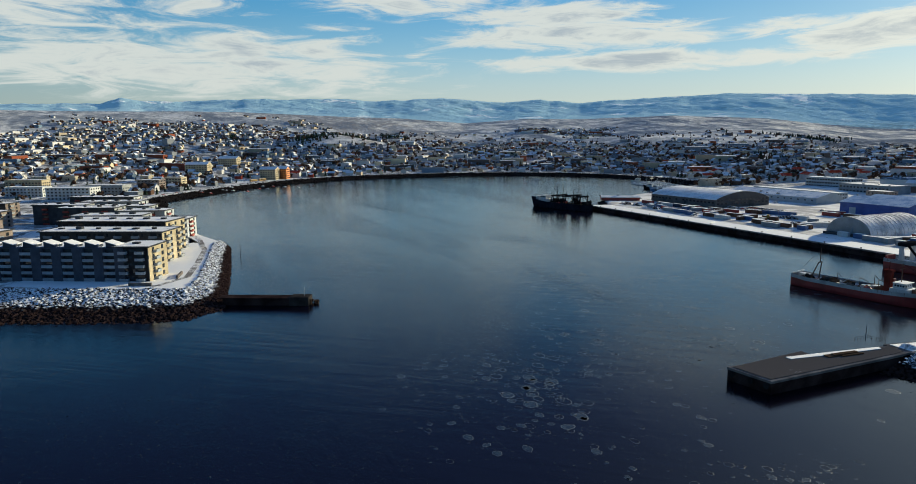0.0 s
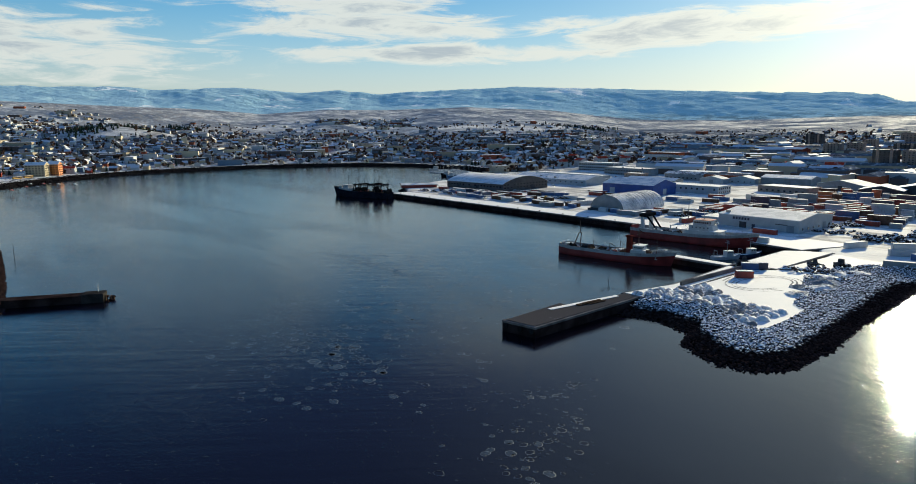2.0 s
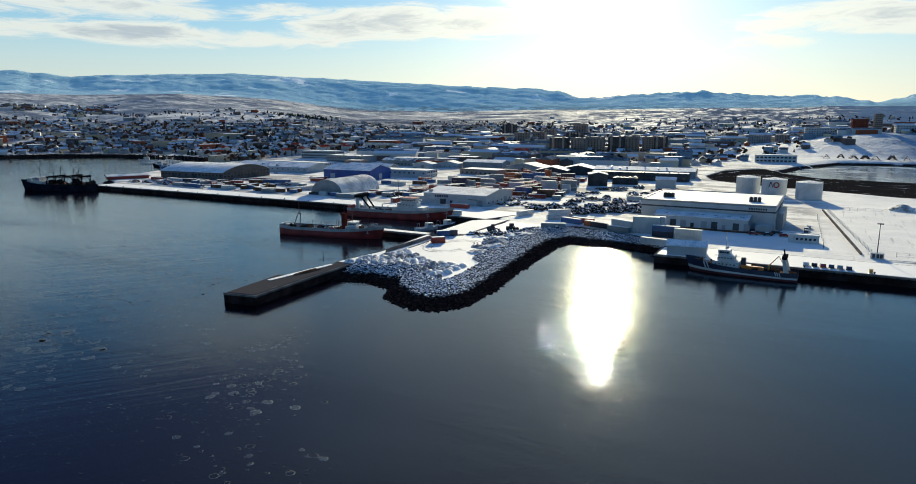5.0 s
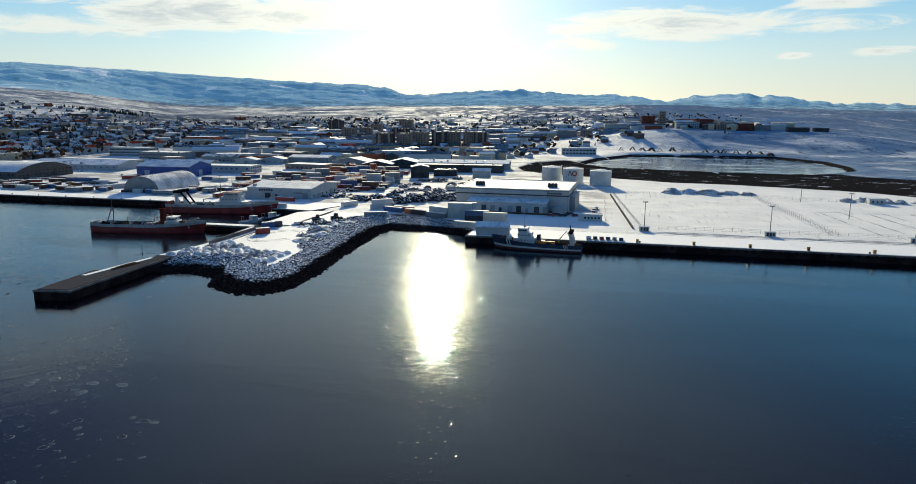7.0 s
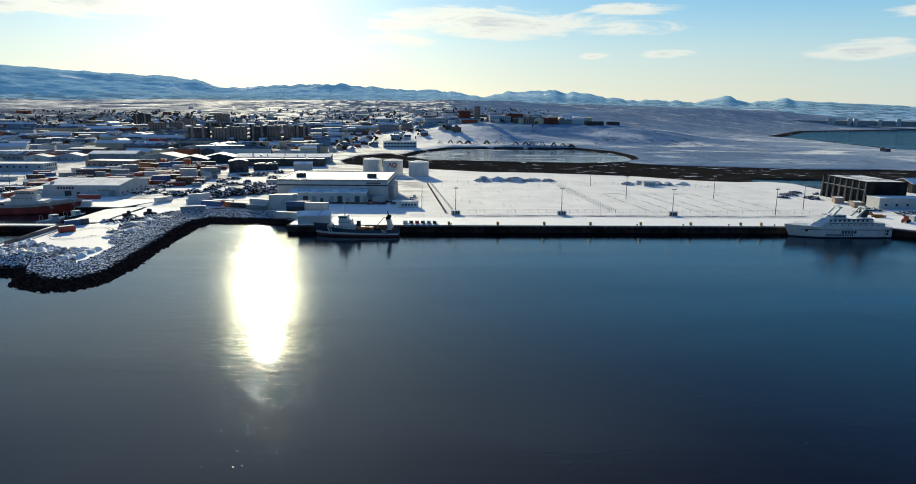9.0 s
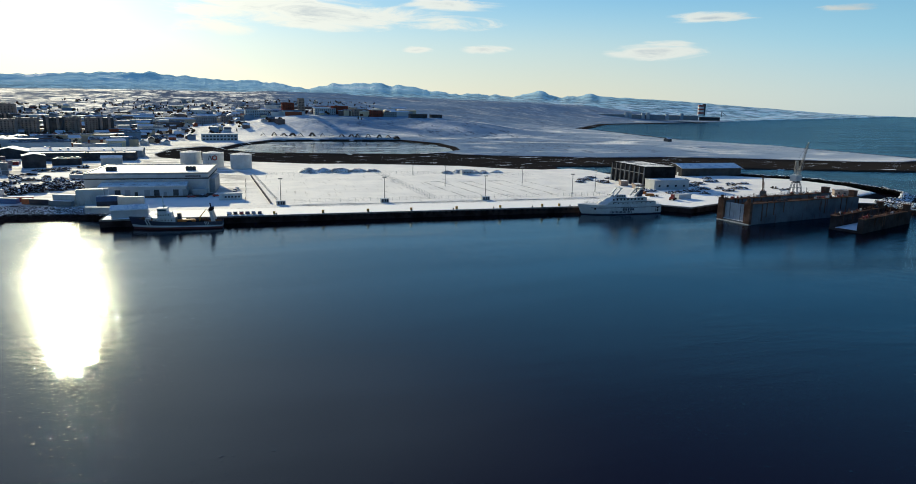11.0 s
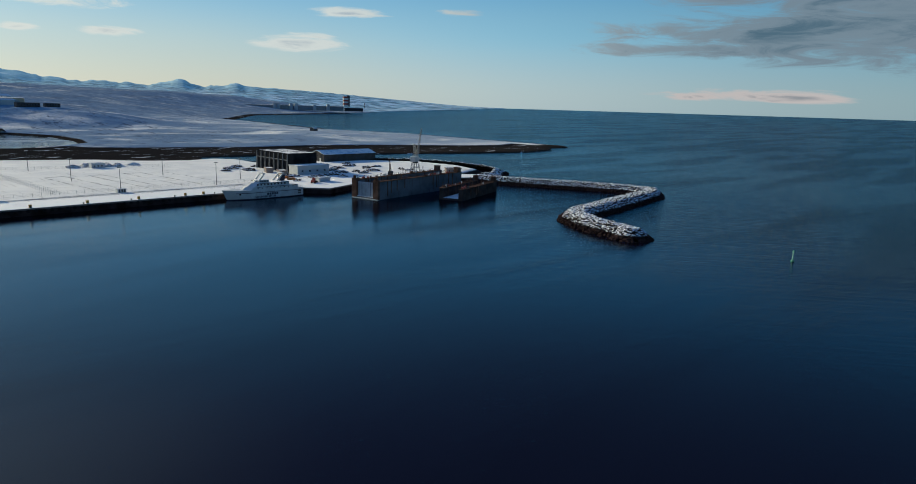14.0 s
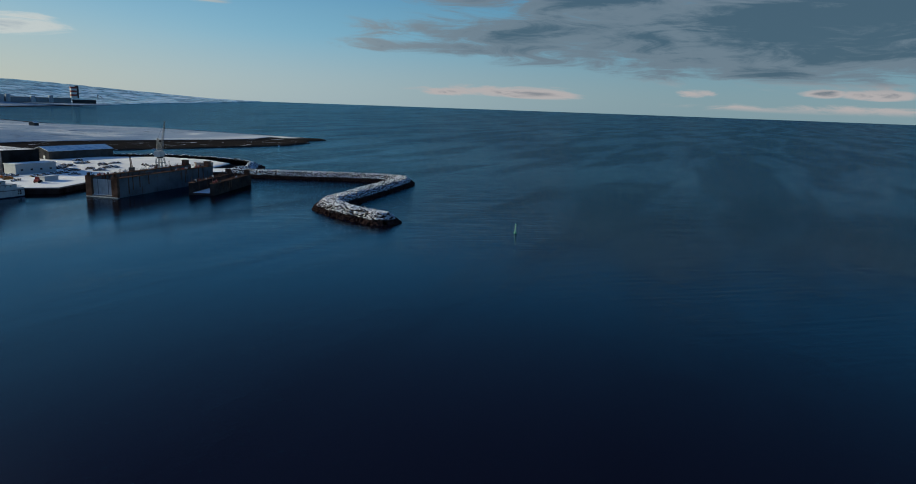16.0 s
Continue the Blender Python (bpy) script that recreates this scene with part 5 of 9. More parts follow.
def blue_ship(m):
    L, B = 43.0, 9.8
    ship = thing("research_ship", m, "navy and white working ship with diagonal bow stripes", "ship")
    top = lambda s: 3.6 + 2.8 * max(0, s - 0.45) ** 2 * 3.2
    b1, b2 = lambda s: 0.9 + 0.3 * s, lambda s: 1.7 + 0.6 * max(0, s - 0.4) * 2
    part("hull", hull_part(L, B, lambda s: -1.5, b1, rows=3), paint("boot_topping", (0.10, 0.018, 0.02), 0.5, wear=0.3), ship, "dark red lower hull")
    part("white_strake", hull_part(L, B + 0.04, b1, b2, rows=1), WHITE, ship, "white stripe along the hull")
    part("upper_hull", hull_part(L, B, b2, top, rows=3), NAVY, ship, "navy upper hull")
    for x in (12.2, 13.4):
        s = Mesh().along([(x, 1.6), (x + 0.5, 1.6), (x + 1.9, 5.0), (x + 1.4, 5.0)], 4.62, 4.72)
        part("bow_stripe", s, WHITE, ship, "white diagonal stripe")
    for x in (-15.4, -14.6, -13.8):
        part("stern_stripe", Mesh().along([(x, 2.0), (x + 0.35, 2.0), (x + 0.9, 3.6), (x + 0.55, 3.6)], 4.85, 4.95), WHITE, ship, "white diagonal stripe")
    part("deck", deck_sheet(L, B, top, 1.0), paint("brown_deck", (0.30, 0.17, 0.08), 0.8), ship)
    wh = Mesh()
    house_block(wh, 1, 12, 8.2, 3.0, 5.8, 1.5)
    house_block(wh, 3, 10, 7.0, 5.8, 8.2, 1.2, 0.3)
    house_block(wh, 5, 9.6, 6.0, 8.2, 10.4, 1.0, -0.2)
    house = part("wheelhouse", wh, WHITE, ship, "white stepped wheelhouse")
    panes(house, 5.3, 9.0, 5.95, 9.5, 4, 0.75, 9.7)
    panes(house, 3.6, 9.6, 6.95, 7.2, 5, 0.55)
    panes(house, 2, 11, 8.1, 4.6, 6, 0.5)
    part("snow_cover", Mesh().box(5, 9.6, -3, 3, 10.4, 10.52).box(2.9, 5, -3.4, 3.4, 8.2, 8.3), SNOWY, ship)
    part("mast", mast(Mesh(), 7, 0, 10.4, 17.6, 0.25), WHITE, ship)
    part("radome", Mesh().rock(6.2, 1.6, 11.5, 0.8, 0.8, 0.8, random.Random(2), 9), WHITE, ship, smooth=True)
    f = Mesh().along([(-1.6, 3.0), (0.6, 3.0), (0.4, 7.6), (-1.2, 7.6)], -1.2, 1.2)
    part("funnel", f, NAVY, ship, "navy funnel")
    for y in (-3.6, 3.6):
        part("gantry_leg", Mesh().along([(-18.6, 2.4), (-16.4, 2.4), (-15.4, 9.0), (-16.6, 9.0)], y - 0.5, y + 0.5), WHITE, ship, "white raked stern gantry leg")
    part("gantry", Mesh().box(-17.0, -15.2, -4.3, 4.3, 9.0, 10.1).tube((-16, 0, 10), (-15.6, 0, 12.6), 0.3), BLACK, ship, "dark gantry head")
    cr = Mesh().tube((-10.5, 2, 3), (-10.5, 2, 5.6), 0.4).tube((-10.5, 2, 5.5), (-13.8, 0, 9.6), 0.25, 0.15).tube((-13.8, 0, 9.6), (-15.2, -0.5, 7.0), 0.12)
    part("deck_crane", cr, YELPAINT, ship, "yellow deck crane")
    part("deck_boom", Mesh().box(-8.5, 0.2, 1.4, 2.6, 3.4, 4.6), ORANGE, ship, "orange-brown deck boom")
    deck_gear(ship, [("winch", -4, -1.5, 2.8), ("net", -8, -2, 2.8), ("winch", -12, -1.5, 2.7), ("hatch", 15, 0, 4.2), ("net", -19, 1, 2.7), ("net", -6, 2.4, 2.9), ("winch", -14, 2.2, 2.8), ("hatch", -2, -3, 2.9), ("net", -11, 3, 2.8), ("winch", 16.5, 1.5, 4.4)], r)
    for line in ([(12.5, -3.6, 4.6), (19.5, -0.9, 6.0), (19.5, 0.9, 6.0), (12.5, 3.6, 4.6)], [(1, -4.2, 5.8), (12, -4.2, 5.8)]):
        part("railing", railing(Mesh(), line), WHITE, ship)
    return ship


def ferry(m):
    L, B = 51.0, 11.5
    ship = thing("passenger_ferry", m, "white passenger ship with blue stripes and raked twin masts", "ship")
    top = lambda s: 5.4 + 1.6 * max(0, s - 0.6) * 1.6
    part("lower_hull", hull_part(L, B, lambda s: -1.5, lambda s: 0.55, rows=2, full=2.0), NAVY, ship, "navy boot topping")
    part("hull", hull_part(L, B, lambda s: 0.55, top, rows=5, full=2.0, rake=0.5, deck=True), WHITE, ship, "white hull")
    part("blue_stripe", hull_part(L - 0.1, B + 0.06, lambda s: 4.0, lambda s: 4.35, rows=1, full=2.0, rake=0.5), NAVY, ship, "thin blue stripe")
    dark = Mesh()
    for i in range(16):
        dark.along([(-4.6 + i * 0.9, 0.9), (-4.1 + i * 0.9, 0.9), (-3.9 + i * 0.9, 2.1), (-4.4 + i * 0.9, 2.1)], 5.76, 5.82)
    part("hull_louvres", dark, NAVY, ship, "row of dark slanting bars low on the hull")
    for i, (w, h) in enumerate(((1.3, 1.4), (1.2, 1.4), (1.2, 1.4), (1.2, 1.4), (1.3, 1.4))):
        part("name_bar", Mesh().box(-6.2 + i * 1.6, -6.2 + i * 1.6 + w, 5.77, 5.84, 2.3, 2.3 + h), NAVY, ship, "navy painted lettering bar")
    sup = Mesh()
    house_block(sup, -21, 16.5, 10.6, 5.4, 7.6, 3.8, 2.6)
    house_block(sup, -15, 13.0, 9.6, 7.6, 9.8, 3.4, 3.2)
    house_block(sup, -1, 8.6, 8.4, 9.8, 11.6, 2.8, 2.6)
    house = part("superstructure", sup, WHITE, ship, "white stepped decks with a sloping front")
    panes(house, -0.5, 5.4, 8.3, 10.9, 5, 0.8, 7.0)
    panes(house, -13, 8.5, 9.5, 8.9, 9, 1.0)
    panes(house, -19, 9, 10.5, 6.7, 9, 0.55)
    part("blue_band", Mesh().box(-15.1, 6, -4.86, 4.86, 9.5, 9.75).box(-20, 8, -5.36, 5.36, 7.3, 7.55), NAVY, ship, "blue deck band")
    part("snow_cover", Mesh().box(-0.9, 5.6, -3.9, 3.9, 11.6, 11.72).box(-14.9, -1.2, -4.6, 4.6, 9.8, 9.9), SNOWY, ship)
    for x, top_z in ((4.0, 17.4), (-9.5, 17.2)):
        leg = Mesh()
        for y in (-2.6, 2.6):
            leg.along([(x + 1.2, 10.2), (x + 2.8, 10.2), (x - 2.0, top_z - 2.2), (x - 2.8, top_z - 2.2)], y - 0.35, y + 0.35)
        leg.box(x - 3.2, x - 1.4, -3.0, 3.0, top_z - 2.2, top_z - 1.7)
        leg.tube((x - 2.4, 0, top_z - 1.7), (x - 4.2, 0, top_z), 0.18, 0.1)
        part("raked_mast", leg, WHITE, ship, "white raked mast arch")
    f = Mesh().along([(-13.5, 10.2), (-10.2, 10.2), (-11.2, 14.0), (-14.4, 14.0)], -1.6, 1.6)
    part("funnel", f, NAVY, ship, "navy and white funnel")
    for y in (-4.3, 4.3):
        part("lifeboat", Mesh().along([(-19.5, 10.6), (-14.6, 10.6), (-14.2, 11.4), (-15.2, 12.1), (-19.0, 12.1), (-19.8, 11.4)], y - 0.9, y + 0.9), ORANGE, ship, "orange lifeboat")
    port = Mesh().tube((18.9, 4.25, 3.6), (18.9, 4.0, 3.6), 0.6, n=12)
    part("anchor_port", port, BLACK, ship)
    for i, (x, z) in enumerate(((-22.8, 3.4), (-21.2, 3.4), (-22.8, 2.0), (-21.2, 2.0))):
        part("stern_port", Mesh().box(x - 0.5, x + 0.5, 5.0, 5.2, z - 0.5, z + 0.5), BLACK, ship)
    for line in ([(13, -4.4, 6.2), (23.5, -0.8, 6.6), (23.5, 0.8, 6.6), (13, 4.4, 6.2)], [(-25, -4.5, 5.4), (-25, 4.5, 5.4)]):
        part("railing", railing(Mesh(), line), WHITE, ship)
    return ship


def workboat(m, hull_mat, label):
    L, B = 13.0, 4.2
    boat = thing("work_boat", m, label, "boat", "small craft in the basin")
    top = lambda s: 1.5 + 1.0 * max(0, s - 0.5) ** 2 * 4
    part("hull", hull_part(L, B, lambda s: -0.6, top, rows=3, n=16), hull_mat, boat)
    part("deck", deck_sheet(L, B, top, 0.5, n=16), SNOWY, boat)
    wh = house_block(Mesh(), -0.5, 3.6, 3.0, 1.0, 3.8, 0.6, 0.3)
    house = part("wheelhouse", wh, WHITE, boat, "white wheelhouse")
    panes(house, 0, 3, 2.98, 3.1, 3, 0.55)
    part("mast", mast(Mesh(), 0.6, 0, 3.8, 8.6, 0.14), STEEL, boat)
    part("stern_frame", Mesh().tube((-5, -1.4, 1), (-5, -1.2, 4), 0.1).tube((-5, 1.4, 1), (-5, 1.2, 4), 0.1).tube((-5, -1.2, 4), (-5, 1.2, 4), 0.1), STEEL, boat)
    return boat


red_trawler_low(pose(-166.5, 231.6, 0, 0, 0, 9) @ Matrix.Scale(0.97, 4))
tall = red_trawler_tall(pose(-169, 297, 0, 0, 0, 7))
for o in tall.children:
    if o.name.split(".")[0] in ("superstructure", "snow_cover", "red_trim", "mast", "aerial_mast", "radome"):
        o.location.x -= 8.0
dark_trawler(pose(-492, 292.5, 0, 0, 0, 197) @ Matrix.Scale(1.14, 4))
blue_ship(pose(21.5, 237.8, 0, 0, 0, 177) @ Matrix.Scale(0.87, 4))
ferry(pose(244.5, 238.3, 0, 0, 0, 180) @ Matrix.Scale(0.9, 4))
workboat(pose(-133, 268, 0, 0, 0, 60), WHITE, "small white work boat with a tall mast, snow on deck")
workboat(pose(-129, 281, 0, 0, 0, 70), NAVY, "small dark work boat with a white wheelhouse")

# ---- floating docks and the crane ----
def floating_dock(m, L, W, H, wall, gate, label, steel=DOCKSTEEL):
    dock = thing("floating_dock", m, label, "floating dock")
    part("pontoon", Mesh().box(-L / 2, L / 2, -W / 2, W / 2, -1.5, 1.2), steel, dock)
    part("deck_snow", Mesh().box(-L / 2 + 0.3, L / 2 - 0.3, -W / 2 + wall + 0.1, W / 2 - wall - 0.1, 1.2, 1.32), SNOWY, dock)
    rr = random.Random(int(L))
    for y in (-W / 2 + wall / 2, W / 2 - wall / 2):
        w = part("wing_wall", Mesh().box(-L / 2 + 0.5, L / 2, y - wall / 2, y + wall / 2, 1.2, H), steel, dock, "rust-streaked steel wing wall")
        for i in range(int(L / 9)):
            x = -L / 2 + 4 + i * 9 + rr.uniform(-0.6, 0.6)
            for side in (-1, 1):
                part("plate_seam", Mesh().box(x - 0.07, x + 0.07, y + side * wall / 2 - 0.06, y + side * wall / 2 + 0.06, 0.6, H - 0.2), steel, w)
        for k in range(int(L / 11)):
            x, z0 = -L / 2 + 2 + rr.random() * (L - 4), rr.uniform(1.5, H * 0.6)
            part("rub_rail", Mesh().box(x - 0.25, x + 0.25, y - wall / 2 - 0.28, y - wall / 2, z0, H), RUST, w, "rusty upright fender")
        part("walkway", Mesh().box(-L / 2 + 0.3, L / 2, y - wall / 2 - 0.3, y + wall / 2 + 0.3, H, H + 0.25), RUST, w)
        for side in (-1, 1):
            rails = railing(Mesh(), [(-L / 2 + 1, y + side * wall / 2, H + 0.25), (L / 2 - 1, y + side * wall / 2, H + 0.25)], 1.1, 3.0)
            part("railing", rails, RUST, w)
        for i in range(int(L / 3.2)):
            x, g = -L / 2 + 2 + rr.random() * (L - 4), Mesh()
            s = rr.uniform(0.4, 1.1)
            if rr.random() < 0.35:
                g.tube((x, y, H + 0.25), (x, y, H + 0.25 + s * 1.2), s * 0.5, n=8)
            else:
                g.box(x - s, x + s * 0.7, y - s * 0.5, y + s * 0.6, H + 0.25, H + 0.25 + s)
                g.tube((x, y, H + s), (x + s * 0.6, y, H + s + rr.uniform(0.4, 1.6)), 0.12, n=5)
            part("deck_gear", g, rr.choice([RUST, RUST, DKGREY, WHITE, REDP]), w)
        for k in range(4):
            x, hh = -L / 2 + 1.5 + k * L / 4 + rr.uniform(0, 3), rr.uniform(2.0, 4.2)
            part("deck_mast", Mesh().tube((x, y, H), (x, y, H + hh), 0.16, 0.1, 6).box(x - 0.7, x + 0.7, y - 0.1, y + 0.1, H + hh * 0.8, H + hh * 0.8 + 0.2), RUST, w)
        tower = Mesh().box(L / 2 - 5, L / 2 - 2, y - wall / 2, y + wall / 2, H + 0.25, H + 3.2)
        tower.box(L / 2 - 5.2, L / 2 - 1.8, y - wall / 2 - 0.2, y + wall / 2 + 0.2, H + 3.2, H + 3.4)
        part("control_cabin", tower, RUST, w, "small rusty control cabin")
    if gate:
        part("end_gate", Mesh().box(-L / 2 + 1.2, -L / 2 + 1.8, -W / 2 + wall, W / 2 - wall, 0.6, H - 0.8), paint("pale_gate_steel", (0.42, 0.44, 0.46), 0.6, wear=0.2, rust=0.5), dock, "pale grey end gate")
        for y in (-W / 2 + wall / 2, W / 2 - wall / 2):
            part("corner_post", Mesh().box(-L / 2 - 0.2, -L / 2 + 1.6, y - wall / 2 - 0.25, y + wall / 2 + 0.25, 0.2, H + 1.0).box(-L / 2 - 0.3, -L / 2 + 1.0, y - 0.5, y + 0.5, H + 1.0, H + 2.6), RUST, dock, "rusty corner post beside the gate")
        for y in (-W / 6, W / 6):
            part("gate_rib", Mesh().box(-L / 2 + 1.05, -L / 2 + 1.2, y - 0.12, y + 0.12, 0.6, H - 0.8), DOCKSTEEL, dock)
        part("sill", Mesh().box(-L / 2 - 0.3, -L / 2 + 1.4, -W / 2 - 0.2, W / 2 + 0.2, -0.5, 0.45), WHITE, dock, "pale sill at the water")
        cargo = Mesh()
        for i in range(70):
            x, y, s = rr.uniform(-L / 2 + 5, L / 2 - 4), rr.uniform(-W / 2 + wall + 1, W / 2 - wall - 1), rr.uniform(0.5, 1.8)
            z = H - 2.2 + rr.uniform(-0.5, 1.0)
            cargo.box(x - s, x + s, y - s * 0.5, y + s * 0.5, 1.3, z, None)
        part("cluttered_hold", cargo, RUST, dock, "rusty clutter filling the hold")
    return dock


floating_dock(pose(330.5, 209, 0, 0, 0, 10.5), 87.0, 19.5, 10.4, 3.2, True, "large rust-streaked floating dock with a pale end gate")
floating_dock(pose(351, 177, 0, 0, 0, 20), 56.0, 15.0, 6.6, 2.6, False, "smaller open floating dock with snow on its deck", paint("dark_rusty_plate", (0.065, 0.052, 0.048), 0.75, wear=0.4, scale=0.4, rust=0.9))


def lattice_beam(mesh, a, b, w0, w1, bays, r=0.12):
    """A four-legged lattice from a to b."""
    a, b = Vector(a), Vector(b)
    q = (b - a).to_track_quat("Z", "Y")
    rows = []
    for i in range(bays + 1):
        f = i / bays
        c, w = a.lerp(b, f), w0 + (w1 - w0) * f
        rows.append([c + q @ Vector((sx * w / 2, sy * w / 2, 0)) for sx, sy in ((-1, -1), (1, -1), (1, 1), (-1, 1))])
    for lo, hi in zip(rows, rows[1:]):
        for k in range(4):
            mesh.tube(lo[k], hi[k], r, n=4)
            mesh.tube(lo[k], hi[(k + 1) % 4], r * 0.6, n=3)
            mesh.tube(hi[k], hi[(k + 1) % 4], r * 0.6, n=3)
    return mesh


def harbour_crane(m, s=1.0):
    crane = thing("harbour_crane", m, "pale grey lattice harbour crane with a slewing cab", "crane")
    legs = Mesh()
    for x, y in ((-3.2, -3.2), (3.2, -3.2), (3.2, 3.2), (-3.2, 3.2)):
        lattice_beam(legs, (x, y, 0), (x * 0.5, y * 0.5, 11), 0.8, 0.6, 6, 0.1)
    for z, w in ((4, 2.8), (8, 2.2), (11, 1.7)):
        for a, b in (((-w, -w), (w, -w)), ((w, -w), (w, w)), ((w, w), (-w, w)), ((-w, w), (-w, -w))):
            legs.tube((*a, z), (*b, z), 0.18, n=5)
    part("portal", legs, STEEL, crane, "four-legged lattice portal")
    part("slew_ring", Mesh().tube((0, 0, 11), (0, 0, 12), 2.0, n=14), DKGREY, crane)
    cab = Mesh().box(-4.2, 2.2, -1.9, 1.9, 12, 15.6).box(2.2, 3.6, -1.2, 0.8, 12.6, 15.2)
    c = part("machinery_house", cab, paint("pale_crane_paint", (0.52, 0.54, 0.55), 0.5, wear=0.2, rust=0.5), crane, "pale machinery house")
    panes(c, 2.4, 3.4, 2.0, 14.2, 1, 0.9)
    tower = lattice_beam(Mesh(), (-1.2, 0, 15.6), (-1.8, 0, 24), 2.0, 0.8, 6, 0.12)
    part("tower", tower, STEEL, crane)
    part("jib", lattice_beam(Mesh(), (1.6, 0, 15.0), (-1.0, -5.0, 35), 1.6, 0.5, 14, 0.1), STEEL, crane, "steep lattice jib")
    ties = Mesh().tube((-1.8, 0, 24), (-0.9, -4.8, 34.6), 0.06, n=3).tube((-1.8, 0, 24), (-4, 0, 15.6), 0.06, n=3)
    part("stay_cable", ties, DKGREY, crane)
    return crane


harbour_crane(pose(364, 242, 3.3, 0, 0, 20))
small = thing("yard_crane", pose(348, 250, 3.3, 0, 0, 40), "small dark lattice crane on a tracked base", "crane")
part("base", Mesh().box(-2.5, 2.5, -2, 2, 0, 1.6).box(-2, 2.4, -1.5, 1.5, 1.6, 5.2), DKGREY, small)
part("jib", lattice_beam(Mesh(), (1, 0, 4.5), (6, 2, 13.5), 1.0, 0.5, 8, 0.09), RUST, small)
part("tower", lattice_beam(Mesh(), (-1, 0, 5.2), (-1.5, 0, 10.5), 1.2, 0.6, 4, 0.09), RUST, small)

# ---- buildings ----
PANE = {}


def pane(w, h, mat=GLASS):
    """Shared mesh of one window: a proud frame of four bars with the glass set back in it. It faces -y."""
    key = (round(w, 2), round(h, 2))
    if key not in PANE:
        PANE[key] = Mesh().box(-w / 2, w / 2, -0.06, 0.02, 0, h).data("window", GLASS)
    return PANE[key]


def facade(parent, x0, x1, y, z0, cols, rows, w, h, step, face=0, skip=0.0, r=rng):
    """Rows of windows on one wall. face: 0 the -y wall, 90 the +x wall, 180 +y, 270 -x; x0 to x1 runs along the wall, y is its distance from the centre."""
    data = pane(w, h)
    for j in range(rows):
        for i in range(cols):
            if r.random() < skip:
                continue
            u = x0 + (x1 - x0) * (i + 0.5) / cols
            part("window", data, None, parent, m=pose(0, 0, 0, 0, 0, face) @ pose(u, -y, z0 + j * step))


def roof_flat(w, d, h, lip=0.5, over=0.25):
    """A parapet round a sunken roof; the snow in it is a mesh of its own."""
    m = Mesh()
    a, b = w / 2 + over, d / 2 + over
    for x0, x1, y0, y1 in ((-a, a, -b, -b + 0.4), (-a, a, b - 0.4, b), (-a, -a + 0.4, -b + 0.4, b - 0.4), (a - 0.4, a, -b + 0.4, b - 0.4)):
        m.box(x0, x1, y0, y1, h - 0.15, h + lip)
    return m, Mesh().box(-a + 0.41, a - 0.41, -b + 0.41, b - 0.41, h - 0.1, h + lip * 0.55)


def roof_gable(w, d, h, rise, along_x=True, over=0.4, thick=0.3):
    m = Mesh()
    span, run = (d, w) if along_x else (w, d)
    s = span / 2 + over
    drop = rise * over / (span / 2)
    prof = [(-s, h - drop), (0, h + rise), (s, h - drop), (s, h - drop + thick), (0, h + rise + thick), (-s, h - drop + thick)]
    turn = pose(0, 0, 0, 0, 0, 90) if along_x else None
    return m.along(prof, -run / 2 - over, run / 2 + over, turn)


def gable_walls(w, d, h, rise, along_x=True):
    span, run = (d, w) if along_x else (w, d)
    prof = [(-span / 2, 0), (span / 2, 0), (span / 2, h), (0, h + rise), (-span / 2, h)]
    return Mesh().along(prof, -run / 2, run / 2, pose(0, 0, 0, 0, 0, 90) if along_x else None)


def roof_arch(w, d, h, rise, along_x=True, n=14, over=0.3, thick=0.3):
    span, run = (d, w) if along_x else (w, d)
    s = span / 2 + over
    low = [(-s + 2 * s * i / n, h + rise * math.sin(math.pi * i / n) ** 0.85) for i in range(n + 1)]
    prof = low + [(x, z + thick) for x, z in reversed(low)]
    turn = pose(0, 0, 0, 0, 0, 90) if along_x else None
    mesh = Mesh().along(prof, -run / 2 - over, run / 2 + over, turn)
    walls = Mesh().along([(-span / 2, 0), (span / 2, 0)] + [(x * (span / 2) / s, z + 0.02) for x, z in reversed(low)], -run / 2, run / 2, turn)
    return mesh, walls


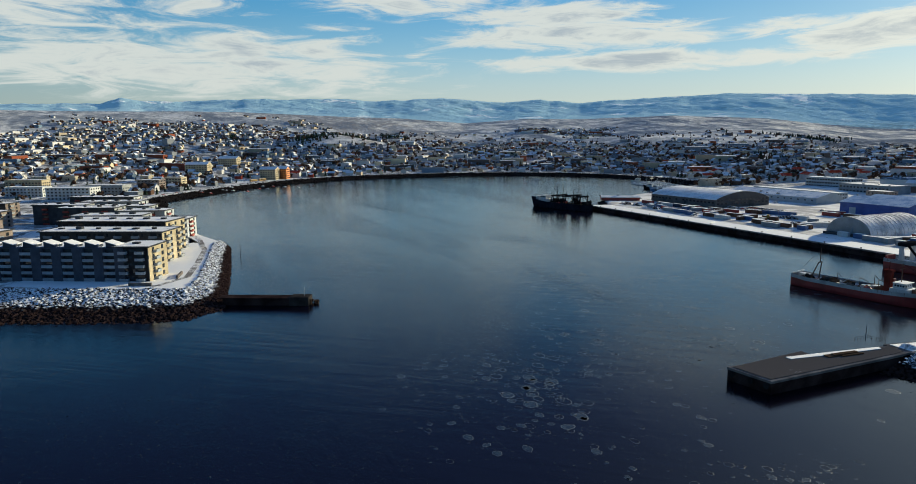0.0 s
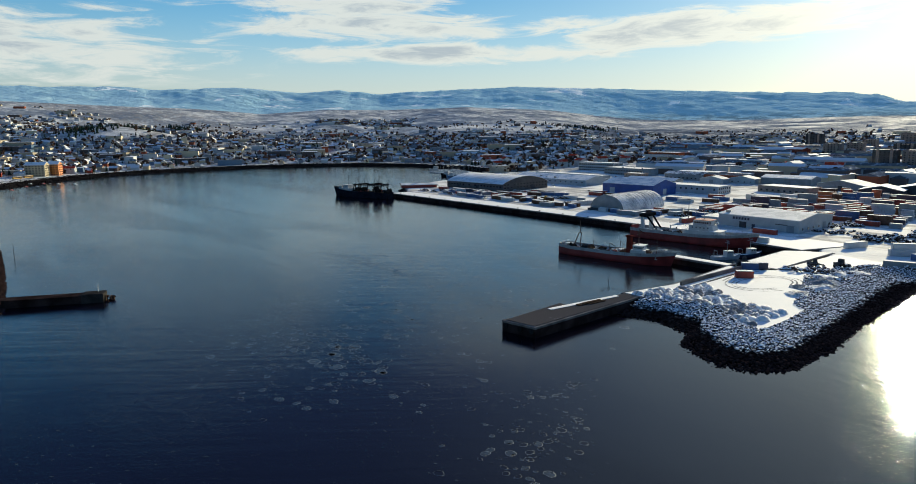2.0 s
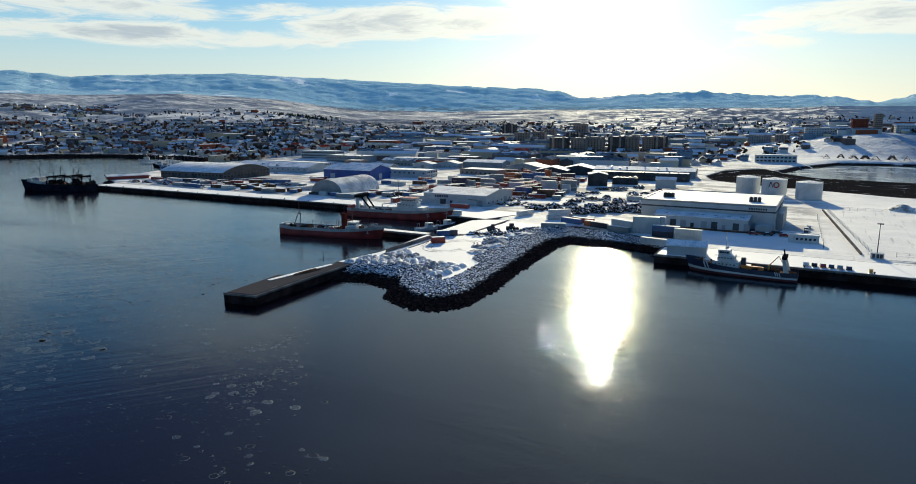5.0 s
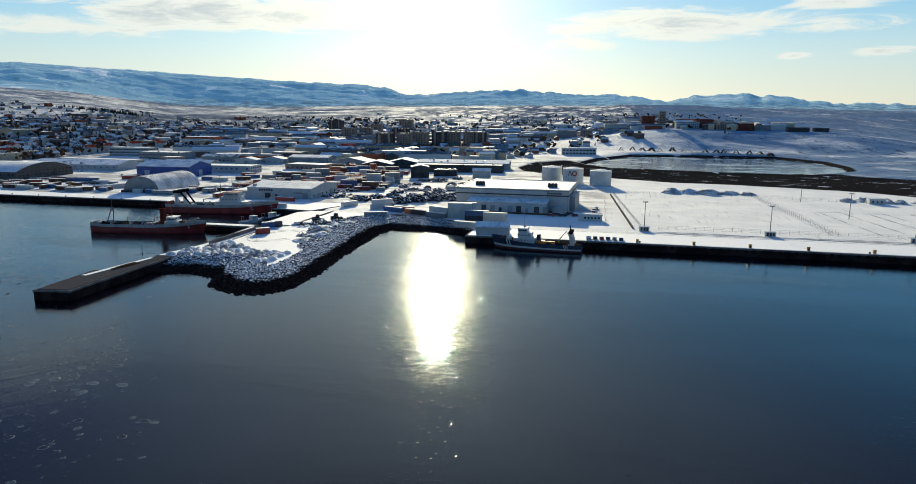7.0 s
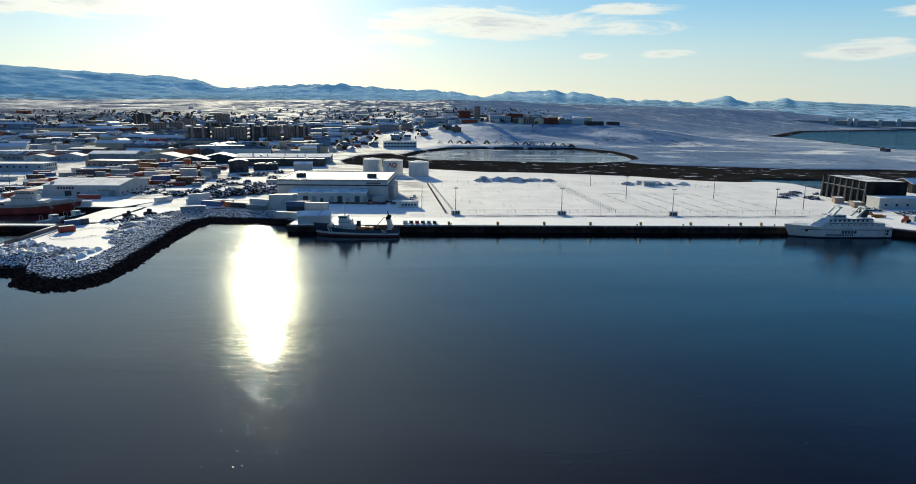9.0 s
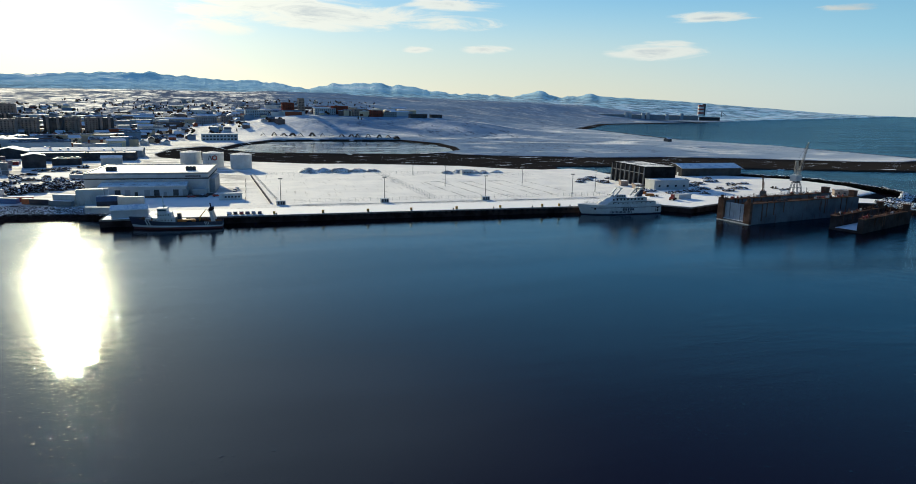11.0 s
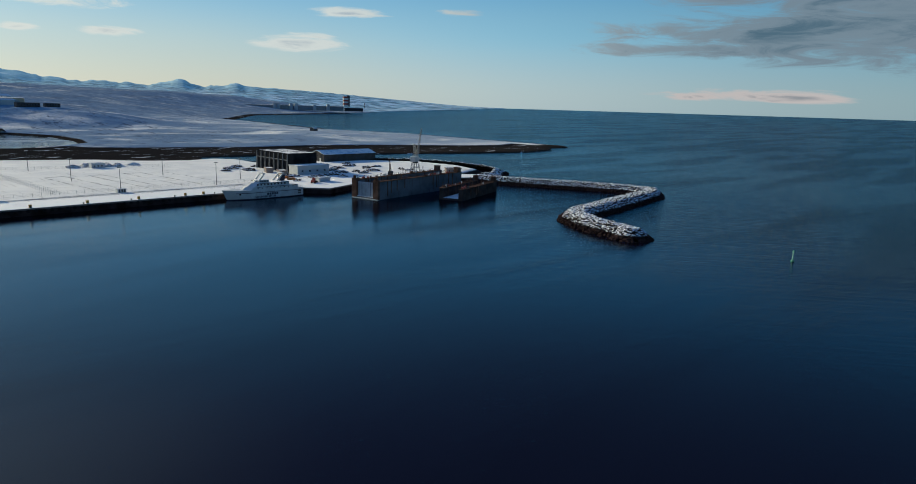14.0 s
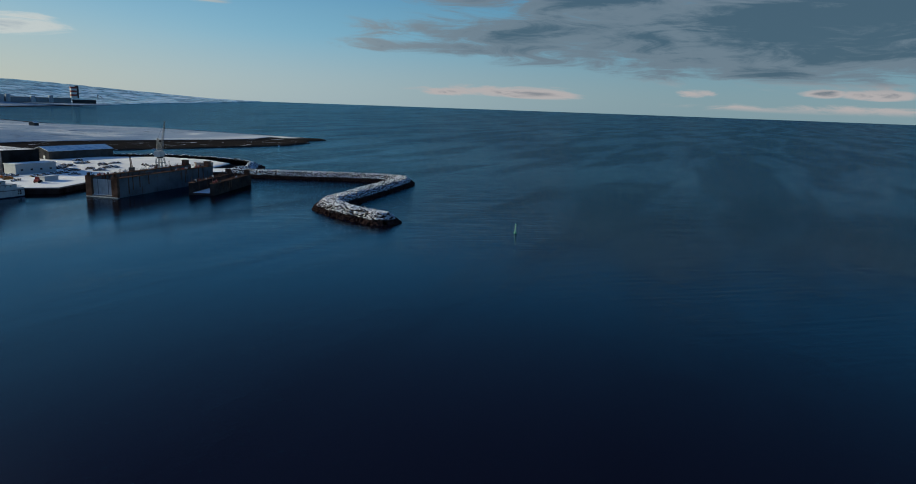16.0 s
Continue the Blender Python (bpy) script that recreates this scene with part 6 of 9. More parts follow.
def building(x, y, w, d, h, rot=0.0, roof="flat", rise=0.0, wall=CLAD, top=ROOF_SNOW, label="", name="warehouse", category="building", along_x=True, z=None, group="", south=None, east=None, west=None,
             doors=(), vents=0):
    """A hall or house with walls, roof, windows and doors. south, east and west: (columns, rows, width, height, first sill, storey) of that wall's windows."""
    base = thing(name, pose(x, y, (QUAY - 0.08) if z is None else z, 0, 0, rot), label, category, group)
    if roof == "flat":
        body = part("wall", Mesh().box(-w / 2, w / 2, -d / 2, d / 2, -1.5, h), wall, base)
        rim, snow = roof_flat(w, d, h)
        rf = part("roof", rim, wall, base)
        part("roof_snow", snow, top, rf)
    elif roof == "gable":
        body = part("wall", gable_walls(w, d, h, rise, along_x), wall, base)
        rf = part("roof", roof_gable(w, d, h + 0.02, rise, along_x), top, base)
    else:
        mesh, walls = roof_arch(w, d, h, rise, along_x)
        body = part("wall", walls, wall, base)
        rf = part("roof", mesh, top, base)
    for spec, face, span, dist in ((south, 0, w, d / 2), (east, 90, d, w / 2), (west, 270, d, w / 2)):
        if spec and math.hypot(x - 40, y + 50) > 680:
            rows = Mesh()
            for r0 in range(spec[1]):
                for c0 in range(spec[0]):
                    u = -span / 2 + 0.8 + (span - 1.6) * (c0 + 0.5) / spec[0]
                    rows.box(u - spec[2] / 2, u + spec[2] / 2, -dist - 0.06, -dist + 0.02, spec[4] + r0 * spec[5], spec[4] + r0 * spec[5] + spec[3], pose(0, 0, 0, 0, 0, face))
            part("glazing", rows, GLASS, body, kind="stuff")
        elif spec:
            facade(body, -span / 2 + 0.8, span / 2 - 0.8, dist + 0.02, spec[4], spec[0], spec[1], spec[2], spec[3], spec[5], face, 0.06)
    for face, u, dw, dh, mat in doors:
        dist = d / 2 if face in (0, 180) else w / 2
        door = Mesh().box(-dw / 2, dw / 2, -0.12, 0.02, 0, dh).box(-dw / 2 - 0.15, dw / 2 + 0.15, -0.08, 0.02, dh, dh + 0.2)
        part("door", door, mat, body, m=pose(0, 0, 0, 0, 0, face) @ pose(u, -dist, 0))
    vr = random.Random(int(abs(x) * 7 + abs(y)))
    for i in range(vents):
        vx, vy, s = vr.uniform(-w / 2 + 2, w / 2 - 2), vr.uniform(-d / 2 + 2, d / 2 - 2), vr.uniform(0.5, 1.1)
        zz = h + (0 if roof == "flat" else rise * (1 - abs(vy if along_x else vx) / ((d if along_x else w) / 2)))
        part("roof_vent", Mesh().box(vx - s, vx + s, vy - s * 0.7, vy + s * 0.7, zz, zz + 0.9 * s + 0.6), STEEL, rf)
    return base


# halls on the north quay
building(-452, 418, 74, 62, 6.5, 4, "arch", 6.0, paint("brown_grey_sheet", (0.13, 0.125, 0.12), 0.7, wear=0.2), ROOF_PALE, "large grey fish hall with a low arched snowy roof", along_x=True,
         south=(18, 1, 2.2, 1.2, 3.6, 3), east=(14, 2, 2.4, 1.2, 2.6, 2.6), doors=((0, -20, 4, 4, DKGREY), (0, 5, 4, 4, DKGREY), (90, 10, 5, 4.4, DKGREY)))
building(-450, 502, 96, 34, 5.2, 3, "gable", 3.6, CLAD, ROOF_BLUE, "long pale hall with a shallow blue roof", vents=3, south=(14, 1, 1.6, 1.0, 2.6, 3))
building(-506, 364, 34, 12, 2.8, 62, "gable", 1.2, REDP, ROOF_PALE, "low shed with red-orange walls and a snowy roof", name="red_shed", vents=1)
building(-470, 545, 98, 14, 6.2, -2, "flat", 0, CLAD, ROOF_SNOW, "long white two-storey building with rows of small windows", south=(28, 2, 1.4, 1.2, 1.2, 3.0), east=(4, 2, 1.4, 1.2, 1.2, 3.0))
building(-530, 668, 54, 20, 11.5, 4, "flat", 0, CLAD, ROOF_SNOW, "pale office block with dark window bands", name="office_block", south=(16, 3, 2.4, 1.7, 1.4, 3.6), east=(6, 3, 2.0, 1.7, 1.4, 3.6), vents=3)
building(-462, 640, 60, 26, 8.6, -6, "flat", 0, GREY, ROOF_PALE, "grey commercial block with a snowy flat roof", south=(14, 2, 2.2, 1.5, 1.2, 3.8), vents=3)
building(-416, 588, 20, 15, 6.8, 5, "flat", 0, TAN, ROOF_SNOW, "small tan two-storey office", name="office_block", south=(5, 2, 1.4, 1.3, 1.2, 3.2), east=(3, 2, 1.4, 1.3, 1.2, 3.2))
building(-378, 626, 44, 18, 6.2, 3, "gable", 2.2, GREY, ROOF_DARK, "grey hall with a dark, partly snowy roof", south=(9, 1, 1.8, 1.3, 1.6, 3))
building(-420, 690, 40, 18, 7.0, 3, "flat", 0, BRICK, ROOF_DARK, "brick-red workshop with a flat roof", south=(9, 2, 1.6, 1.3, 1.0, 3.2))
building(-334, 604, 24, 14, 4.6, 4, "gable", 2.6, CLAD, ROOF_PALE, "small white gabled hall beside the road", along_x=False, doors=((0, 0, 4, 3.6, GREY),))
building(-312, 622, 26, 16, 4.8, 4, "gable", 2.6, CLAD, ROOF_PALE, "small white gabled hall behind a fence", along_x=False, south=(4, 1, 1.2, 1.0, 1.4, 3))
building(-276, 640, 46, 26, 6.4, 4, "gable", 2.2, GREY, ROOF_BLUE, "hall with a broad pale blue roof")
building(-324, 466, 50, 34, 8.6, 2, "gable", 4.2, BLUEW, ROOF_BLUE, "blue-walled hall with a pale blue snowy roof", doors=((0, -15, 5, 5, CLAD), (90, 0, 5, 5, CLAD)), vents=2)
building(-300, 506, 62, 22, 6.4, 3, "flat", 0, CLAD, ROOF_PALE, "long pale store behind the blue hall", south=(12, 1, 1.6, 1.4, 3.4, 3), east=(6, 2, 1.5, 1.3, 1.2, 3))
building(-360, 540, 52, 16, 6.0, 3, "gable", 2.0, GREY, ROOF_BLUE, "grey store with a blue sheet roof")
building(-240, 560, 44, 22, 5.0, -8, "flat", 0, TAN, ROOF_SNOW, "low tan depot with a snowy flat roof", south=(8, 1, 2, 1.4, 1.2, 3))
building(-214, 612, 42, 22, 5.4, -12, "gable", 3.6, GREY, ROOF_PALE, "grey gabled hall with a bright snowy roof", along_x=False, doors=((0, 0, 4, 4, DKGREY),))
building(-176, 580, 30, 26, 5.4, 10, "gable", 3.4, DKGREY, ROOF_PALE, "dark gabled hall with a bright snowy roof", along_x=False, doors=((0, 4, 4, 4, GREY),))
building(-158, 606, 32, 30, 5.8, 10, "gable", 3.6, DKGREY, ROOF_PALE, "dark gabled workshop with a snowy roof", along_x=False)
building(-112, 508, 15, 15, 9.2, 20, "gable", 1.6, DKGREY, ROOF_PALE, "dark square tower-like silo building", name="silo_building", along_x=False)
building(-94, 528, 20, 12, 5.0, 8, "flat", 0, DKGREY, ROOF_DARK, "low dark plant building with tanks on top", name="plant_building", vents=5)
building(-92, 572, 84, 16, 6.6, 4, "flat", 0, DKGREY, ROOF_SNOW, "long dark low building with a snowy roof", south=(18, 1, 2.4, 1.6, 2.2, 3), vents=4)
building(-96, 612, 92, 26, 6.2, 4, "gable", 2.4, GREY, ROOF_SNOW, "long grey hall with roof vents in a row", vents=8)
building(-58, 512, 15, 12, 6.8, 8, "gable", 1.6, CLAD, ROOF_PALE, "small white utility building", name="utility_building", along_x=True)
building(-160, 742, 44, 12, 5.2, 6, "flat", 0, BRICK, ROOF_DARK, "low row of brick-red garages", name="garage_row", south=(10, 1, 2.6, 2.2, 0.4, 3))
building(4, 872, 46, 16, 8.6, 6, "flat", 0, WHITE, ROOF_SNOW, "white two-storey offices with dark glazing", name="office_block", z=4.5, south=(10, 2, 3.0, 1.8, 1.0, 4))

# the hangar and the white halls by the basin
hang = thing("hangar", pose(-266, 384, QUAY - 0.08, 0, 0, 3), "half-round corrugated steel hangar with patchy snow", "hangar")
n, prof = 20, []
for i in range(n + 1):
    a = math.pi * i / n
    prof.append((-13.5 * math.cos(a), 10.8 * math.sin(a) ** 0.9))
SHEET = snow_cover("corrugated_steel", (0.42, 0.44, 0.46), 0.50)
for k in range(25):
    y0, y1, s = -36 + 2 * k, -34 + 2 * k, 1.0 + 0.012 * (k % 2)
    sheet = Mesh().add([(x * s, y, z * s) for y in (y0, y1) for x, z in prof], [(i, i + 1, n + 2 + i, n + 1 + i) for i in range(n)])
    part("roof_sheet", sheet, SHEET, hang)
part("end_wall", Mesh().add([(x, -35.6, z) for x, z in prof], [tuple(range(n + 1))]), GREY, hang, "flat grey end wall")
part("end_wall", Mesh().add([(x, 13.8, z) for x, z in prof], [tuple(range(n, -1, -1))]), GREY, hang, "flat grey end wall")
part("door", Mesh().box(-2.4, 2.4, -35.8, -35.6, 0, 5.0), GREY, hang)
part("apron_shed", Mesh().box(-13, 13, -39.5, -36.2, 0, 1.4), DKGREY, hang)

w3 = building(-157, 362.5, 45, 40, 6.6, 0, "gable", 2.4, CLAD, ROOF_PALE, "white cargo hall with a broad snowy roof and loading doors", along_x=True, east=(6, 1, 1.4, 1.2, 1.4, 3),
              doors=((0, -8, 4, 3.2, DKGREY), (0, -2, 1.8, 2.4, NAVY), (0, 18, 4, 3.6, GREY), (90, 10, 4, 3.6, GREY)), vents=3)
for i in range(6):
    part("sign_bar", Mesh().box(-14.0 + i * 1.7, -12.9 + i * 1.7, -20.2, -20.02, 4.4, 5.8), NAVY, w3, "navy sign lettering bar")
for i in range(9):
    part("sign_bar", Mesh().box(10 + i * 0.7, 10.5 + i * 0.7, -20.2, -20.02, 3.6, 4.1), DKGREY, w3, "small dark sign bar")
part("lean_to", Mesh().box(-33, -22.55, -20, 12, 0, 4.2), CLAD, w3, "white lean-to annex")
part("lean_to_roof", Mesh().box(-33.3, -22.55, -20.3, 12.3, 4.2, 4.45), ROOF_PALE, w3)

cold = thing("cold_store", pose(-3, 352, QUAY - 0.08, 0, 0, -1.5), "big white cold store with a snowy flat roof and loading bays", "building")
cw = part("wall", Mesh().box(-32, 32, -27, 27, -1, 12.0), CLAD, cold)
rim, snow = roof_flat(64, 54, 12.0, 0.9)
rf = part("roof", rim, GREY, cold)
part("roof_snow", snow, SNOWY, rf)
part("dark_band", Mesh().box(-32.1, 32.1, -27.12, -27.0, 9.2, 9.9).box(32.0, 32.12, -27, 27, 9.2, 9.9), DKGREY, cw, "dark band below the eaves")
annex = part("annex", Mesh().box(-23, 21, -36, -27.05, 0, 6.2), CLAD, cold, "low loading annex")
part("annex_roof", Mesh().add([(x, y, z + t) for t in (0, 0.3) for x, y, z in ((-23.4, -36.6, 6.2), (21.4, -36.6, 6.2), (21.4, -27.1, 7.5), (-23.4, -27.1, 7.5))],
                [(0, 3, 2, 1), (4, 5, 6, 7), (0, 1, 5, 4), (1, 2, 6, 5), (2, 3, 7, 6), (3, 0, 4, 7)]), ROOF_PALE, annex)
part("plinth", Mesh().box(-32.2, 32.2, -36.2, -27.02, -0.4, 0.9), RUST, cold, "rusty red loading plinth")
for i in range(9):
    x = -20 + i * 4.9
    part("loading_door" if i % 3 else "entrance", Mesh().box(x, x + (2.8 if i % 3 else 1.6), -36.15, -36.02, 1.0, 4.4 if i % 3 else 3.2), DKGREY if i % 2 else GREY, annex)
for i in range(7):
    part("skylight", Mesh().box(-19 + i * 6, -17 + i * 6, -33, -32, 6.9, 7.15), STEEL, annex)
for x in (-23.5, -21.6, -19.7, 19.2, 21.1, 23.0):
    part("roof_chiller", Mesh().box(x - 0.8, x + 0.8, -12, -9.5, 12.4, 14.6).tube((x, -10.7, 14.6), (x, -10.7, 14.9), 0.6, n=10), DKGREY, rf, "dark roof chiller unit")
for i in range(8):
    part("sign_bar", Mesh().box(20 + i * 1.05, 20.7 + i * 1.05, -27.3, -27.15, 10.4, 11.3), NAVY, cw, "dark lettering bar")
part("side_annex", Mesh().box(32.2, 35.0, -20, 10, 0, 8.5), GREY, cold)
part("entry_hut", Mesh().box(24, 31, -33, -27.05, 0.9, 4.0), CLAD, cold)


# ---- storage tanks ----
def tank(x, y, rad, h, cap, logo):
    t = thing("storage_tank", pose(x, y, QUAY - 0.05), "tall white fuel tank with a shallow cone roof", "tank", "fuel tanks")
    body = Mesh()
    k = 40
    body.add([(rad * math.cos(6.28318 * i / k), rad * math.sin(6.28318 * i / k), z) for z in (0, h) for i in range(k)], [(i, (i + 1) % k, k + (i + 1) % k, k + i) for i in range(k)])
    shell = part("shell", body, WHITE, t, smooth=True)
    cone = Mesh()
    cone.add([(rad * 1.01 * math.cos(6.28318 * i / k), rad * 1.01 * math.sin(6.28318 * i / k), h) for i in range(k)] + [(0, 0, h + cap)], [(i, (i + 1) % k, k) for i in range(k)])
    part("roof", cone, SNOWY, t)
    part("rim", railing(Mesh(), [(rad * math.cos(6.28318 * i / 16), rad * math.sin(6.28318 * i / 16), h) for i in range(17)], 1.0, 4), STEEL, t)
    stair = Mesh()
    for i in range(24):
        a = -2.6 + i * 0.06
        stair.box(-0.5, 0.5, -0.1, 0.1, 0, 0.1, pose((rad + 0.5) * math.cos(a), (rad + 0.5) * math.sin(a), h * i / 24, 0, 0, math.degrees(a)))
    part("stair", stair, STEEL, t)
    if logo:
        q = Mesh()
        for i in range(24):
            a0, a1 = 6.28318 * i / 24, 6.28318 * (i + 1) / 24
            pts = [(2.1 * math.cos(a), 2.1 * math.sin(a)) for a in (a0, a1)] + [(1.2 * math.cos(a), 1.2 * math.sin(a)) for a in (a1, a0)]
            q.add([((rad + 0.06) * math.sin((u + 1.6) / rad + 0.0), -(rad + 0.06) * math.cos((u + 1.6) / rad), 8.0 + v) for u, v in pts], [(0, 1, 2, 3)])
        part("logo_ring", q, REDP, shell, "red painted ring")
        tri = Mesh()
        for pts in (((-3.6, 6.2), (-2.9, 6.2), (-1.9, 9.9), (-2.5, 9.9)), ((-0.9, 6.2), (-0.2, 6.2), (-1.5, 9.9), (-2.1, 9.9))):
            tri.add([((rad + 0.07) * math.sin(u / rad), -(rad + 0.07) * math.cos(u / rad), v) for u, v in pts], [(0, 1, 2, 3)])
        part("logo_mark", tri, NAVY, shell, "dark blue painted mark")
    return t


tank(2, 507, 8.2, 11.6, 1.3, False)
tank(20, 496, 8.2, 11.6, 1.3, True)
tank(42, 480, 8.2, 11.6, 1.3, False)

# ---- the yard by the docks ----
dh = thing("shipyard_hall", pose(322, 342, QUAY - 0.08, 0, 0, -1), "tall dark hall with pale vertical ribs on its front", "building")
BOATSHED = paint("grey_brown_sheet", (0.085, 0.08, 0.075), 0.7, wear=0.25)
RIBGREY = paint("grey_rib_steel", (0.27, 0.27, 0.27), 0.7, wear=0.3)
HALLBLACK = paint("black_sheet_cladding", (0.020, 0.021, 0.024), 0.7, wear=0.3)
dw = part("wall", Mesh().box(-12, 12, -23, 23, -1, 13.4), HALLBLACK, dh)
part("roof", roof_flat(24, 46, 13.4)[0], HALLBLACK, dh)
part("roof_snow", roof_flat(24, 46, 13.4)[1], ROOF_DARK, dh)
for i in range(8):
    y = -22.4 + i * 6.4
    part("rib", Mesh().along([(-13.4, 0), (-12.0, 0), (-12.0, 13.2), (-12.5, 13.2)], y - 0.16, y + 0.16), RIBGREY, dw, "pale slanting buttress rib")
part("front_rail", Mesh().box(-12.45, -12.0, -22.6, 22.6, 8.6, 9.2), RIBGREY, dw, "pale rail across the ribs")
building(320, 308, 26, 12, 6.0, -2, "flat", 0, CLAD, ROOF_SNOW, "low white annex beside the dark hall", south=(4, 1, 1.4, 1.2, 2, 3))
building(410, 390, 56, 21, 6.2, -1, "gable", 3.0, BOATSHED, ROOF_BLUE, "grey-brown hall with a pale blue roof", doors=((270, -4, 4, 4.5, YELLOW), (270, 5, 2, 2.6, WHITE), (0, -10, 3, 3, DKGREY), (0, 8, 3, 3, DKGREY)), west=(3, 1, 1.4, 1.0, 4.4, 3))
building(300, 262, 9, 5, 2.6, 5, "flat", 0, CLAD, ROOF_SNOW, "small grey site hut", name="site_hut")
building(418, 258, 12, 5, 3.2, -30, "flat", 0, TAN, ROOF_SNOW, "small tan site hut on the breakwater root", name="site_hut", south=(3, 1, 1.2, 1.0, 1.2, 3))
building(300, 330, 9, 5, 3.0, 70, "flat", 0, TAN, ROOF_SNOW, "tan cabin in front of the dark hall", name="site_hut")
building(300, 312, 9, 5, 2.8, 75, "flat", 0, TAN, ROOF_SNOW, "tan cabin beside stacked steel", name="site_hut")
building(212, 417, 9, 5, 3.0, 2, "flat", 0, WHITE, ROOF_SNOW, "small white hut beside heaped snow", name="site_hut", south=(3, 1, 1.0, 1.0, 1.0, 3))
building(41, 303, 12, 5, 3.2, 2, "flat", 0, WHITE, ROOF_SNOW, "white site office with small windows", name="site_office", south=(6, 1, 1.0, 1.0, 1.2, 3))

# ---- tower blocks ----
for i, (x, y, w, d, h, rot) in enumerate(((-284, 905, 26, 18, 22, 6), (-256, 912, 22, 18, 22, 6), (-238, 932, 24, 18, 23, 6), (-212, 950, 22, 18, 23, 6), (-196, 968, 24, 18, 23, 6), (-168, 974, 22, 18, 23, 6),
                                          (-152, 970, 18, 18, 23, 6), (-415, 1080, 24, 18, 20, 6), (-390, 1100, 22, 18, 20, 6), (-540, 1310, 28, 18, 24, 6), (-400, 1370, 30, 18, 24, 6), (-408, 1205, 20, 18, 20, 6),
                                          (-330, 1120, 30, 16, 18, 6))):
    b = building(x, y, w, d, h, rot, "flat", 0, TAN if i % 3 else DKGREY, ROOF_SNOW, "tan concrete apartment tower with rows of balconies", "apartment_tower", "building", z=ground_at(x, y) - 0.5, group="apartment towers",
                 south=(5, 7, 2.0, 1.5, 1.2, 2.85))
    for k in (-0.28, 0.28):
        part("stair_tower", Mesh().box(k * w - 1.6, k * w + 1.6, -d / 2 - 1.2, -d / 2, 0, h + 1.6), TAN, b)
building(-478, 1078, 62, 16, 10.5, -20, "gable", 2.5, BRICK, ROOF_PALE, "brick-red apartment house with a snowy roof", "apartment_house", "building", z=ground_at(-478, 1078) - 0.5, south=(14, 3, 1.5, 1.4, 1.2, 3))
building(-560, 1120, 50, 16, 10.5, -20, "flat", 0, BRICK, ROOF_PALE, "brick-red apartment house with a flat snowy roof", "apartment_house", "building", z=ground_at(-560, 1120) - 0.5, south=(12, 3, 1.5, 1.4, 1.2, 3))
building(-372, 826, 44, 16, 8.0, 2, "flat", 0, TAN, ROOF_PALE, "long low tan building with a flat snowy roof", "office_block", "building", z=ground_at(-372, 826) - 0.3, south=(16, 2, 1.2, 1.2, 1.2, 3.2))

# ---- shipping containers ----
def container_maker(length, mat, name_label):
    """One container with corrugated sides, doors, corner posts and snow on top."""
    h, w = 2.6, 2.44
    side = Mesh()
    k = int(length / 0.6)
    for s in (-1, 1):
        for i in range(k):
            x0, x1 = -length / 2 + i * length / k, -length / 2 + (i + 1) * length / k
            y = s * (w / 2 - (0.04 if i % 2 else 0.0))
            side.add([(x0, y, 0.12), (x1, y, 0.12), (x1, y, h - 0.1), (x0, y, h - 0.1)], [(0, 1, 2, 3) if s < 0 else (3, 2, 1, 0)])
    side.box(-length / 2 + 0.05, length / 2 - 0.05, -w / 2 + 0.06, w / 2 - 0.06, 0.1, h - 0.05)
    frame_mesh = Mesh()
    for x in (-length / 2, length / 2 - 0.16):
        for y in (-w / 2, w / 2 - 0.16):
            frame_mesh.box(x, x + 0.16, y, y + 0.16, 0, h)
        frame_mesh.box(x, x + 0.16, -w / 2, w / 2, h - 0.14, h)
    for y in (-w / 2, w / 2 - 0.12):
        frame_mesh.box(-length / 2, length / 2, y, y + 0.12, h - 0.14, h).box(-length / 2, length / 2, y, y + 0.12, 0, 0.16)
    doors = Mesh()
    doors.box(length / 2 - 0.06, length / 2 + 0.02, -w / 2 + 0.18, w / 2 - 0.18, 0.18, h - 0.18)
    snow = Mesh().box(-length / 2 + 0.1, length / 2 - 0.1, -w / 2 + 0.1, w / 2 - 0.1, h - 0.06, h + 0.14)
    side.add(frame_mesh.v, frame_mesh.f)
    return [("shell", side.data("shell", mat)), ("door", doors.data("door", mat)), ("snow_cover", snow.data("snow_cover", ROOF_PALE))], name_label


CON = {}
for key, mat, word in (("red", REDP, "red"), ("blue", paint("container_blue", (0.05, 0.11, 0.27), 0.5, wear=0.3, rust=0.3), "blue"), ("white", WHITE, "white"), ("grey", GREY, "grey"), ("brown", RUST, "rust-brown"),
                       ("orange", paint("container_orange", (0.48, 0.12, 0.03), 0.5, wear=0.3, rust=0.3), "orange"), ("navy", NAVY, "navy")):
    for size in (6.1, 12.2):
        CON[key, size] = container_maker(size, mat, f"{word} steel shipping container with snow on top")


def container(key, x, y, z, rot, size=12.2, group="stored containers"):
    parts, label = CON[key, size]
    c = thing("shipping_container", pose(x, y, z, 0, 0, rot), label, "container", group)
    for name, data in parts:
        part(name, data, None, c)
    return c


Z = QUAY + 0.02
cr = random.Random(44)
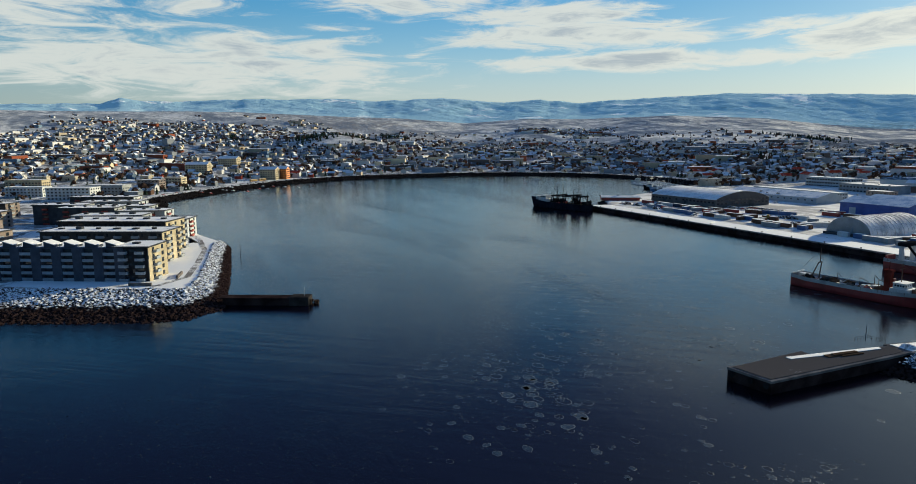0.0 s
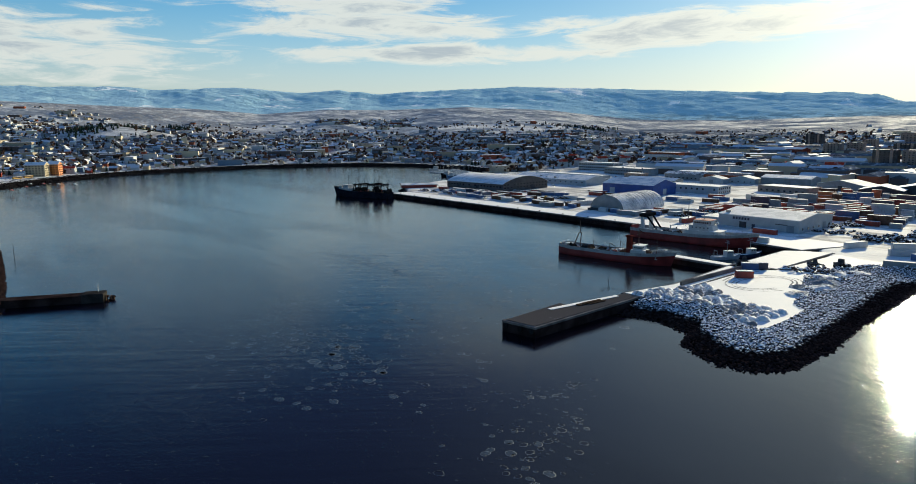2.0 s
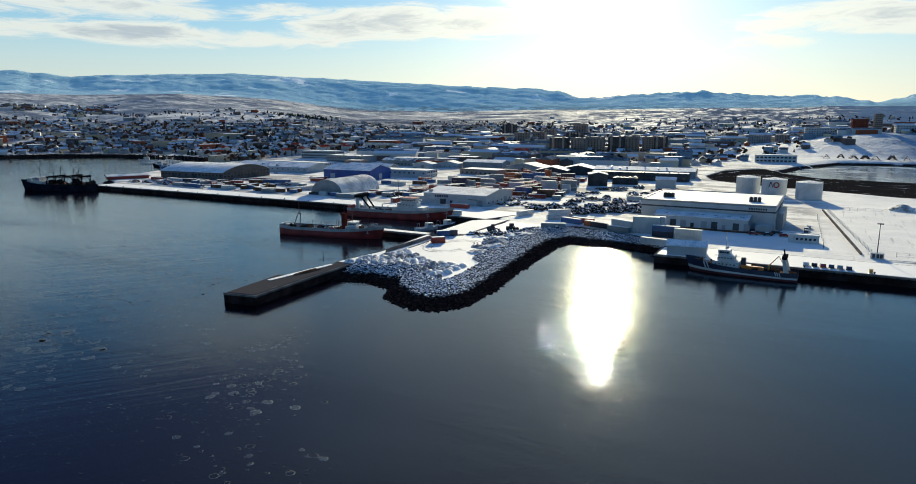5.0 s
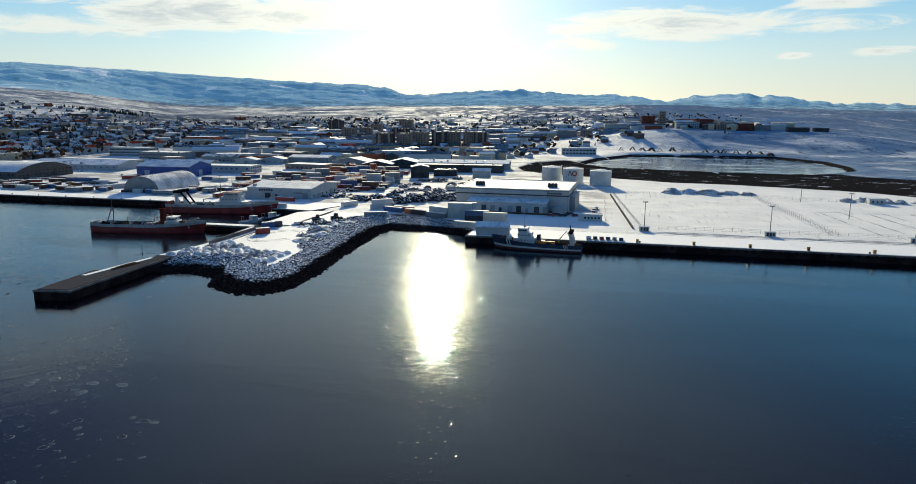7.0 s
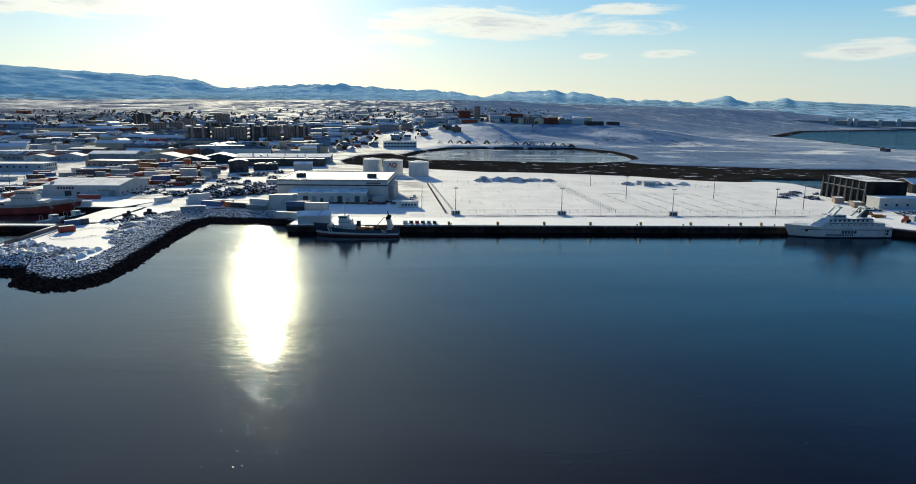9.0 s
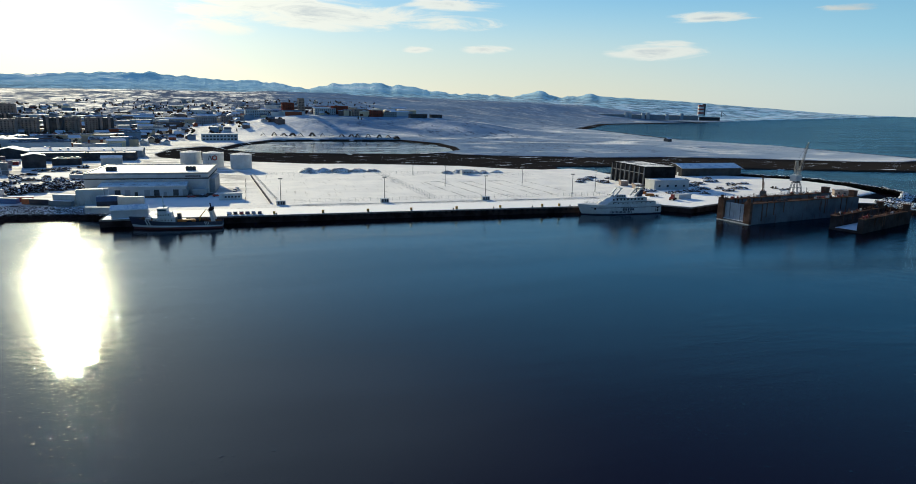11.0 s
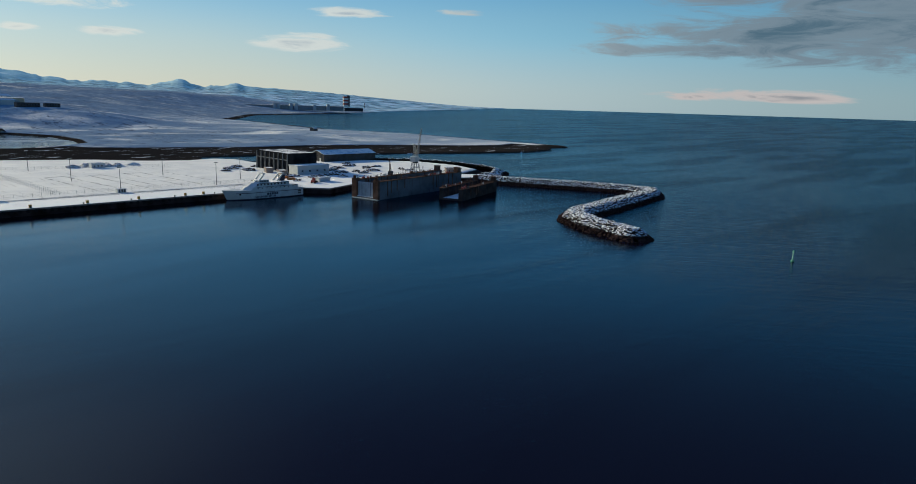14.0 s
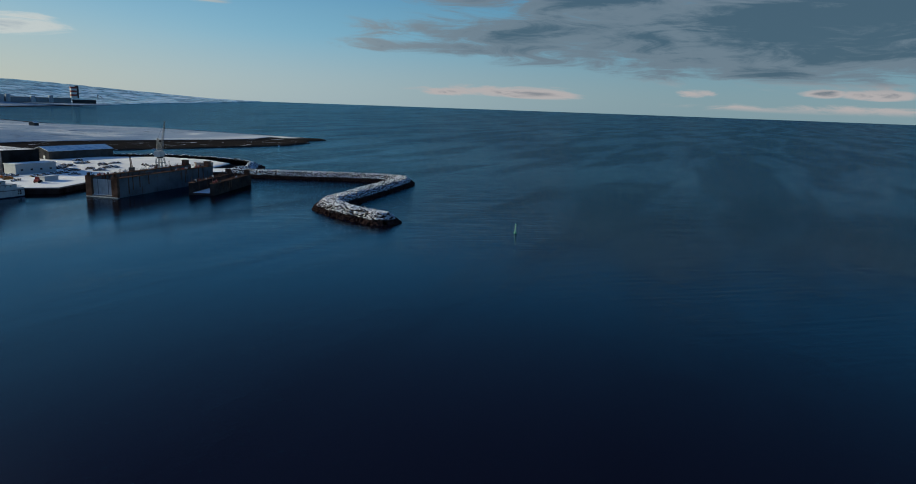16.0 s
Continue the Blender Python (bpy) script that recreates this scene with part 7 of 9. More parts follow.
# the stack by the cold store, the row along the bay
for k in range(3):
    container("white", -26, 293, Z + 2.6 * k, 8, 12.2, "container stack")
    if k < 2:
        container("white", -37.5, 294.6, Z + 2.6 * k, -24, 12.2, "container stack")
        container("blue" if k else "navy", -15.5, 286.5, Z + 2.6 * k, 2, 12.2, "container stack")
        container("white", -5, 281.5, Z + 2.6 * k, -3, 12.2, "container stack")
    container("white", -24, 296, Z + 2.6 * k, 8, 12.2, "container stack")
for x, y, rot, key in ((-67, 305.5, -20, "blue"), (-53, 300.5, -20, "orange"), (-49, 298.5, -20, "navy"), (-38.5, 291, -22, "grey"), (-70, 285.5, 20, "grey"), (-16.5, 266, -11, "white"), (-99.5, 321, 71, "white"), (-78, 315, 40, "white"),
                       (-77, 318, 40, "grey"), (-146, 329.5, -1, "red"), (-137, 302, 9, "white")):
    container(key, x, y, Z, rot, 12.2)
container("white", -77.5, 316.4, Z + 2.6, 40, 12.2)
container("blue", -107.5, 240, Z, 41, 6.1)
container("red", -101.5, 224.5, Z, 45, 6.1)
container("navy", -105.5, 243.5, Z, 41, 6.1)
container("red", -62, 309.5, Z, -15, 12.2)
container("red", -212, 392, Z, 10, 12.2)
# the container yard
for row, y in enumerate((399, 408, 417, 426, 436, 446, 456, 467, 478, 490, 502, 515, 529, 543)):
    x = -222 + row * 1.5
    while x < -104 - row * 2:
        if cr.random() < 0.86:
            key = cr.choice(["red", "blue", "white", "grey", "brown", "orange", "navy", "white", "grey", "red", "brown"])
            size = cr.choice([12.2, 12.2, 6.1])
            for k in range(cr.choice([1, 1, 2, 2, 3]) if row > 3 else cr.choice([1, 1, 2])):
                container(key, x + cr.uniform(-0.4, 0.4), y + cr.uniform(-0.5, 0.5), Z + 2.6 * k, 4 + cr.uniform(-1.5, 1.5), size, "container yard")
            x += size + 1.2
        else:
            x += cr.choice([5, 8, 12])
for x, y, rot, key, size in ((-262, 342, 4, "white", 6.1), (-253, 343, 4, "blue", 6.1), (-240, 345, 62, "white", 6.1), (-236, 353, 62, "brown", 12.2), (-232, 362, 62, "brown", 12.2), (-228, 372, 66, "white", 12.2),
                             (-221, 379, 66, "white", 6.1), (-300, 362, 66, "white", 12.2), (-296, 372, 66, "white", 12.2), (-340, 434, 60, "red", 12.2), (-336, 424, 10, "red", 12.2), (-322, 428, 10, "brown", 12.2),
                             (-352, 400, 20, "blue", 12.2), (-364, 396, 20, "blue", 12.2), (-382, 376, 8, "red", 12.2), (-396, 374, 8, "brown", 12.2), (-416, 371, 6, "red", 12.2), (-432, 369, 6, "navy", 12.2), (-450, 368, 6, "red", 12.2),
                             (-468, 366, 6, "red", 12.2)) + ((-372, 388, 14, "brown", 12.2), (-330, 386, 12, "white", 12.2), (-314, 380, 12, "grey", 6.1), (-284, 428, 8, "red", 12.2), (-270, 436, 8, "blue", 12.2), (-256, 430, 8, "white", 12.2),
                             (-244, 444, 8, "brown", 12.2), (-246, 462, 8, "blue", 12.2), (-258, 476, 8, "red", 12.2), (-40, 380, 4, "white", 12.2), (-46, 402, 4, "grey", 12.2), (-60, 420, 4, "white", 12.2)):
    container(key, x, y, Z, rot, size)

yr = random.Random(77)
for i in range(64):
    x, y = -445 + 4.2 * i + yr.uniform(-3, 3), yr.choice([340, 346, 352, 360, 368]) + yr.uniform(-2, 2)
    if -286 < x < -246 and y > 338 or x > -182:
        continue
    container(yr.choice(["red", "blue", "white", "grey", "brown", "brown"]), x, y, Z, yr.choice([4, 4, 94]) + yr.uniform(-4, 4), yr.choice([6.1, 12.2]), "containers on the north quay")

# ---- heaps of netting and gear in the yard ----
def heap(name, x, y, w, d, h, count, mats, label, seed, size=(0.6, 1.25)):
    rr, base = random.Random(seed), None
    m = Mesh()
    for i in range(count):
        u, v = rr.uniform(-1, 1), rr.uniform(-1, 1)
        top = h * max(0.15, 1 - 0.55 * (u * u + v * v))
        s = rr.uniform(*size)
        m.rock(u * w / 2, v * d / 2, rr.uniform(0.2, top), s * rr.uniform(0.8, 1.3), s, s * rr.uniform(0.6, 0.9), rr, 6)
    return single(name, m, mats, label, "heap", m=pose(x, y, QUAY), kind="stuff")


NET = paint("heaped_netting", (0.055, 0.040, 0.034), 0.9, wear=0.5, snow=0.45)
SCRAP = paint("heaped_scrap", (0.105, 0.072, 0.056), 0.85, wear=0.5, snow=0.5)
for i, (x, y, w, d, h) in enumerate(((-102, 346, 9, 6, 3.4), (-92, 350, 8, 6, 3.0), (-96, 357, 10, 6, 3.0), (-84, 358, 6, 5, 2.4), (-74, 342, 9, 8, 4.4), (-66, 350, 10, 7, 4.4), (-58, 358, 9, 7, 4.0), (-70, 360, 10, 6, 3.2), (-52, 366, 9, 6, 3.0),
                                     (-60, 372, 11, 5, 2.6), (-45, 362, 6, 5, 2.4), (-46, 374, 8, 5, 2.2), (-76, 372, 9, 5, 2.4), (-90, 372, 8, 5, 2.0), (-66, 384, 12, 5, 2.2), (-50, 388, 9, 5, 2.0))):
    heap("net_heap", x, y, w, d, h, int(w * d * 1.3), NET, "heap of dark fishing nets and floats dusted with snow", 100 + i)
YARD_HEAPS = ((-95, 250, 9, 4, 1.8), (-88, 254, 10, 4, 1.6), (-80, 258, 8, 4, 1.6), (-92, 262, 6, 3, 2.0), (-84, 268, 5, 3, 2.2), (-78, 276, 8, 4, 1.4), (-68, 284, 7, 3, 1.2), (-76, 246, 8, 3, 1.4),
                                     (300, 298, 10, 6, 1.6), (312, 286, 12, 5, 1.6), (328, 292, 10, 6, 1.8), (342, 300, 12, 5, 1.8))
DOCK_HEAPS = ((356, 290, 9, 5, 1.5), (372, 300, 10, 6, 1.6), (294, 348, 8, 9, 1.8), (288, 364, 10, 7, 1.6), (298, 376, 9, 6, 1.6),
                                     (278, 352, 6, 6, 1.2), (345, 318, 9, 5, 1.6), (360, 330, 10, 6, 1.5), (378, 340, 9, 5, 1.4), (390, 358, 8, 5, 1.4), (394, 270, 9, 4, 1.4))
for i, (x, y, w, d, h) in enumerate(YARD_HEAPS + DOCK_HEAPS):
    heap("scrap_heap", x, y, w, d, h, int(w * d * 0.8), SCRAP, "heap of dark scrap and timber under thin snow", 200 + i, (0.4, 1.1))

for i in range(46):
    x, y = (cr.uniform(-470, -290), cr.uniform(336, 386)) if i % 2 else (cr.uniform(-236, -110), cr.uniform(350, 400))
    if not (-495 < x < -408 and y > 382) and not (-284 < x < -248):
        heap("gear_heap", x, y, cr.uniform(5, 13), cr.uniform(2.5, 4.5), cr.uniform(1.0, 2.4), cr.choice([22, 30, 40]), SCRAP if i % 3 else NET, "row of pallets, pipes and gear under thin snow", 500 + i, (0.4, 1.0))
for i in range(34):
    x, y = cr.uniform(-104, -36), cr.uniform(388, 500)
    heap("gear_heap", x, y, cr.uniform(5, 12), cr.uniform(2.5, 5), cr.uniform(1.0, 2.6), cr.choice([18, 26, 36]), SCRAP if i % 3 else NET, "row of pallets, pipes and gear under thin snow", 700 + i, (0.4, 1.1))
for i in range(30):
    x, y = cr.uniform(284, 400), cr.uniform(272, 384)
    if not (305 < x < 340 and 300 < y < 370) and not (380 < x and y > 374):
        heap("gear_heap", x, y, cr.uniform(3, 9), cr.uniform(2, 4), cr.uniform(0.8, 2.0), cr.choice([12, 18, 26]), SCRAP if i % 3 else NET, "row of pallets, pipes and gear under thin snow", 800 + i, (0.35, 0.9))

# dumped snow: loaf-shaped mounds on the headland and by the lot
# besides dirt, the grey patches stand in for shade on the near sides
SNOWHEAP = snow_cover("dumped_snow", (0.24, 0.235, 0.23), 0.49)


def mound(x, y, rad, h, seed):
    rr, m, k = random.Random(seed), Mesh(), 10
    for j, (f, q) in enumerate(((1.0, 0.0), (0.72, 0.5), (0.4, 0.85), (0.0, 1.0))):
        for i in range(k if f else 1):
            a, w = 6.28318 * i / k, rad * f * rr.uniform(0.7, 1.25)
            m.v.append((math.cos(a) * w, math.sin(a) * w * 0.9, h * q * rr.uniform(0.7, 1.2) - (0.3 if q == 0 else 0)))
    for j in range(2):
        m.f += [(j * k + i, j * k + (i + 1) % k, (j + 1) * k + (i + 1) % k, (j + 1) * k + i) for i in range(k)]
    m.f += [(2 * k + i, 2 * k + (i + 1) % k, 3 * k) for i in range(k)]
    return m


for i in range(9):
    for j in range(14):
        x = -112 + 3.2 * j + cr.uniform(-0.7, 0.7) + 1.8 * (i % 2)
        near_edge = float(np.interp(x, [-112, -97, -86, -77, -70], [175, 178, 180, 174, 170]))
        far_edge = float(np.interp(x, [-112, -105, -86, -70], [200, 204, 190, 190]))
        y = near_edge + 3.1 * i + cr.uniform(-0.7, 0.7)
        if y < far_edge and x < -70 and x > -115 + (y - 175) * 0.45:
            single("snow_mound", mound(0, 0, cr.uniform(1.8, 2.4), cr.uniform(1.0, 1.5), 300 + i * 14 + j), SNOWHEAP, "tipped mound of dirty snow on the headland, greyed for shade", "snow mound", "snow mounds", smooth=True, m=pose(x, y, 3.3, 0, 0, cr.uniform(0, 360)))
for i, (x, y, rad, h) in enumerate(((-78, 236, 7, 1.8), (-75, 228, 6, 1.6), (-82, 246, 6, 1.4), (-77, 214, 5, 1.2), (-82, 224, 4, 1.0), (-80, 256, 5, 1.4), (-76, 262, 5, 1.2), (92, 445, 9, 3.4), (104, 446, 9, 3.0), (116, 444, 10, 3.6), (130, 447, 8, 2.6), (142, 446, 7, 2.2),
                                    (198, 424, 6, 2.4), (208, 427, 6, 3.0), (220, 424, 6, 2.8), (228, 422, 5, 2.2), (240, 426, 6, 1.8))):
    single("snow_mound", mound(0, 0, rad, h, 400 + i), SNOWHEAP, "ploughed heap of old snow", "snow mound", "ploughed snow", smooth=False, m=pose(x, y, 3.2, 0, 0, i * 40))

# ---- lamp posts, fences and bollards ----
def lamp_mast(x, y, h=13.6, box=True, group="lighting masts"):
    l = thing("lighting_mast", pose(x, y, QUAY), "tall slim lighting mast with a crosshead of floodlights", "lamp post", group)
    part("pole", Mesh().tube((0, 0, 0), (0, 0, h), 0.2, 0.1, 8), DKGREY, l)
    part("crosshead", Mesh().box(-1.1, 1.1, -0.08, 0.08, h - 0.2, h), DKGREY, l)
    for u in (-0.9, -0.3, 0.3, 0.9):
        part("floodlight", Mesh().box(u - 0.22, u + 0.22, -0.3, 0.1, h, h + 0.35), STEEL, l)
    if box:
        cab = part("cabinet", Mesh().box(-2.3, 2.3, -1.4, 1.4, 0, 2.0).box(-2.4, 2.4, -1.5, 1.5, 2.0, 2.15), WHITE, l, "white switch cabinet at the foot")
        for u in (-1.2, 0.2, 1.4):
            part("cabinet_door", Mesh().box(u - 0.45, u + 0.45, -1.46, -1.4, 0.2, 1.8), DKGREY, cab)
    return l


for x, y, b in ((67, 278, True), (122, 278, True), (180, 277, True), (168, 413, False), (174, 342, False), (230, 345, False), (262, 300, False), (236, 280, False), (-196, 338, False)):
    lamp_mast(x, y, 13.6, b)


def fence(pts, label, gap=4.0, h=1.9):
    """Posts with rails between them."""
    f = thing("wire_fence", pose(*pts[0], QUAY), label, "fence")
    post = Mesh().tube((0, 0, 0), (0, 0, h), 0.06, n=5).data("post", STEEL)
    o = Vector((*pts[0], 0))
    for a, b in zip(pts, pts[1:]):
        a, b = Vector((*a, 0)) - o, Vector((*b, 0)) - o
        k = max(1, int((b - a).length / gap))
        for i in range(k):
            part("post", post, None, f, m=Matrix.Translation(a.lerp(b, i / k)))
        for z in (0.5, 1.2, h):
            part("rail", Mesh().tube(a + Vector((0, 0, z)), b + Vector((0, 0, z)), 0.025, n=3), STEEL, f)
    return f


fence([(74, 283), (148, 284), (260, 283)], "long wire fence along the open storage lot")
fence([(142, 430), (150, 284)], "double wire fence across the lot", 3.4)
fence([(145, 430), (153, 284)], "second line of wire fence across the lot", 3.4)
fence([(60, 428), (142, 431), (262, 400)], "wire fence along the back of the lot", 4.0)
fence([(52, 425), (66, 284)], "wire fence along the access road", 3.0)
wall = Mesh().box(-0.35, 0.35, -70, 70, 0, 0.9)
single("low_wall", wall, CONCRETE, "low dark concrete wall beside the access road", "wall", m=pose(56, 352, QUAY - 0.05, 0, 0, 4.9))
for y in (300, 330, 360, 390):
    single("pipe_rack", railing(Mesh(), [(0, -12, 0), (0, 12, 0)], 1.0, 3), DKGREY, "low dark pipe rack beside the road", "pipe rack", m=pose(47 + (390 - y) * 0.02, y, QUAY))

BOLLARD = Mesh().tube((0, 0, 0), (0, 0, 0.5), 0.28, 0.22, 8).tube((0, 0, 0.5), (0, 0, 0.75), 0.4, 0.34, 8).data("bollard", DKGREY)
YBOX = Mesh().box(-0.55, 0.55, -0.4, 0.4, 0, 1.3).box(-0.65, 0.65, -0.5, 0.5, 1.3, 1.42).data("power_post", YELPAINT)
for i in range(11):
    tagged(new("mooring_bollard", BOLLARD), "dark iron mooring bollard on the quay edge", "bollard", "quay bollards").matrix_basis = pose(42 + i * 22, 245.4, QUAY + 0.1)
for x in (63, 86, 108, 130, 154, 178, 202, 212):
    tagged(new("power_post", YBOX), "yellow quay power post", "power post", "quay power posts").matrix_basis = pose(x, 246.4, QUAY + 0.1)
for i in range(15):
    tagged(new("mooring_bollard", BOLLARD), "dark iron mooring bollard on the north quay", "bollard", "north quay bollards").matrix_basis = pose(-460 + i * 21, 312.2, QUAY + 0.1)
FEND = Mesh().tube((0, -0.35, 0), (0, 0.1, 0), 0.75, n=10).data("tyre_fender", TYRE)
for i in range(56):
    tagged(new("tyre_fender", FEND), "black tyre fender on the quay wall", "tyre", "quay fenders").matrix_basis = pose(42 + i * 3.2, 243.7, 2.2)
for i in range(44):
    tagged(new("tyre_fender", FEND), "black tyre fender on the north quay wall", "tyre", "north quay fenders").matrix_basis = pose(-468 + i * 6, 310.7, 2.2)
for x in (-118, -113, -109):
    tagged(new("tyre_fender", FEND), "black tyre fender on the pier head", "tyre", "pier fenders").matrix_basis = pose(x, 119.4 + (x + 119) * 0.17, 1.9)
pierbox = thing("pier_hut", pose(-121, 169, QUAY), "small rail-fenced hut at the bend of the pier", "hut")
part("rail", railing(Mesh(), [(-1, -2, 0), (-1, 3, 0), (4, 3.5, 0)], 1.2, 1.2), RUST, pierbox)
part("post", Mesh().tube((0, 1, 0), (0, 1, 4.2), 0.1), DKGREY, pierbox)
stack = thing("timber_stack", pose(-115.0, 153, QUAY + 0.16, 0, 0, -4), "low stack of timber and pipes on the pier", "timber")
for x0, x1, y0, y1, z0, z1 in ((-0.9, 0.9, -5, 4, 0, 0.25), (-0.5, 0.7, -3, 5, 0.25, 0.5), (0.92, 1.5, -1, 6, 0, 0.3)):
    part("timber", Mesh().box(x0, x1, y0, y1, z0, z1), WOOD, stack)
single("pier_apron", Mesh().prism([(-118.8, 120.4), (-108.8, 122), (-110.0, 160), (-114.5, 160), (-115, 146), (-121.2, 146)], QUAY + 0.1, QUAY + 0.16), PIER_DECK, "bare trampled concrete at the pier head", kind="structure")
single("pier_snow", Mesh().prism([(-119.0, 138), (-117.3, 138), (-115.6, 152), (-114.2, 167), (-115.6, 167.5), (-117.4, 153)], QUAY + 0.1, QUAY + 0.3), SNOWY, "strip of drifted snow along the pier", kind="structure")
single("causeway_wall", Mesh().box(-0.4, 0.4, -22, 22, 0, 1.5), CONCRETE, "low concrete parapet along the causeway", "wall", m=pose(-109.6, 218, QUAY, 0, 0, 0))
building(-0.5, 251, 15, 8, 3.9, 6, "gable", 1.6, CLAD, ROOF_BLUE, "pale ice house with a blue sheet roof at the quay corner", name="ice_house")


# wheel tracks on the headland and bare rows on the storage lot
def strip(pts, width, z=None):
    """One continuous low ribbon with square edges along a line on the ground."""
    mesh, n = Mesh(), len(pts)
    for i, p in enumerate(pts):
        a, b = Vector(pts[max(i - 1, 0)]), Vector(pts[min(i + 1, n - 1)])
        side = Vector((b.y - a.y, a.x - b.x)).normalized() * width / 2
        h = z if z else ground_at(*p) + 0.10
        for q, drop in ((1, 0.3), (1, 0.0), (-1, 0.0), (-1, 0.3)):
            mesh.v.append((p[0] + side.x * q, p[1] + side.y * q, h - drop))
    mesh.f += [(4 * i + j, 4 * i + 4 + j, 4 * i + 5 + j, 4 * i + 1 + j) for i in range(n - 1) for j in range(3)]
    return mesh


RUTS = snow_cover("rutted_snow", (0.30, 0.28, 0.26), 0.52)
for rx, ry, grow in ((8.5, 13.5, 0.0), (7.2, 12.0, 0.0), (10.2, 15.5, 0.6)):
    ring = [(-92.5 + rx * math.cos(a) * (1 + grow * 0.02 * a) + 0.12 * ry * math.sin(a), 222 + ry * math.sin(a)) for a in (0.35 + i * 0.24 for i in range(24))]
    single("tyre_track", strip(ring, 0.5, 3.37), RUTS, "looping tyre track in the snow of the headland lot", "tyre track", "tyre tracks")
single("tyre_track", strip([(-104, 214), (-106, 226), (-103, 242), (-104, 256), (-107, 270)], 0.7, 3.37), RUTS, "straight tyre track across the headland lot", "tyre track", "tyre tracks")
for (ax, ay), (bx, by) in (((165.7, 368), (173, 292)), ((177.6, 371), (185, 300)), ((165.7, 368), (177.6, 371)), ((191.4, 369), (199.3, 285)), ((200, 368), (208, 292)), ((191.4, 369), (200, 368)), ((214, 370), (220, 289)), ((225, 370), (231, 292)), ((214, 370), (225, 370)), ((240, 366), (246, 296))):
    row = [(ax + (bx - ax) * i / 14 + cr.uniform(-0.25, 0.25), ay + (by - ay) * i / 14) for i in range(15)]
    single("row_marking", strip(row, 0.55), RUTS, "bare line of a storage row in the snow", "ground line", "storage rows")
for y0, wob in ((272, 0.4), (274.2, 0.5), (276.0, 0.5)):
    lane = [(70 + i * 10, y0 + wob * math.sin(i * 0.9 + y0)) for i in range(19)]
    single("tyre_track", strip(lane, 0.45), RUTS, "long tyre track beside the quay fence", "tyre track", "tyre tracks")


# ---- cars and machines ----
def car(m, mat, label, group="parked cars"):
    c = thing("parked_car", m, label, "car", group)
    body = Mesh().along([(-2.15, 0.35), (2.15, 0.35), (2.2, 0.75), (1.2, 0.92), (0.6, 1.42), (-1.2, 1.45), (-2.0, 0.95), (-2.2, 0.8)], -0.86, 0.86)
    part("body", body, mat, c)
    part("window_band", Mesh().along([(1.05, 0.95), (0.55, 1.36), (-1.15, 1.38), (-1.8, 0.97)], -0.875, 0.875), GLASS, c)
    wheel = Mesh().tube((0, -0.1, 0), (0, 0.1, 0), 0.33, n=10).data("wheel", TYRE)
    for x in (-1.35, 1.35):
        for y in (-0.8, 0.8):
            part("wheel", wheel, None, c, m=pose(x, y, 0.33))
    part("snow_cover", Mesh().box(-1.15, 0.5, -0.8, 0.8, 1.44, 1.5), SNOWY, c)
    return c


CARS = [car(pose(46, 249.5, QUAY + 0.12, 0, 0, 92), m, f"{w} car parked with snow on its roof") for m, w in ((WHITE, "white"), (DKGREY, "dark grey"), (REDP, "red"), (NAVY, "navy"), (STEEL, "silver"))]
for i, c in enumerate(CARS):
    c.matrix_basis = pose(42.5 + i * 2.75, 249, QUAY + 0.12, 0, 0, 90 + cr.uniform(-4, 4))
spots = [(56.3, 249, 90), (20, 312, 0), (26, 313, 10), (33, 314, 5), (42, 330, 85), (42, 338, 85), (43, 346, 85), (44, 312, 90), (30, 320, 0)]
spots += [(-410 + i * 2.9, 402, 86) for i in range(14)] + [(-402 + i * 2.9, 414, 86) for i in range(12)] + [(-110 + i * 2.8, 350, 95) for i in range(6)]
spots += [(-760 + i * 9 - j * 18, 12 + i * 7 + j * 30 + cr.uniform(-3, 3), 35) for i in range(-6, 3) for j in range(4) if cr.random() < 0.6]
spots += [(*(p + n * 12.0 + (q - p) * f), 30) for (p, n), (q, k) in zip(wide_way[4:], wide_way[5:]) for f in (0.15, 0.4, 0.65, 0.9) if cr.random() < 0.6]
spots += [(-855 - i * 4.2 + cr.uniform(-1, 1), -34 + i * 9 + j * 5 - 20, 35) for i in range(6) for j in range(2)]
spots += [(cr.uniform(-560, -240), cr.uniform(335, 560), cr.choice([5, 95])) for i in range(24)]
for x, y, a in spots:
    copy_thing(cr.choice(CARS), pose(x, y, max(QUAY, ground_at(x, y)) + 0.02, 0, 0, a))


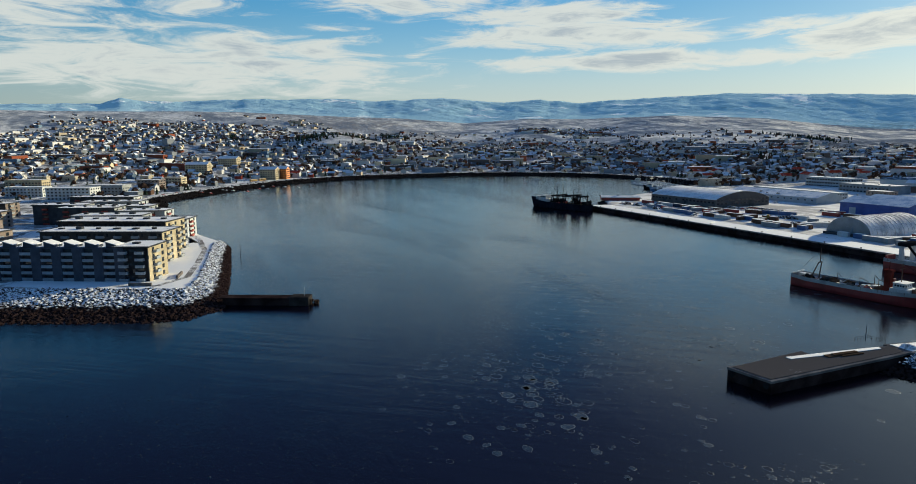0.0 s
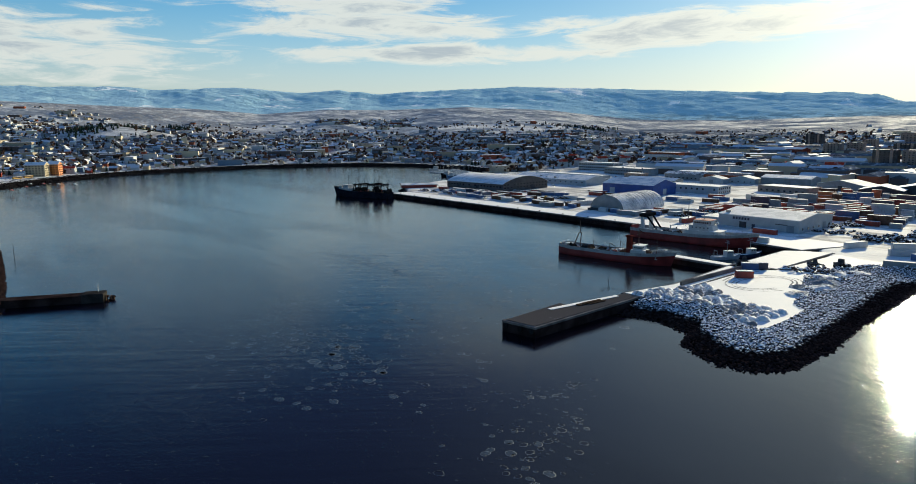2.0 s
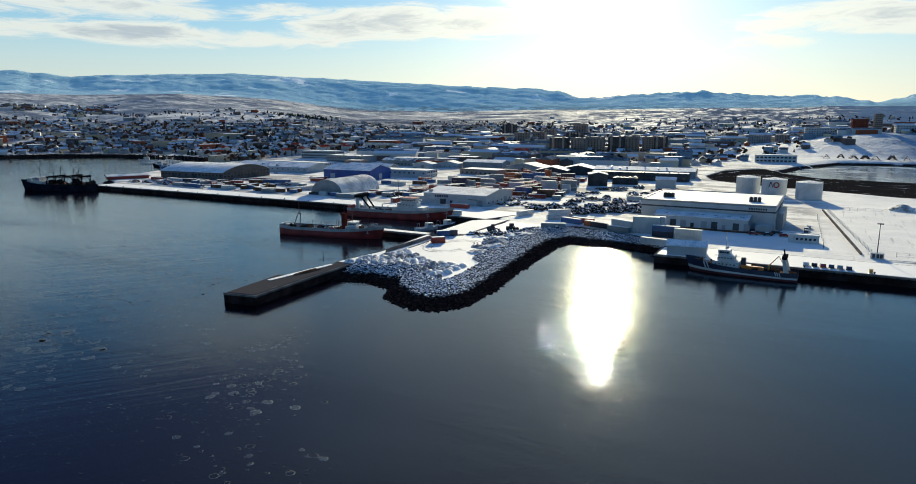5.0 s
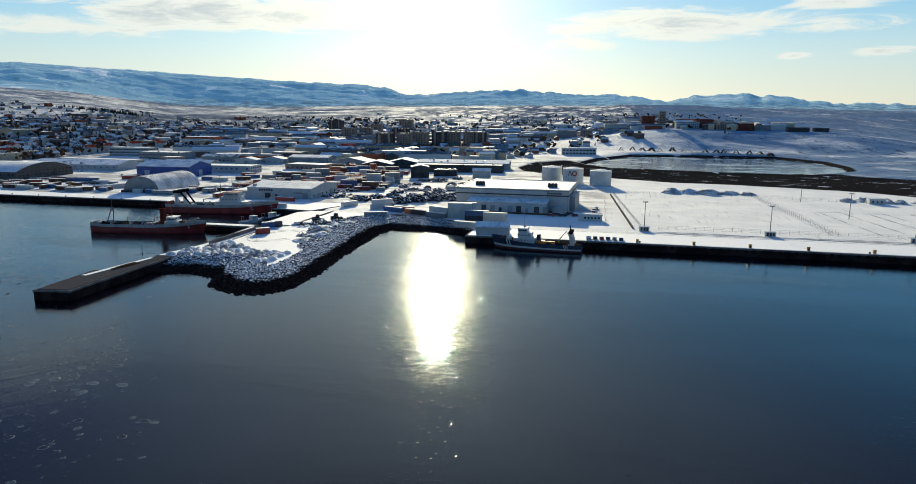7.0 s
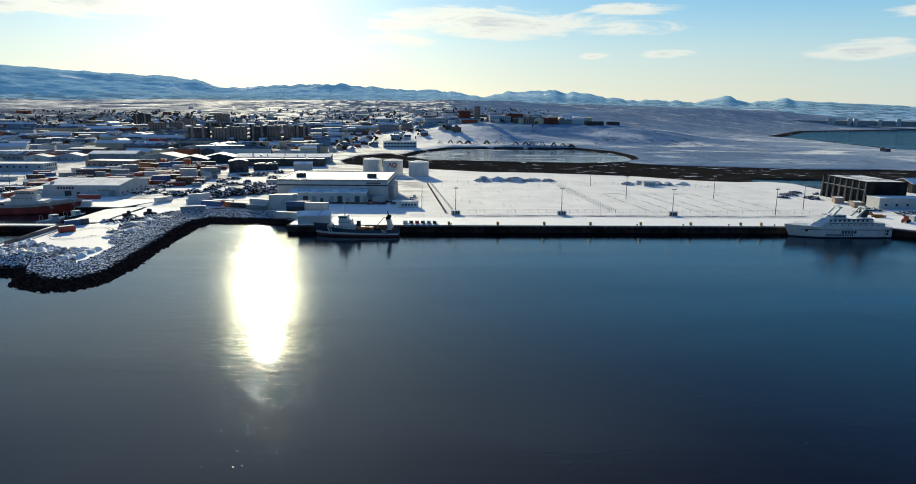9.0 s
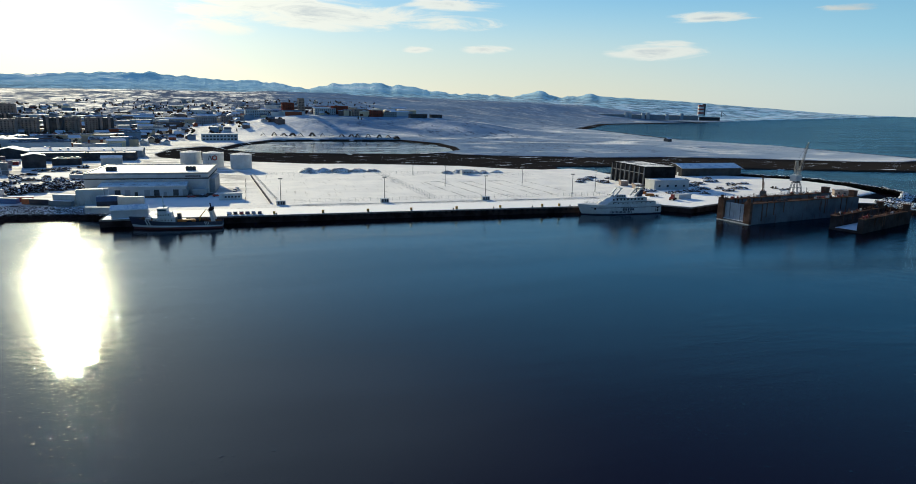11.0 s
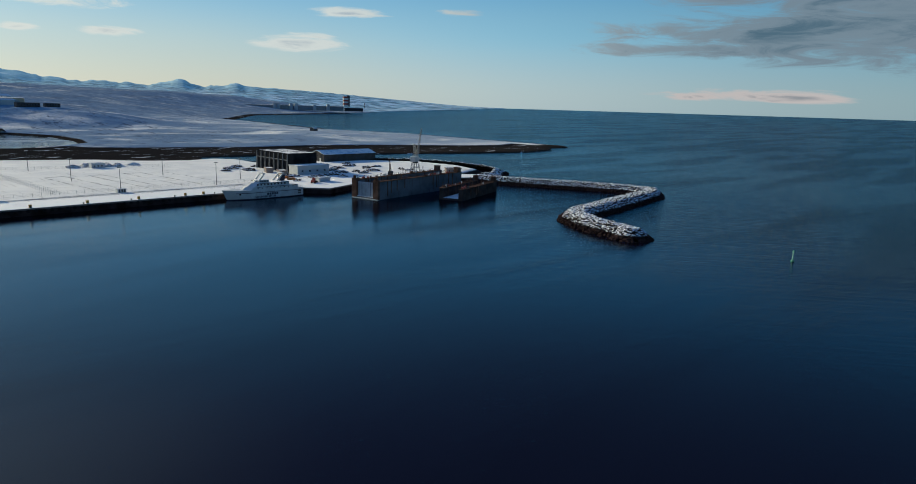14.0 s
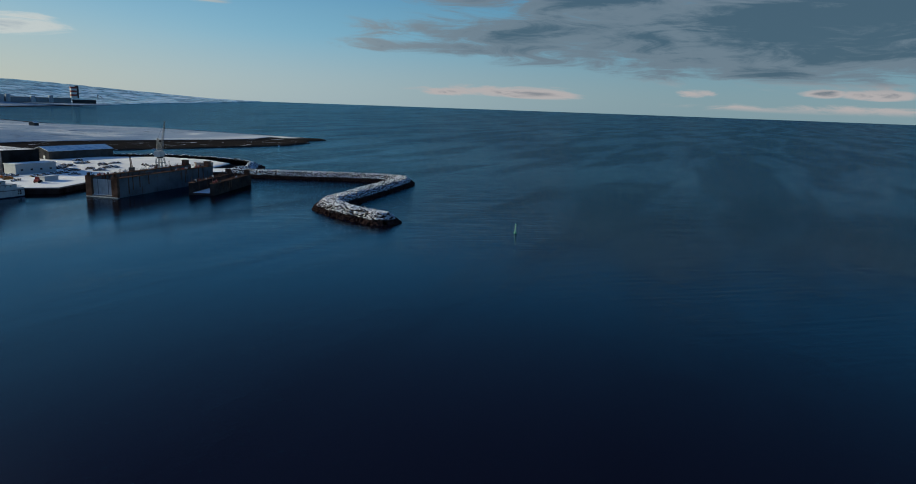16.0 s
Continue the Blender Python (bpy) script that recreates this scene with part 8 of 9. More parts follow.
def digger(m, mat, label):
    d = thing("wheel_loader", m, label, "loader")
    part("body", Mesh().box(-2.6, 1.2, -1.1, 1.1, 0.8, 2.1).along([(-0.6, 2.1), (1.0, 2.1), (0.8, 3.4), (-0.5, 3.4)], -0.9, 0.9), mat, d)
    part("arm", Mesh().tube((1, -0.5, 1.6), (3.4, -0.5, 0.9), 0.2).tube((1, 0.5, 1.6), (3.4, 0.5, 0.9), 0.2), mat, d)
    part("bucket", Mesh().along([(3.2, 0.2), (4.4, 0.2), (4.2, 0.4), (3.5, 1.3), (3.2, 1.2)], -1.4, 1.4), DKGREY, d)
    wheel = Mesh().tube((0, -0.25, 0), (0, 0.25, 0), 0.75, n=12).data("wheel", TYRE)
    for x in (-1.7, 1.0):
        for y in (-1.1, 1.1):
            part("wheel", wheel, None, d, m=pose(x, y, 0.75))
    return d


def bus(m):
    b = thing("city_bus", m, "yellow city bus standing on the shore road", "bus", "shore buses")
    body = part("body", Mesh().along([(-6, 0.4), (6, 0.4), (6.1, 2.6), (5.8, 3.1), (-5.9, 3.1), (-6, 2.8)], -1.27, 1.27), YELPAINT, b)
    part("window_band", Mesh().box(-5.6, 5.5, -1.3, 1.3, 1.5, 2.5), GLASS, body)
    part("snow_cover", Mesh().box(-5.7, 5.6, -1.2, 1.2, 3.1, 3.2), SNOWY, b)
    wheel = Mesh().tube((0, -0.15, 0), (0, 0.15, 0), 0.48, n=10).data("wheel", TYRE)
    for x in (-3.6, 3.6):
        for y in (-1.15, 1.15):
            part("wheel", wheel, None, b, m=pose(x, y, 0.48))


bus(pose(-942, 76, 3.95, 0, 0, 128))
bus(pose(-957, 89, 3.95, 0, 0, 128))
digger(pose(-93, 263, QUAY, 0, 0, 30), DKGREY, "dark wheel loader standing in the snow")
digger(pose(-86, 270, QUAY, 0, 0, 70), DKGREY, "dark wheel loader by the scrap")
digger(pose(-113, 246, QUAY, 0, 0, 40), DKGREY, "dark wheel loader beside the blue box")
digger(pose(-340, 368, QUAY, 0, 0, 40), YELPAINT, "yellow wheel loader on the quay")
digger(pose(290, 257, QUAY, 0, 0, 40), REDP, "red wheel loader on the platform")

# ---- apartment blocks on the old quay ----
def apartment(x, y, w, d, h, rot, storeys, wall, end_wall, label, accents=None, penthouse=True, group="harbour apartments", z=None, rear=False):
    b = thing("apartment_block", pose(x, y, QUAY - 0.1 if z is None else z, 0, 0, rot), label, "apartment block", group)
    body = part("wall", Mesh().box(-w / 2, w / 2 - 0.3, -d / 2, d / 2, -1, h), wall, b)
    end = part("end_wall", Mesh().box(w / 2 - 0.3, w / 2, -d / 2, d / 2, -1, h), end_wall, b)
    rim, snow = roof_flat(w, d, h, 0.35, 0.9)
    rf = part("roof", rim, DKGREY, b)
    part("roof_snow", snow, ROOF_SNOW, rf)
    rr = random.Random(int(abs(x) + abs(y)))
    for i in range(int(w / 9)):
        vx, s = -w / 2 + 5 + i * 9, rr.uniform(0.7, 1.6)
        part("roof_plant", Mesh().box(vx - s, vx + s, -s * 0.8, s * 0.8, h, h + rr.uniform(0.8, 1.5)), DKGREY, rf)
    step = (h - 0.4) / storeys
    bays = max(2, int(w / (12 if rear else 7.5)))
    balcony = Mesh().box(-1.7, 1.7, -1.5, 0, 0, 0.18).box(-1.7, 1.7, -1.5, -1.42, 0.18, 1.15).box(-1.7, -1.62, -1.5, 0, 0.18, 1.15).box(1.62, 1.7, -1.5, 0, 0.18, 1.15).data("balcony", GREY if accents is None else accents)
    door_glass, small = pane(2.8, 2.1), pane(1.1, 1.4)
    for j in range(storeys):
        for i in range(bays):
            u = -w / 2 + w * (i + 0.5) / bays
            part("balcony", balcony, None, body, m=pose(u, -d / 2, j * step + 0.35))
            part("window", door_glass, None, body, m=pose(u, -d / 2 - 0.02, j * step + 0.5))
            for q in (-2.9, 2.9):
                if not rear and rr.random() < 0.55:
                    part("window", small, None, body, m=pose(u + q, -d / 2 - 0.02, j * step + 1.0))
        k = 2 if rear else max(2, int(d / 5.5))
        for i in range(k):
            u = -d / 2 + d * (i + 0.5) / k
            part("window", pane(1.8, 1.7), None, end, m=pose(0, 0, 0, 0, 0, 90) @ pose(u, -w / 2 - 0.02, j * step + 0.8))
            if i % 2 == 0:
                part("balcony", balcony, None, end, m=pose(0, 0, 0, 0, 0, 90) @ pose(u + 1.6, -w / 2, j * step + 0.35))
    if penthouse:
        for i in range(bays):
            u = -w / 2 + w * (i + 0.5) / bays
            part("stair_head", Mesh().box(u - 1.6, u + 1.6, -d / 2 + 0.5, -d / 2 + 4.5, h, h + 2.4), wall, rf)
            part("stair_head_snow", Mesh().box(u - 1.9, u + 1.9, -d / 2 + 0.2, -d / 2 + 4.8, h + 2.4, h + 2.6), SNOWY, rf)
    return b


SLATE = paint("slate_grey_render", (0.075, 0.088, 0.118), 0.75, wear=0.2)
BLACKWALL = paint("black_render", (0.022, 0.023, 0.028), 0.75, wear=0.2)
# brown that darkens long fronts for the shade they stand in
SHADED_BROWN = paint("shaded_brown_render", (0.075, 0.066, 0.06), 0.8, wear=0.3)
PALERAIL = paint("pale_balcony_panel", (0.27, 0.31, 0.36), 0.6, wear=0.2)


def bay_terrace(x, y, w, d, h, rot, storeys, bays):
    """A long block of upright piers with balconies set back between them and leaning snow-topped heads along the roof."""
    b = thing("apartment_block", pose(x, y, QUAY - 0.1, 0, 0, rot), "slate-grey apartment block with balconies between upright piers", "apartment block", "harbour apartments")
    body = part("wall", Mesh().box(-w / 2, w / 2, -d / 2 + 1.4, d / 2, -1, h), SLATE, b)
    rim, snow = roof_flat(w, d - 2.8, h, 0.35, 0.3)
    rf = part("roof", rim, DKGREY, b, m=pose(0, 0.7, 0))
    part("roof_snow", snow, ROOF_SNOW, rf)
    bw, step = w / bays, (h - 0.4) / storeys
    panel = Mesh().box(-2.3, 2.3, -1.3, 0.0, 0, 0.2).box(-2.3, 2.3, -1.32, -1.22, 0.2, 1.15).box(-2.3, 2.3, -1.36, -1.3, 1.15, 1.24).data("balcony", PALERAIL)
    glass = pane(4.2, 2.2)
    head = Mesh().add([(-2.2, -2.6, 0), (2.2, -2.6, 0), (2.2, 2.6, 0), (-2.2, 2.6, 0), (-2.2, -2.6, 2.5), (2.2, -2.6, 1.2), (2.2, 2.6, 1.2), (-2.2, 2.6, 2.5)], [(0, 3, 2, 1), (4, 5, 6, 7), (0, 1, 5, 4), (1, 2, 6, 5), (2, 3, 7, 6), (3, 0, 4, 7)]).data("roof_head", SLATE)
    cap = Mesh().add([(-2.4, -2.8, 2.56), (2.4, -2.8, 1.14), (2.4, 2.8, 1.14), (-2.4, 2.8, 2.56), (-2.4, -2.8, 2.8), (2.4, -2.8, 1.38), (2.4, 2.8, 1.38), (-2.4, 2.8, 2.8)], [(0, 3, 2, 1), (4, 5, 6, 7), (0, 1, 5, 4), (1, 2, 6, 5), (2, 3, 7, 6), (3, 0, 4, 7)]).data("roof_head_snow", SNOWY)
    for i in range(bays):
        u = -w / 2 + bw * (i + 0.5)
        pier = part("pier", Mesh().box(u + 2.4, u + bw - 2.4, -d / 2 - 0.3, -d / 2 + 1.45, -1, h + 0.5), SLATE, body)
        if i % 2:
            part("vent_pipe", Mesh().tube((u + bw / 2, -d / 2 + 2, h), (u + bw / 2, -d / 2 + 2, h + 1.5), 0.2, n=6), STEEL, rf)
        for j in range(storeys):
            part("balcony", panel, None, body, m=pose(u, -d / 2 + 1.2, j * step + 0.3))
            part("window", glass, None, body, m=pose(u, -d / 2 + 1.38, j * step + 0.5))
        top = part("roof_head", head, None, rf, m=pose(u, -d / 2 + 4.2, h))
        part("roof_head_snow", cap, None, top)
    return b


bay_terrace(-315.3, -61.5, 78, 17, 13.4, 65, 5, 9)
# end walls coloured yellow for the low sun that strikes them
apartment(-296.6, -21.8, 13.5, 16, 14.2, 67, 5, BLACKWALL, YELLOW, "black end block of apartments with pale balconies", PALERAIL, penthouse=False)
apartment(-349, -38, 58, 17.5, 14.6, 66, 5, SHADED_BROWN, YELLOW, "flat-roofed apartment block, end painted sunlit yellow, front in shade brown", penthouse=False)
apartment(-377.5, -35.5, 56, 20, 16.2, 65, 5, SHADED_BROWN, YELLOW, "flat-roofed apartment block with sunlit yellow end, shaded front, dark eaves", penthouse=False)
REDBAL = REDP
for x, y, w, h, n, wall, ends in ((-424, -14, 24, 11.0, 4, GREY, WHITE), (-434, -46, 40, 13.5, 4, CLAD, GREY), (-466, -30, 30, 12.5, 4, GREY, CLAD), (-478, -62, 36, 14.5, 5, DKGREY, GREY), (-510, -46, 40, 12.0, 4, CLAD, GREY), (-520, -84, 34, 13.5, 4, DKGREY, GREY),
                                  (-552, -56, 42, 12.0, 4, GREY, CLAD), (-560, -92, 30, 10.5, 3, SHADED_BROWN, TAN), (-594, -66, 50, 12.5, 4, DKGREY, CLAD)):
    apartment(x, y, w, 15, h, 70, n, wall, ends, "grey and white apartment block with red balcony boxes", REDBAL, False, rear=True)
# tan ends for the sun, brown fronts for the shade
for x, y, w, h, n in ((-384, -104, 34, 13, 4), (-352, -116, 30, 12, 4), (-452, -130, 50, 12, 4), (-520, -140, 50, 11, 4), (-590, -150, 50, 11, 4)):
    apartment(x, y, w, 15, h, 66, n, SHADED_BROWN, TAN, "low tan apartment block behind the front row", None, False, rear=True)

# promenade, parapet and jetty
single("terrace", Mesh().prism([(-300, -72), (-284, -46), (-271, -16), (-270, -5), (-281, -1), (-320, 2), (-379, 6), (-390, -2), (-360, -40)], 1.5, 3.36), SNOWY, "snowy terrace between the apartments and the promenade", kind="structure")
single("promenade", Mesh().prism([(-287, -50), (-272, -16), (-266, -5), (-281, 0.5), (-320, 4), (-379, 8.5), (-386, 12), (-421, 1), (-476, -12), (-474, -18), (-421, -6), (-380, 2), (-320, -4), (-284, -9), (-290, -48)][::-1], 3.05, 3.42), SNOWY,
       "snowy promenade curving round the apartments", kind="structure")
path = Mesh()
pts = [(-287, -44), (-276, -16), (-290, -5), (-320, -1), (-360, 3), (-400, 1), (-440, -6), (-476, -14)]
for (ax, ay), (bx, by) in zip(pts, pts[1:]):
    d = Vector((bx - ax, by - ay)).normalized() * 1.3
    path.add([(ax + d.y, ay - d.x, 3.46), (bx + d.y, by - d.x, 3.46), (bx - d.y, by + d.x, 3.46), (ax - d.y, ay + d.x, 3.46)], [(0, 1, 2, 3)])
single("footpath", path, ASPHALT, "trodden footpath along the promenade", kind="structure")
for x, y, rot, n in ((-279, -22, 67, 9), (-293, -8, 170, 10)):
    single("terrace_wall", Mesh().box(-n / 2, n / 2, -0.4, 0.4, 0, 1.3), CONCRETE, "pale concrete terrace wall", "wall", m=pose(x, y, 3.3, 0, 0, rot))
jet = thing("jetty", pose(-250, 8, 0, 0, 0, 66), "dark timber jetty with a small light at its end", "jetty")
part("wall", Mesh().box(0, 31, -2.4, 2.4, -3, 2.5), WETWALL, jet)
part("cap", Mesh().box(-2, 31.2, -2.6, 2.6, 2.5, 2.8), WETWALL, jet)
part("head", Mesh().box(24.5, 31.6, -2.8, 2.8, -3, 3.0).box(24.7, 31.4, -2.6, 2.6, 3.0, 3.15), paint("wet_concrete", (0.05, 0.046, 0.043), 0.8, wear=0.4), jet)
part("light_post", Mesh().tube((29.5, 0, 3.1), (29.5, 0, 5.6), 0.1).tube((29.5, 0, 5.6), (29.5, 0, 6.1), 0.2), WHITE, jet)
part("piles", Mesh().tube((32, -1.5, -3), (32, -1.5, 2.2), 0.3).tube((33, 0.6, -3), (33.3, 0.6, 1.4), 0.35).tube((34, 1, -3), (34, 1, 0.9), 0.35), WOOD, jet)
rocks("jetty_stones", [([(-239, 37), (-237, 40)], [(-236, 33), (-234, 37)], 0.8, -0.5)], 1.1, 0.8, "loose stones off the end of the jetty", 77)
single("channel_marker", Mesh().tube((0, 0, -3), (0.4, 0, 7.5), 0.16, 0.1), DKGREY, "leaning iron channel marker in the water", "marker post", m=pose(-352, 20, 0))

buoy = thing("channel_buoy", pose(319, -24, 0), "slim green channel buoy floating off the breakwater", "buoy")
part("float", Mesh().tube((0, 0, -0.6), (0, 0, 0.5), 0.8, 0.6, 10), paint("green_buoy_paint", (0.03, 0.22, 0.12), 0.5), buoy)
part("staff", Mesh().tube((0, 0, 0.5), (0.1, 0, 3.6), 0.28, 0.2, 8), paint("pale_green_buoy", (0.20, 0.42, 0.33), 0.5), buoy)
part("topmark", Mesh().tube((0.1, 0, 3.6), (0.1, 0, 4.4), 0.4, 0.05, 8), paint("green_topmark", (0.04, 0.25, 0.14), 0.5), buoy)

# ---- houses ----
m = Mat("house_walls_near")
WALLS = {}
for word, c in (("white", (0.55, 0.55, 0.54)), ("cream", (0.48, 0.42, 0.32)), ("grey", (0.26, 0.28, 0.30)), ("red", (0.32, 0.06, 0.04)), ("blue-grey", (0.20, 0.26, 0.33)), ("brown", (0.16, 0.10, 0.07))):
    WALLS[word] = paint(word.replace("-", "_") + "_house_wall", c, 0.75, wear=0.15)
HOUSES = []
hr = random.Random(9)


def house_proto(word, w, d, h, rise, roof_mat, roof_word, flat=False):
    b = thing("house", pose(0, 0, -500), f"{word} town house with {roof_word} roof", "house", "town houses")
    body = part("wall", Mesh().box(-w / 2, w / 2, -d / 2, d / 2, -3, h) if flat else gable_walls(w, d, h, rise).box(-w / 2, w / 2, -d / 2, d / 2, -3, 0.0), WALLS[word], b)
    if flat:
        rim, snow = roof_flat(w, d, h, 0.4)
        rf = part("roof", rim, WALLS[word], b)
        part("roof_snow", snow, roof_mat, rf)
    else:
        rf = part("roof", roof_gable(w, d, h, rise, over=0.5), roof_mat, b)
        part("chimney", Mesh().box(w * 0.2, w * 0.2 + 0.8, -0.4, 0.4, h + rise * 0.6, h + rise + 0.9), WALLS["grey"], rf)
    data = pane(1.5, 1.4)
    for j in (int(h / 2.8) - 1,):
        for u in (-0.25, 0.25):
            part("window", data, None, body, m=pose(u * w, -d / 2 - 0.02, 0.9 + j * 2.8))
    HOUSES.append(b)


for word, w, d, h, rise, rm, rw, fl in (("white", 12, 9, 5.6, 3.0, ROOF_DARK, "dark, half-snowy", False), ("white", 10, 9, 6.0, 3.6, ROOF_DARK, "dark, half-snowy", False), ("cream", 12, 10, 5.8, 2.4, ROOF_SNOW, "snowy gable", False),
                                     ("grey", 14, 10, 5.8, 2.0, ROOF_BLUE, "blue-grey snowy", False), ("red", 11, 9, 5.6, 3.0, ROOF_DARK, "dark, half-snowy", False), ("blue-grey", 12, 9, 6.0, 3.2, ROOF_DARK, "dark, half-snowy", False),
                                     ("grey", 16, 11, 6.0, 0, ROOF_SNOW, "flat snowy", True), ("brown", 13, 10, 5.6, 2.6, ROOF_DARK, "dark, half-snowy", False), ("white", 20, 11, 8.6, 3.0, ROOF_RED, "red, partly snowy", False),
                                     ("cream", 24, 12, 8.8, 0, ROOF_PALE, "flat snowy", True)):
    house_proto(word, w, d, h, rise, rm, rw, fl)


def lands(x, y):
    return lookup(SHORE, x, y)


# landmark blocks behind the shore road
for x, y, w, d, h, rot, wall, top, label in ((-1082, 8, 34, 18, 15, 66, YELLOW, ROOF_SNOW, "cream hotel block with a snowy gable"), (-1184, 58, 32, 18, 16, 64, YELLOW, ROOF_SNOW, "cream apartment house with a gable"),
                                             (-992, 103, 24, 16, 15, 62, YELLOW, ROOF_SNOW, "pale apartment house with orange balconies"), (-1002, 124, 14, 14, 15, 62, ORANGE, ROOF_SNOW, "round-fronted orange apartment house"),
                                             (-842, -46, 26, 16, 12, 66, TAN, ROOF_SNOW, "tan office block by the shore road"), (-868, -20, 20, 15, 13, 66, YELLOW, ROOF_SNOW, "cream apartment house by the shore road"),
                                             (-1170, -26, 60, 15, 11, 40, BRICK, ROOF_DARK, "long brick-red shopping building"), (-780, -84, 40, 18, 11, 66, GREY, ROOF_SNOW, "grey office block with a flat roof"),
                                             (-736, -110, 44, 18, 12, 66, WHITE, ROOF_SNOW, "white office block with a flat roof"), (-1122, 336, 56, 16, 8, 100, DKGREY, ROOF_PALE, "long dark shed by the shore road"),
                                             (-800, -160, 40, 16, 10, 66, WHITE, ROOF_SNOW, "white apartment block with flat snowy roof"), (-900, -180, 44, 16, 11, 66, YELLOW, ROOF_SNOW, "cream apartment block with flat snowy roof")):
    building(x, y, w, d, h, rot, "flat" if h < 14 else "gable", 0 if h < 14 else 3.5, wall, top, label, "town_block", "building", z=ground_at(x, y) - 0.2, south=(max(4, int(w / 4)), int(h / 3), 1.9, 1.5, 1.0, 3.0), east=(4, int(h / 3), 1.9, 1.5, 1.0, 3.0))

near, far = [], []
for gx in range(-3300, 1000, 23):
    for gy in range(-420, 3000, 21):
        x, y = gx + hr.uniform(-7, 7), gy + hr.uniform(-6, 6)
        ox, oy = x - EYE[0], y - EYE[1]
        rad, az = math.hypot(ox, oy), math.degrees(math.atan2(-ox, oy))
        if not (-8 < az < 108) or rad > 3000 or rad < 640 or lands(x, y) < 26:
            continue
        if az < 38 and rad < 840 or (x > -600 and y < 780) or (-1000 < x < -330 and -170 < y < -60):
            continue
        chance = np.interp(az, [-8, 10, 30, 45, 108], [0.10, 0.26, 0.5, 0.72, 0.72]) * np.interp(rad - 500 * (az > 78), [640, 1350, 1700, 2050, 2400], [1.1, 1.0, 0.6, 0.10, 0.0])
        if 54.5 < az < 62.5 and 2250 < rad < 2560 or 46 < az < 56 and 1750 < rad < 1850:
            chance = 0.6
        chance *= 0.2 + 1.6 * lookup(PATCH, x, y)
        if hr.random() > chance or math.hypot(x + 1500, y - 300) < 110:
            continue
        (near if rad < 1320 and az > 20 else far).append((rad, x, y))
near.sort()
far += near[250:]
near = near[:250]
for rad, x, y in near:
    turn = 66 if x < -600 else 12
    c = copy_thing(hr.choice(HOUSES), pose(x, y, ground_at(x, y) - 0.1, 0, 0, turn + hr.choice([0, 0, 90, 180]) + hr.uniform(-12, 12)) @ Matrix.Scale(hr.uniform(0.72, 0.95), 4))
for b in HOUSES:
    for o in (*b.children_recursive, b):
        bpy.data.objects.remove(o)

# the houses further up, too many to tell apart
m = Mat("far_house_walls")
ramp = m.n.new("ShaderNodeValToRGB")
ramp.color_ramp.interpolation = "CONSTANT"
for i, (p, c) in enumerate(((0.0, (0.55, 0.55, 0.55)), (0.28, (0.50, 0.42, 0.30)), (0.44, (0.30, 0.32, 0.35)), (0.58, (0.16, 0.13, 0.12)), (0.76, (0.34, 0.11, 0.06)), (0.83, (0.20, 0.28, 0.38)), (0.89, (0.66, 0.56, 0.38)))):
    e = ramp.color_ramp.elements[i] if i < 2 else ramp.color_ramp.elements.new(p)
    e.position, e.color = p, (*c, 1)
m.l.new(m.island(), ramp.inputs[0])
FARWALL = m.done(ramp.outputs[0], 0.8)
m = Mat("far_house_roofs")
FARROOF = m.done(m.mix(m.ramp(m.island(), 0.46, 0.52), (0.64, 0.66, 0.70), m.mix(m.ramp(m.noise(0.25, 4), 0.5, 0.68), m.mix(m.island(), (0.05, 0.055, 0.065), (0.16, 0.18, 0.21)), (0.42, 0.45, 0.5))), 0.8)
walls, roofs, trees, conifers = Mesh(), Mesh(), Mesh(), Mesh()


def far_tree(x, y, z, h, dark):
    if dark:
        for k in range(3):
            f = k * 0.27
            turn = hr.random()
            ring = [(x + math.cos(i * 1.2566 + turn) * h * 0.24 * (1 - f) * hr.uniform(0.8, 1.2), y + math.sin(i * 1.2566 + turn) * h * 0.24 * (1 - f) * hr.uniform(0.8, 1.2), z + h * (0.08 + f)) for i in range(5)]
            conifers.add(ring + [(x, y, z + h * (0.5 + f * 0.62))], [(i, (i + 1) % 5, 5) for i in range(5)])
    else:
        for k in range(3):
            s = h * hr.uniform(0.18, 0.33)
            trees.rock(x + hr.uniform(-0.3, 0.3) * h, y + hr.uniform(-0.3, 0.3) * h, z + h * hr.uniform(0.3, 0.75), s, s, s * hr.uniform(0.7, 1.1), hr, 5)


